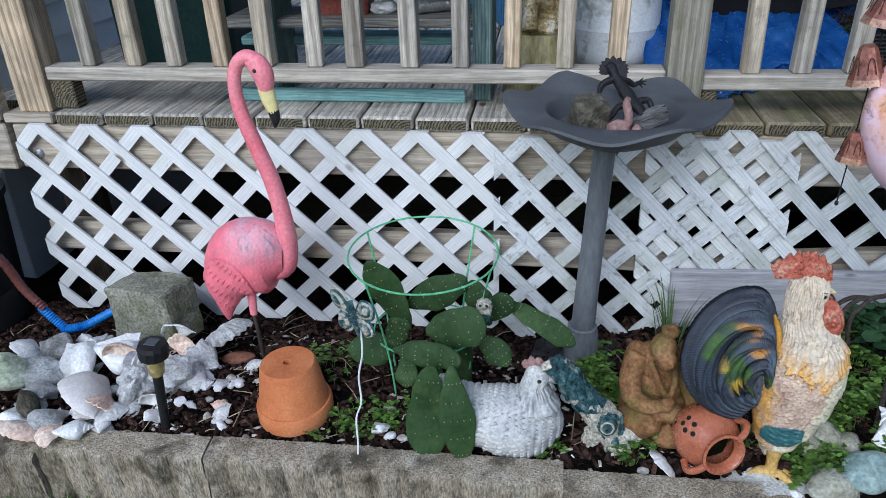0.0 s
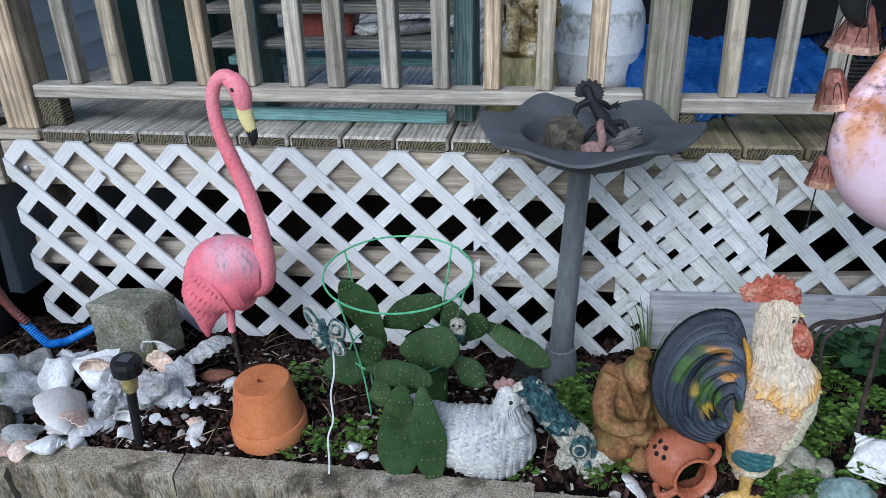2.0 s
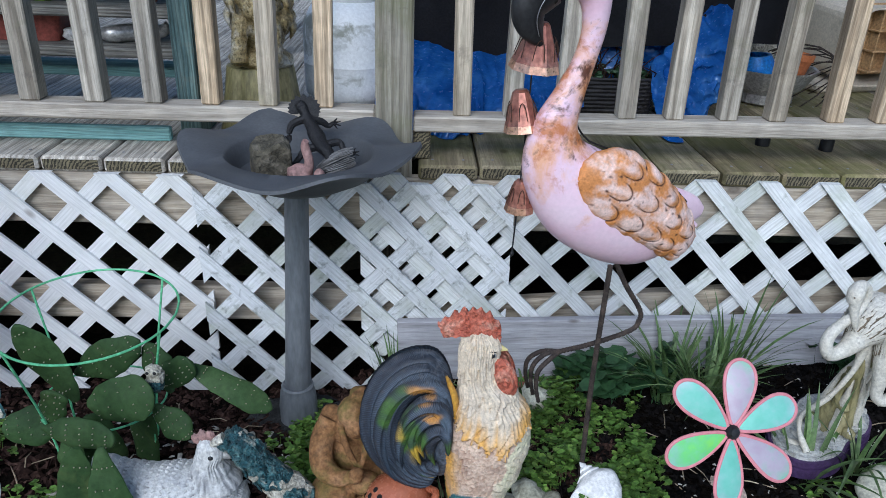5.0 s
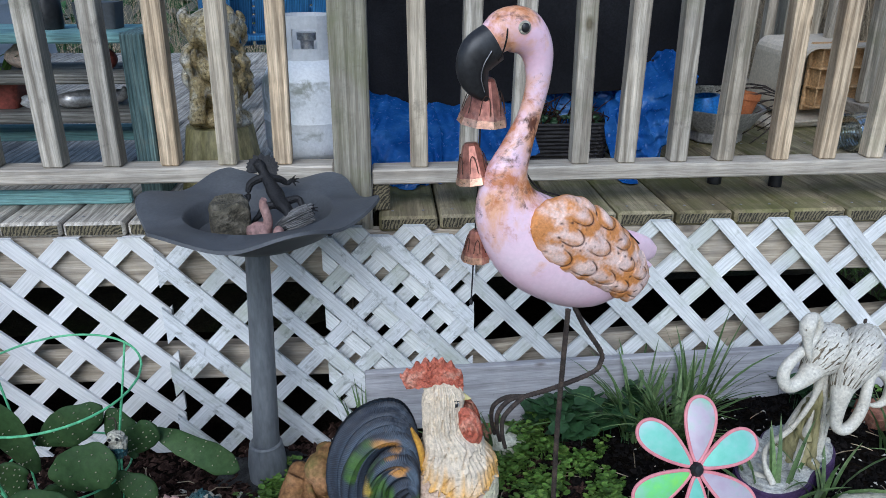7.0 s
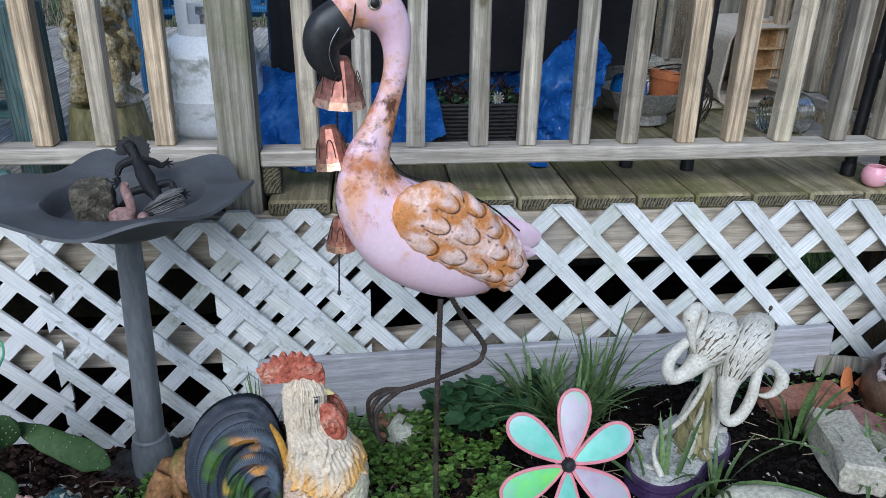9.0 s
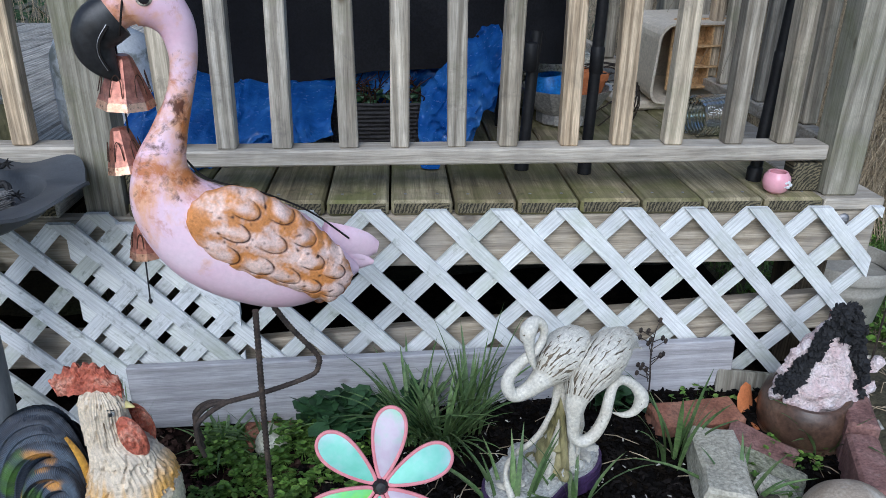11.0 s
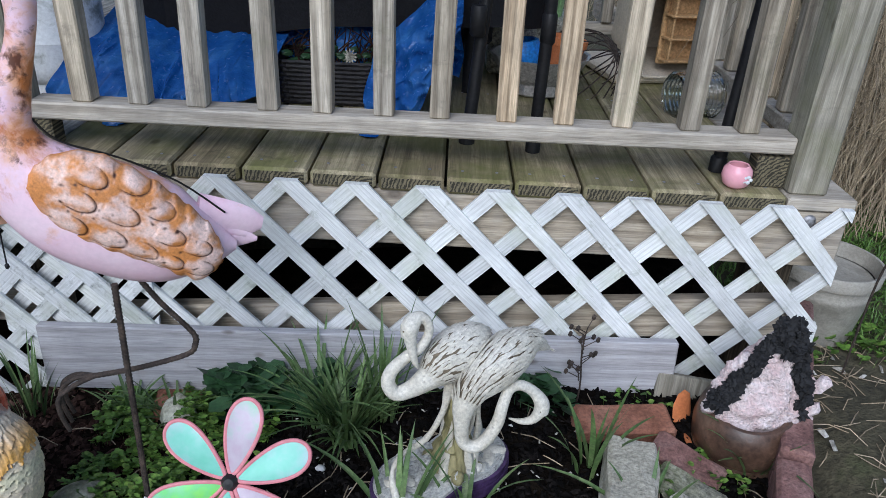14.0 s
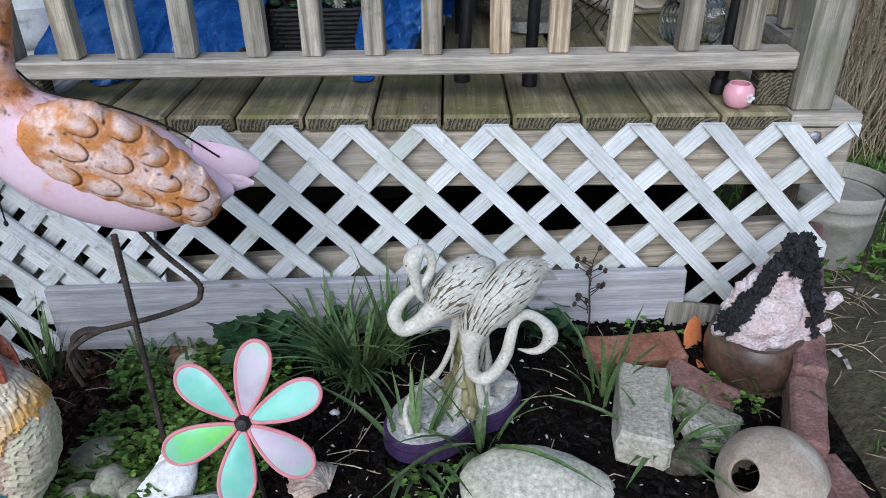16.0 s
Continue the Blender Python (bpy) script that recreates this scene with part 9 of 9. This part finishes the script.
drape("blue_tarp", M["tarp"], "crumpled blue tarpaulin bundled under the grill", "tarpaulin", (0.62, 1.12), lambda u: 0.773 + 0.075 * ease(0.55, 1.0, u), lambda u: 0.955 - 0.02 * u, 2.04, 2.42, 0.075, 3)
drape("blue_tarp", M["tarp"], "blue tarpaulin hanging under the grill", "tarpaulin", (0.74, 1.58), lambda u: 0.80 + 0.05 * math.sin(9 * u), lambda u: 1.05, 2.38, 2.44, 0.060, 8)
drape("blue_tarp", M["tarp"], "blue tarpaulin corner hanging to the deck", "tarpaulin", (1.36, 1.57), lambda u: 0.775 + 0.22 * ease(0.35, 1.0, u), lambda u: 0.92 + 0.16 * ease(0.0, 0.8, u), 2.10, 2.30, 0.075, 14)
b = bm_new()
for k in range(5):
    flake(b, (1.395 - 0.004 * k, 2.05 + 0.02 * k, 0.773), (-0.7 + 0.1 * k, -0.5, 0), (0, 0, 1), 0.06, 0.05, 0, 0.05, 0.05)
solo("tarp_tail", b, M["tarp"], "torn blue tarpaulin end on the deck", "tarpaulin")


def basket():
    t = thing("wicker_basket", "dark wicker basket with withered plants", "basket", pose(1.235, 2.33, 0.773, 0, 0, 2))
    b = bm_new()
    rounded_box(b, (-0.135, -0.085, 0.0), (0.135, 0.085, 0.112), 0.92, r=0.02, open_top=True)
    part("lining", b, M["wicker"], t)
    for k in range(10):
        b = bm_new()
        z = 0.008 + 0.0112 * k
        f = 0.92 + 0.08 * z / 0.112
        pts = []
        for i in range(49):
            a = 2 * math.pi * i / 48
            sx, sy = math.copysign(abs(math.cos(a)) ** 0.3, math.cos(a)), math.copysign(abs(math.sin(a)) ** 0.3, math.sin(a))
            w = 0.0025 * (1 if (i + k) % 2 else -1)
            pts.append(((0.137 * f + w) * sx, (0.087 * f + w) * sy, z))
        tube(b, pts, [0.0052] * 49, 5, 0, up=(0, 0, 1), res=1)
        part("weave", b, M["wicker"], t)
    b = bm_new()
    rr_ = random.Random(2)
    for k in range(60):
        x, y = rr_.uniform(-0.12, 0.12), rr_.uniform(-0.07, 0.07)
        tube(b, [(x, y, 0.09), (x + rr_.uniform(-0.03, 0.03), y + rr_.uniform(-0.03, 0.03), 0.13), (x + rr_.uniform(-0.05, 0.05), y + rr_.uniform(-0.05, 0.05), rr_.uniform(0.13, 0.19))], [0.002, 0.002, 0.001], 4, 0, res=2)
    for k in range(40):
        x, y = rr_.uniform(-0.12, 0.12), rr_.uniform(-0.07, 0.07)
        blob(b, (x, y, rr_.uniform(0.095, 0.125)), (0.016, 0.016, 0.008), (0, 0, 0), 0.3, 20, 1, 1)
    for k in range(12):
        a = 2 * math.pi * k / 12
        flake(b, (0.055, -0.07, 0.125), (math.cos(a), -0.3, math.sin(a)), (0, -1, 0.2), 0.020, 0.005, 2, 0.1)
    part("dead_plant", b, [M["mulch"], M["leaf_dark"], M["bone"]], t, "withered stems and moss")


basket()
lump("pillow_stone", (0.985, 2.30, 0.785), (0.055, 0.05, 0.035), (0, 0, 15), M["shell"], "white flat stone beside the basket", "stone", 0.2, 12, 3, 4)
lump("pale_stone", (1.42, 2.42, 0.79), (0.05, 0.05, 0.035), (0, 0, 15), M["bone"], "pale stone behind the basket", "stone", 0.2, 12, 3, 6)

for x, y, x1, y1, r_ in ((1.745, 1.985, 1.765, 2.0, 0.0135), (2.147, 1.925, 2.20, 1.96, 0.0145), (1.595, 2.02, 1.62, 2.06, 0.0145)):
    b = bm_new()
    top = 1.72 if r_ != 0.0145 or x > 2 else 1.10
    tube(b, [(0, 0, 0), ((x1 - x) * 0.5, (y1 - y) * 0.5, 0.5 * (top - 0.771)), (x1 - x, y1 - y, top - 0.771)], [r_] * 3, 14, 0, up=(0, 1, 0))
    lathe(b, [(r_ * 1.25, 0.0), (r_ * 1.25, 0.03), (r_, 0.035)], 14, 0)
    lathe(b, [(r_, 0.24), (r_ * 1.22, 0.245), (r_ * 1.22, 0.30), (r_, 0.305)], 14, 0, Matrix.Translation(((x1 - x) * 0.35, (y1 - y) * 0.35, 0)))
    solo("frame_pole", b, M["black_plastic"], "black canopy frame pole standing on the deck", "pole", pose(x, y, 0.771), "canopy poles")

# pots and bowl behind the railing
b = bm_new()
lathe(b, [(0.075, 0.0), (0.085, 0.006), (0.085, 0.035), (0.105, 0.05), (0.142, 0.105), (0.145, 0.112), (0.136, 0.110), (0.10, 0.055), (0.0001, 0.05)], 12, 0, smooth=False)
solo("metal_bowl", b, M["steel"], "faceted tarnished metal bowl on the deck", "bowl", pose(1.80, 2.50, 0.772))
b = bm_new()
lathe(b, [(0.035, 0.0), (0.052, 0.09), (0.056, 0.09), (0.056, 0.11), (0.048, 0.11), (0.035, 0.02)], 28, 0)
solo("clay_pot", b, M["terracotta"], "small terracotta pot in the metal bowl", "flower pot", pose(1.86, 2.50, 0.820, 0, 8, 0))
b = bm_new()
lathe(b, [(0.035, 0.0), (0.055, 0.03), (0.058, 0.07), (0.045, 0.10), (0.036, 0.10), (0.045, 0.06)], 28, 0)
solo("blue_pot", b, M["hose_blue"], "blue glazed pot in the metal bowl", "flower pot", pose(1.755, 2.49, 0.820, 0, -6, 0))
b = bm_new()
lathe(b, [(0.06, 0.0), (0.09, 0.01), (0.10, 0.16), (0.092, 0.16), (0.08, 0.02)], 28, 0)
solo("green_pot", b, M["green_plastic"], "pale green plastic pot behind the bowl", "flower pot", pose(1.80, 2.80, 0.930))
b = bm_new()
box(b, (-0.14, -0.12, 0), (0.14, 0.12, 0.17), 0.01)
solo("crate", b, M["bone"], "pale crate behind the bowl", "crate", pose(1.80, 2.80, 0.771))
t = thing("wire_cloche", "rusty wire dome basket leaning behind the bowl", "wire basket", pose(1.90, 2.58, 0.80, 30, 50, 0))
for k in range(9):
    a = math.pi * k / 9
    b = bm_new()
    tube(b, [(0.13 * math.cos(a) * math.cos(e), 0.13 * math.sin(a) * math.cos(e), 0.17 * math.sin(e)) for e in [math.pi * q / 10 for q in range(11)]], [0.0022] * 11, 5, 0, up=(0.2, 0.3, 1), res=1)
    part("wire", b, M["rust_rod"], t)


def tan_tote():
    t = thing("plastic_tote", "tan plastic tote tipped on its side with a crate inside", "storage tote", pose(2.25, 2.80, 0.773, 0, 0, 12))
    b = bm_new()
    rounded_box(b, (-0.18, -0.13, 0.0), (0.18, 0.13, 0.26), 0.9, r=0.05, open_top=True)
    bmesh.ops.transform(b, matrix=pose(0, 0.10, 0.18, 96), verts=b.verts)
    part("shell", b, M["tan_plastic"], t)
    b = bm_new()
    box(b, (-0.24, -0.12, 0.0), (0.20, 0.20, 0.03), 0.008)
    part("lid", b, M["tan_plastic"], t)
    crate = bm_new()
    box(crate, (-0.10, -0.115, 0.06), (0.13, -0.10, 0.29), 0.004)
    frame_ = part("crate_back", crate, M["box_brown"], t)
    for k in range(4):
        b = bm_new()
        z = 0.075 + 0.065 * k
        box(b, (-0.10, -0.165, z), (0.13, -0.116, z + 0.006), 0.001)
        part("divider", b, M["box_brown"], t)
    for k in range(3):
        b = bm_new()
        x = -0.09 + 0.105 * k
        box(b, (x, -0.160, 0.082), (x + 0.006, -0.1165, 0.268), 0.001)
        part("divider", b, M["box_brown"], t)


tan_tote()

# clear ribbed jar on its side
m, nt, bs = nodes_of("clear_glass")
bs.inputs["Transmission Weight"].default_value, bs.inputs["Roughness"].default_value, bs.inputs["IOR"].default_value = 1.0, 0.08, 1.45
bs.inputs["Base Color"].default_value = (0.86, 0.90, 0.90, 1)
b = bm_new()
prof = [(0.0001, -0.075), (0.056, -0.073)]
for k in range(10):
    prof += [(0.063, -0.066 + 0.0125 * k), (0.059, -0.060 + 0.0125 * k)]
prof += [(0.045, 0.066), (0.040, 0.080), (0.037, 0.080), (0.042, 0.06), (0.055, 0.05), (0.053, -0.065), (0.0001, -0.068)]
lathe(b, prof, 36, 0)
jar = solo("glass_jar", b, m, "clear ribbed jar lying on the deck", "jar", pose(2.215, 2.36, 0.824, 0, 90, 15))

# little pink pot at the deck edge
t = thing("tealight_pot", "small round pink glazed pot with a white flower mark", "pot", pose(2.157, 1.836, 0.7705))
b = bm_new()
lathe(b, [(0.016, 0.0), (0.026, 0.008), (0.031, 0.024), (0.029, 0.040), (0.021, 0.050), (0.018, 0.049), (0.024, 0.038), (0.024, 0.02), (0.0001, 0.006)], 32, 0)
part("body", b, M["pink_glaze"], t)
b = bm_new()
for k in range(5):
    a = 2 * math.pi * k / 5
    blob(b, (0.012 + 0.007 * math.cos(a), -0.0285, 0.026 + 0.006 * math.sin(a)), (0.0045, 0.0014, 0.004), sub=2)
part("flower_mark", b, M["white_plastic"], t)
lump("leaf_litter", (2.215, 1.90, 0.766), (0.022, 0.016, 0.008), (0, 10, 30), M["straw"], "dry leaf by the corner post", "leaf", 0.4, 16, 3, 3)

# ---------------------------------------------------------------- left of the deck
b = bm_new()
for k, (x0, z0) in enumerate(((-1.52, 0.60), (-1.52, 0.745))):
    box(b, (x0, 1.80 - 0.01 * k, z0), (-1.152, 1.84, z0 + 0.135), 0.004)
solo("stair_side", b, M["rim"], "weathered timber side of the deck stair", "stair")
b = bm_new()
lathe(b, [(0.15, 0.0), (0.165, 0.02), (0.19, 0.42), (0.20, 0.43), (0.20, 0.45), (0.185, 0.45), (0.17, 0.06)], 36, 0)
solo("black_tub", b, M["black_plastic"], "tall black plastic tub beside the lattice", "tub", pose(-1.37, 1.68, 0.11))


def hose(pts, mat, label):
    b = bm_new()
    path, _ = smooth_path(pts, [0.013] * len(pts), 14)
    fine, rad = [], []
    for i, p in enumerate(path):
        fine.append(tuple(p))
        rad.append(0.0135 if i % 2 else 0.0112)
    tube(b, fine, rad, 12, 0, up=(0, 0, 1), res=1)
    solo("corrugated_hose", b, mat, label, "hose")


hose([(-1.24, 1.60, 0.52), (-1.14, 1.61, 0.425), (-1.10, 1.62, 0.315), (-1.055, 1.62, 0.255)], M["hose_red"], "dark red corrugated drain hose by the tub")
hose([(-1.068, 1.62, 0.262), (-1.04, 1.62, 0.225), (-1.012, 1.62, 0.192)], M["hose_blue"], "blue corrugated drain hose at the lattice foot")
hose([(-1.020, 1.618, 0.188), (-0.98, 1.625, 0.192), (-0.945, 1.635, 0.200), (-0.86, 1.665, 0.240), (-0.82, 1.70, 0.25)], M["hose_blue"], "blue corrugated drain hose at the lattice foot")

# ---------------------------------------------------------------- right of the deck
planter = thing("planter_pot", "large grey-tan plant pot half filled with dark soil", "flower pot", pose(2.605, 2.17, 0.19) @ Matrix.Diagonal((0.80, 0.80, 0.72, 1)))
b = bm_new()
lathe(b, [(0.0001, 0.0), (0.115, 0.0), (0.12, 0.01), (0.150, 0.24), (0.1525, 0.245), (0.153, 0.262), (0.151, 0.266), (0.155, 0.305), (0.145, 0.305), (0.108, 0.02), (0.0001, 0.015)], 44, 0)
part("body", b, M["planter"], planter)
b = bm_new()
lathe(b, [(0.155, 0.305), (0.168, 0.309), (0.172, 0.356), (0.168, 0.362), (0.160, 0.361), (0.150, 0.300)], 44, 0)
part("rim", b, M["planter"], planter, "rolled pot rim")
b = bm_new()
lathe(b, [(0.140, 0.240), (0.09, 0.262), (0.04, 0.255), (0.0001, 0.262)], 44, 0)
part("soil", b, M["soil"], planter, "dark potting soil")
b = bm_new()
tube(b, [(0, 0, 0), (0.0, 0, 0.35), (0.02, 0, 0.48), (0.07, 0, 0.50), (0.10, 0, 0.44)], [0.003] * 5, 6)
solo("wire_hook", b, M["rust_rod"], "thin dark wire hook in the grass", "hook", pose(2.60, 1.95, 0.10))


def lawn_blade(b, x, y, z, rr):
    blade(b, x, y, z - 0.005, rr.uniform(0, 6.28), rr.uniform(0.03, 0.09), rr.uniform(0.3, 1.1), rr.uniform(0.0015, 0.003))


scatter("lawn", 11000, area_box(2.42, 3.5, 1.45, 3.3, lambda x, y: patch(x, y, 3.5, 5) > 0.34 or y > 2.05 + 0.25 * patch(x, y, 4, 9)), lawn_blade, M["lawn"], "uneven green grass beside the deck", "grass", 30, lawn_height)
scatter("lawn_weeds", 700, area_box(2.42, 3.4, 1.6, 3.0, lambda x, y: patch(x, y, 3, 2) > 0.0), lambda b, x, y, z, rr: sprig(b, x, y, z, rr, 0.012, 0.05), M["leaf"], "low green weeds in the grass", "weeds", 31, lawn_height)
scatter("dry_litter", 520, area_box(2.42, 3.3, 1.2, 2.2), twig, M["straw"], "dry stems and litter on the bare path", "litter", 32, lawn_height)
scatter("path_pebbles", 40, area_box(2.42, 3.0, 1.3, 2.1), lambda b, x, y, z, rr: chip(b, x, y, z, rr, 0.008, 0.018), M["pebble"], "small stones on the bare path", "pebbles", 33, lawn_height)
scatter("lawn_front", 1500, area_box(-1.3, -0.3, 0.95, 1.13), lawn_blade, M["lawn"], "mossy grass along the edging", "grass", 34, lawn_height)


def brush_stem(b, x, y, z, rr):
    h = rr.uniform(0.5, 1.7)
    dx, dy = rr.uniform(-0.4, 0.4), rr.uniform(-0.4, 0.4)
    k = rr.uniform(-0.25, 0.25)
    tube(b, [(x, y, z), (x + dx * 0.4 + k, y + dy * 0.4, z + h * 0.6), (x + dx, y + dy, z + h), (x + dx * 1.8, y + dy * 1.8 - 0.1, z + h * 0.8)], [0.0017, 0.0015, 0.0012, 0.0007], 3, 0, res=2)


scatter("dry_brush", 8500, area_box(2.75, 4.6, 2.75, 5.2), brush_stem, M["straw"], "tangled dry brown brush beyond the deck", "brush", 35, lawn_height)
scatter("far_brush", 1500, area_box(-2.0, 6.0, 6.2, 8.5), brush_stem, M["straw"], "dry brown brush behind the deck", "brush", 36, lambda x, y: 0.0)


def far_leaf(b, x, y, z, rr):
    zz = rr.uniform(0.0, 2.2)
    s = rr.uniform(0.05, 0.12)
    v = [b.verts.new((x + rr.uniform(-s, s), y + rr.uniform(-s, s), zz + rr.uniform(-s, s))) for _ in range(4)]
    b.faces.new(v)


scatter("hedge", 5000, area_box(-5.0, 8.0, 8.0, 9.5), far_leaf, M["leaf_dark"], "loose green hedge behind the yard", "hedge", 37, lambda x, y: 0.0)
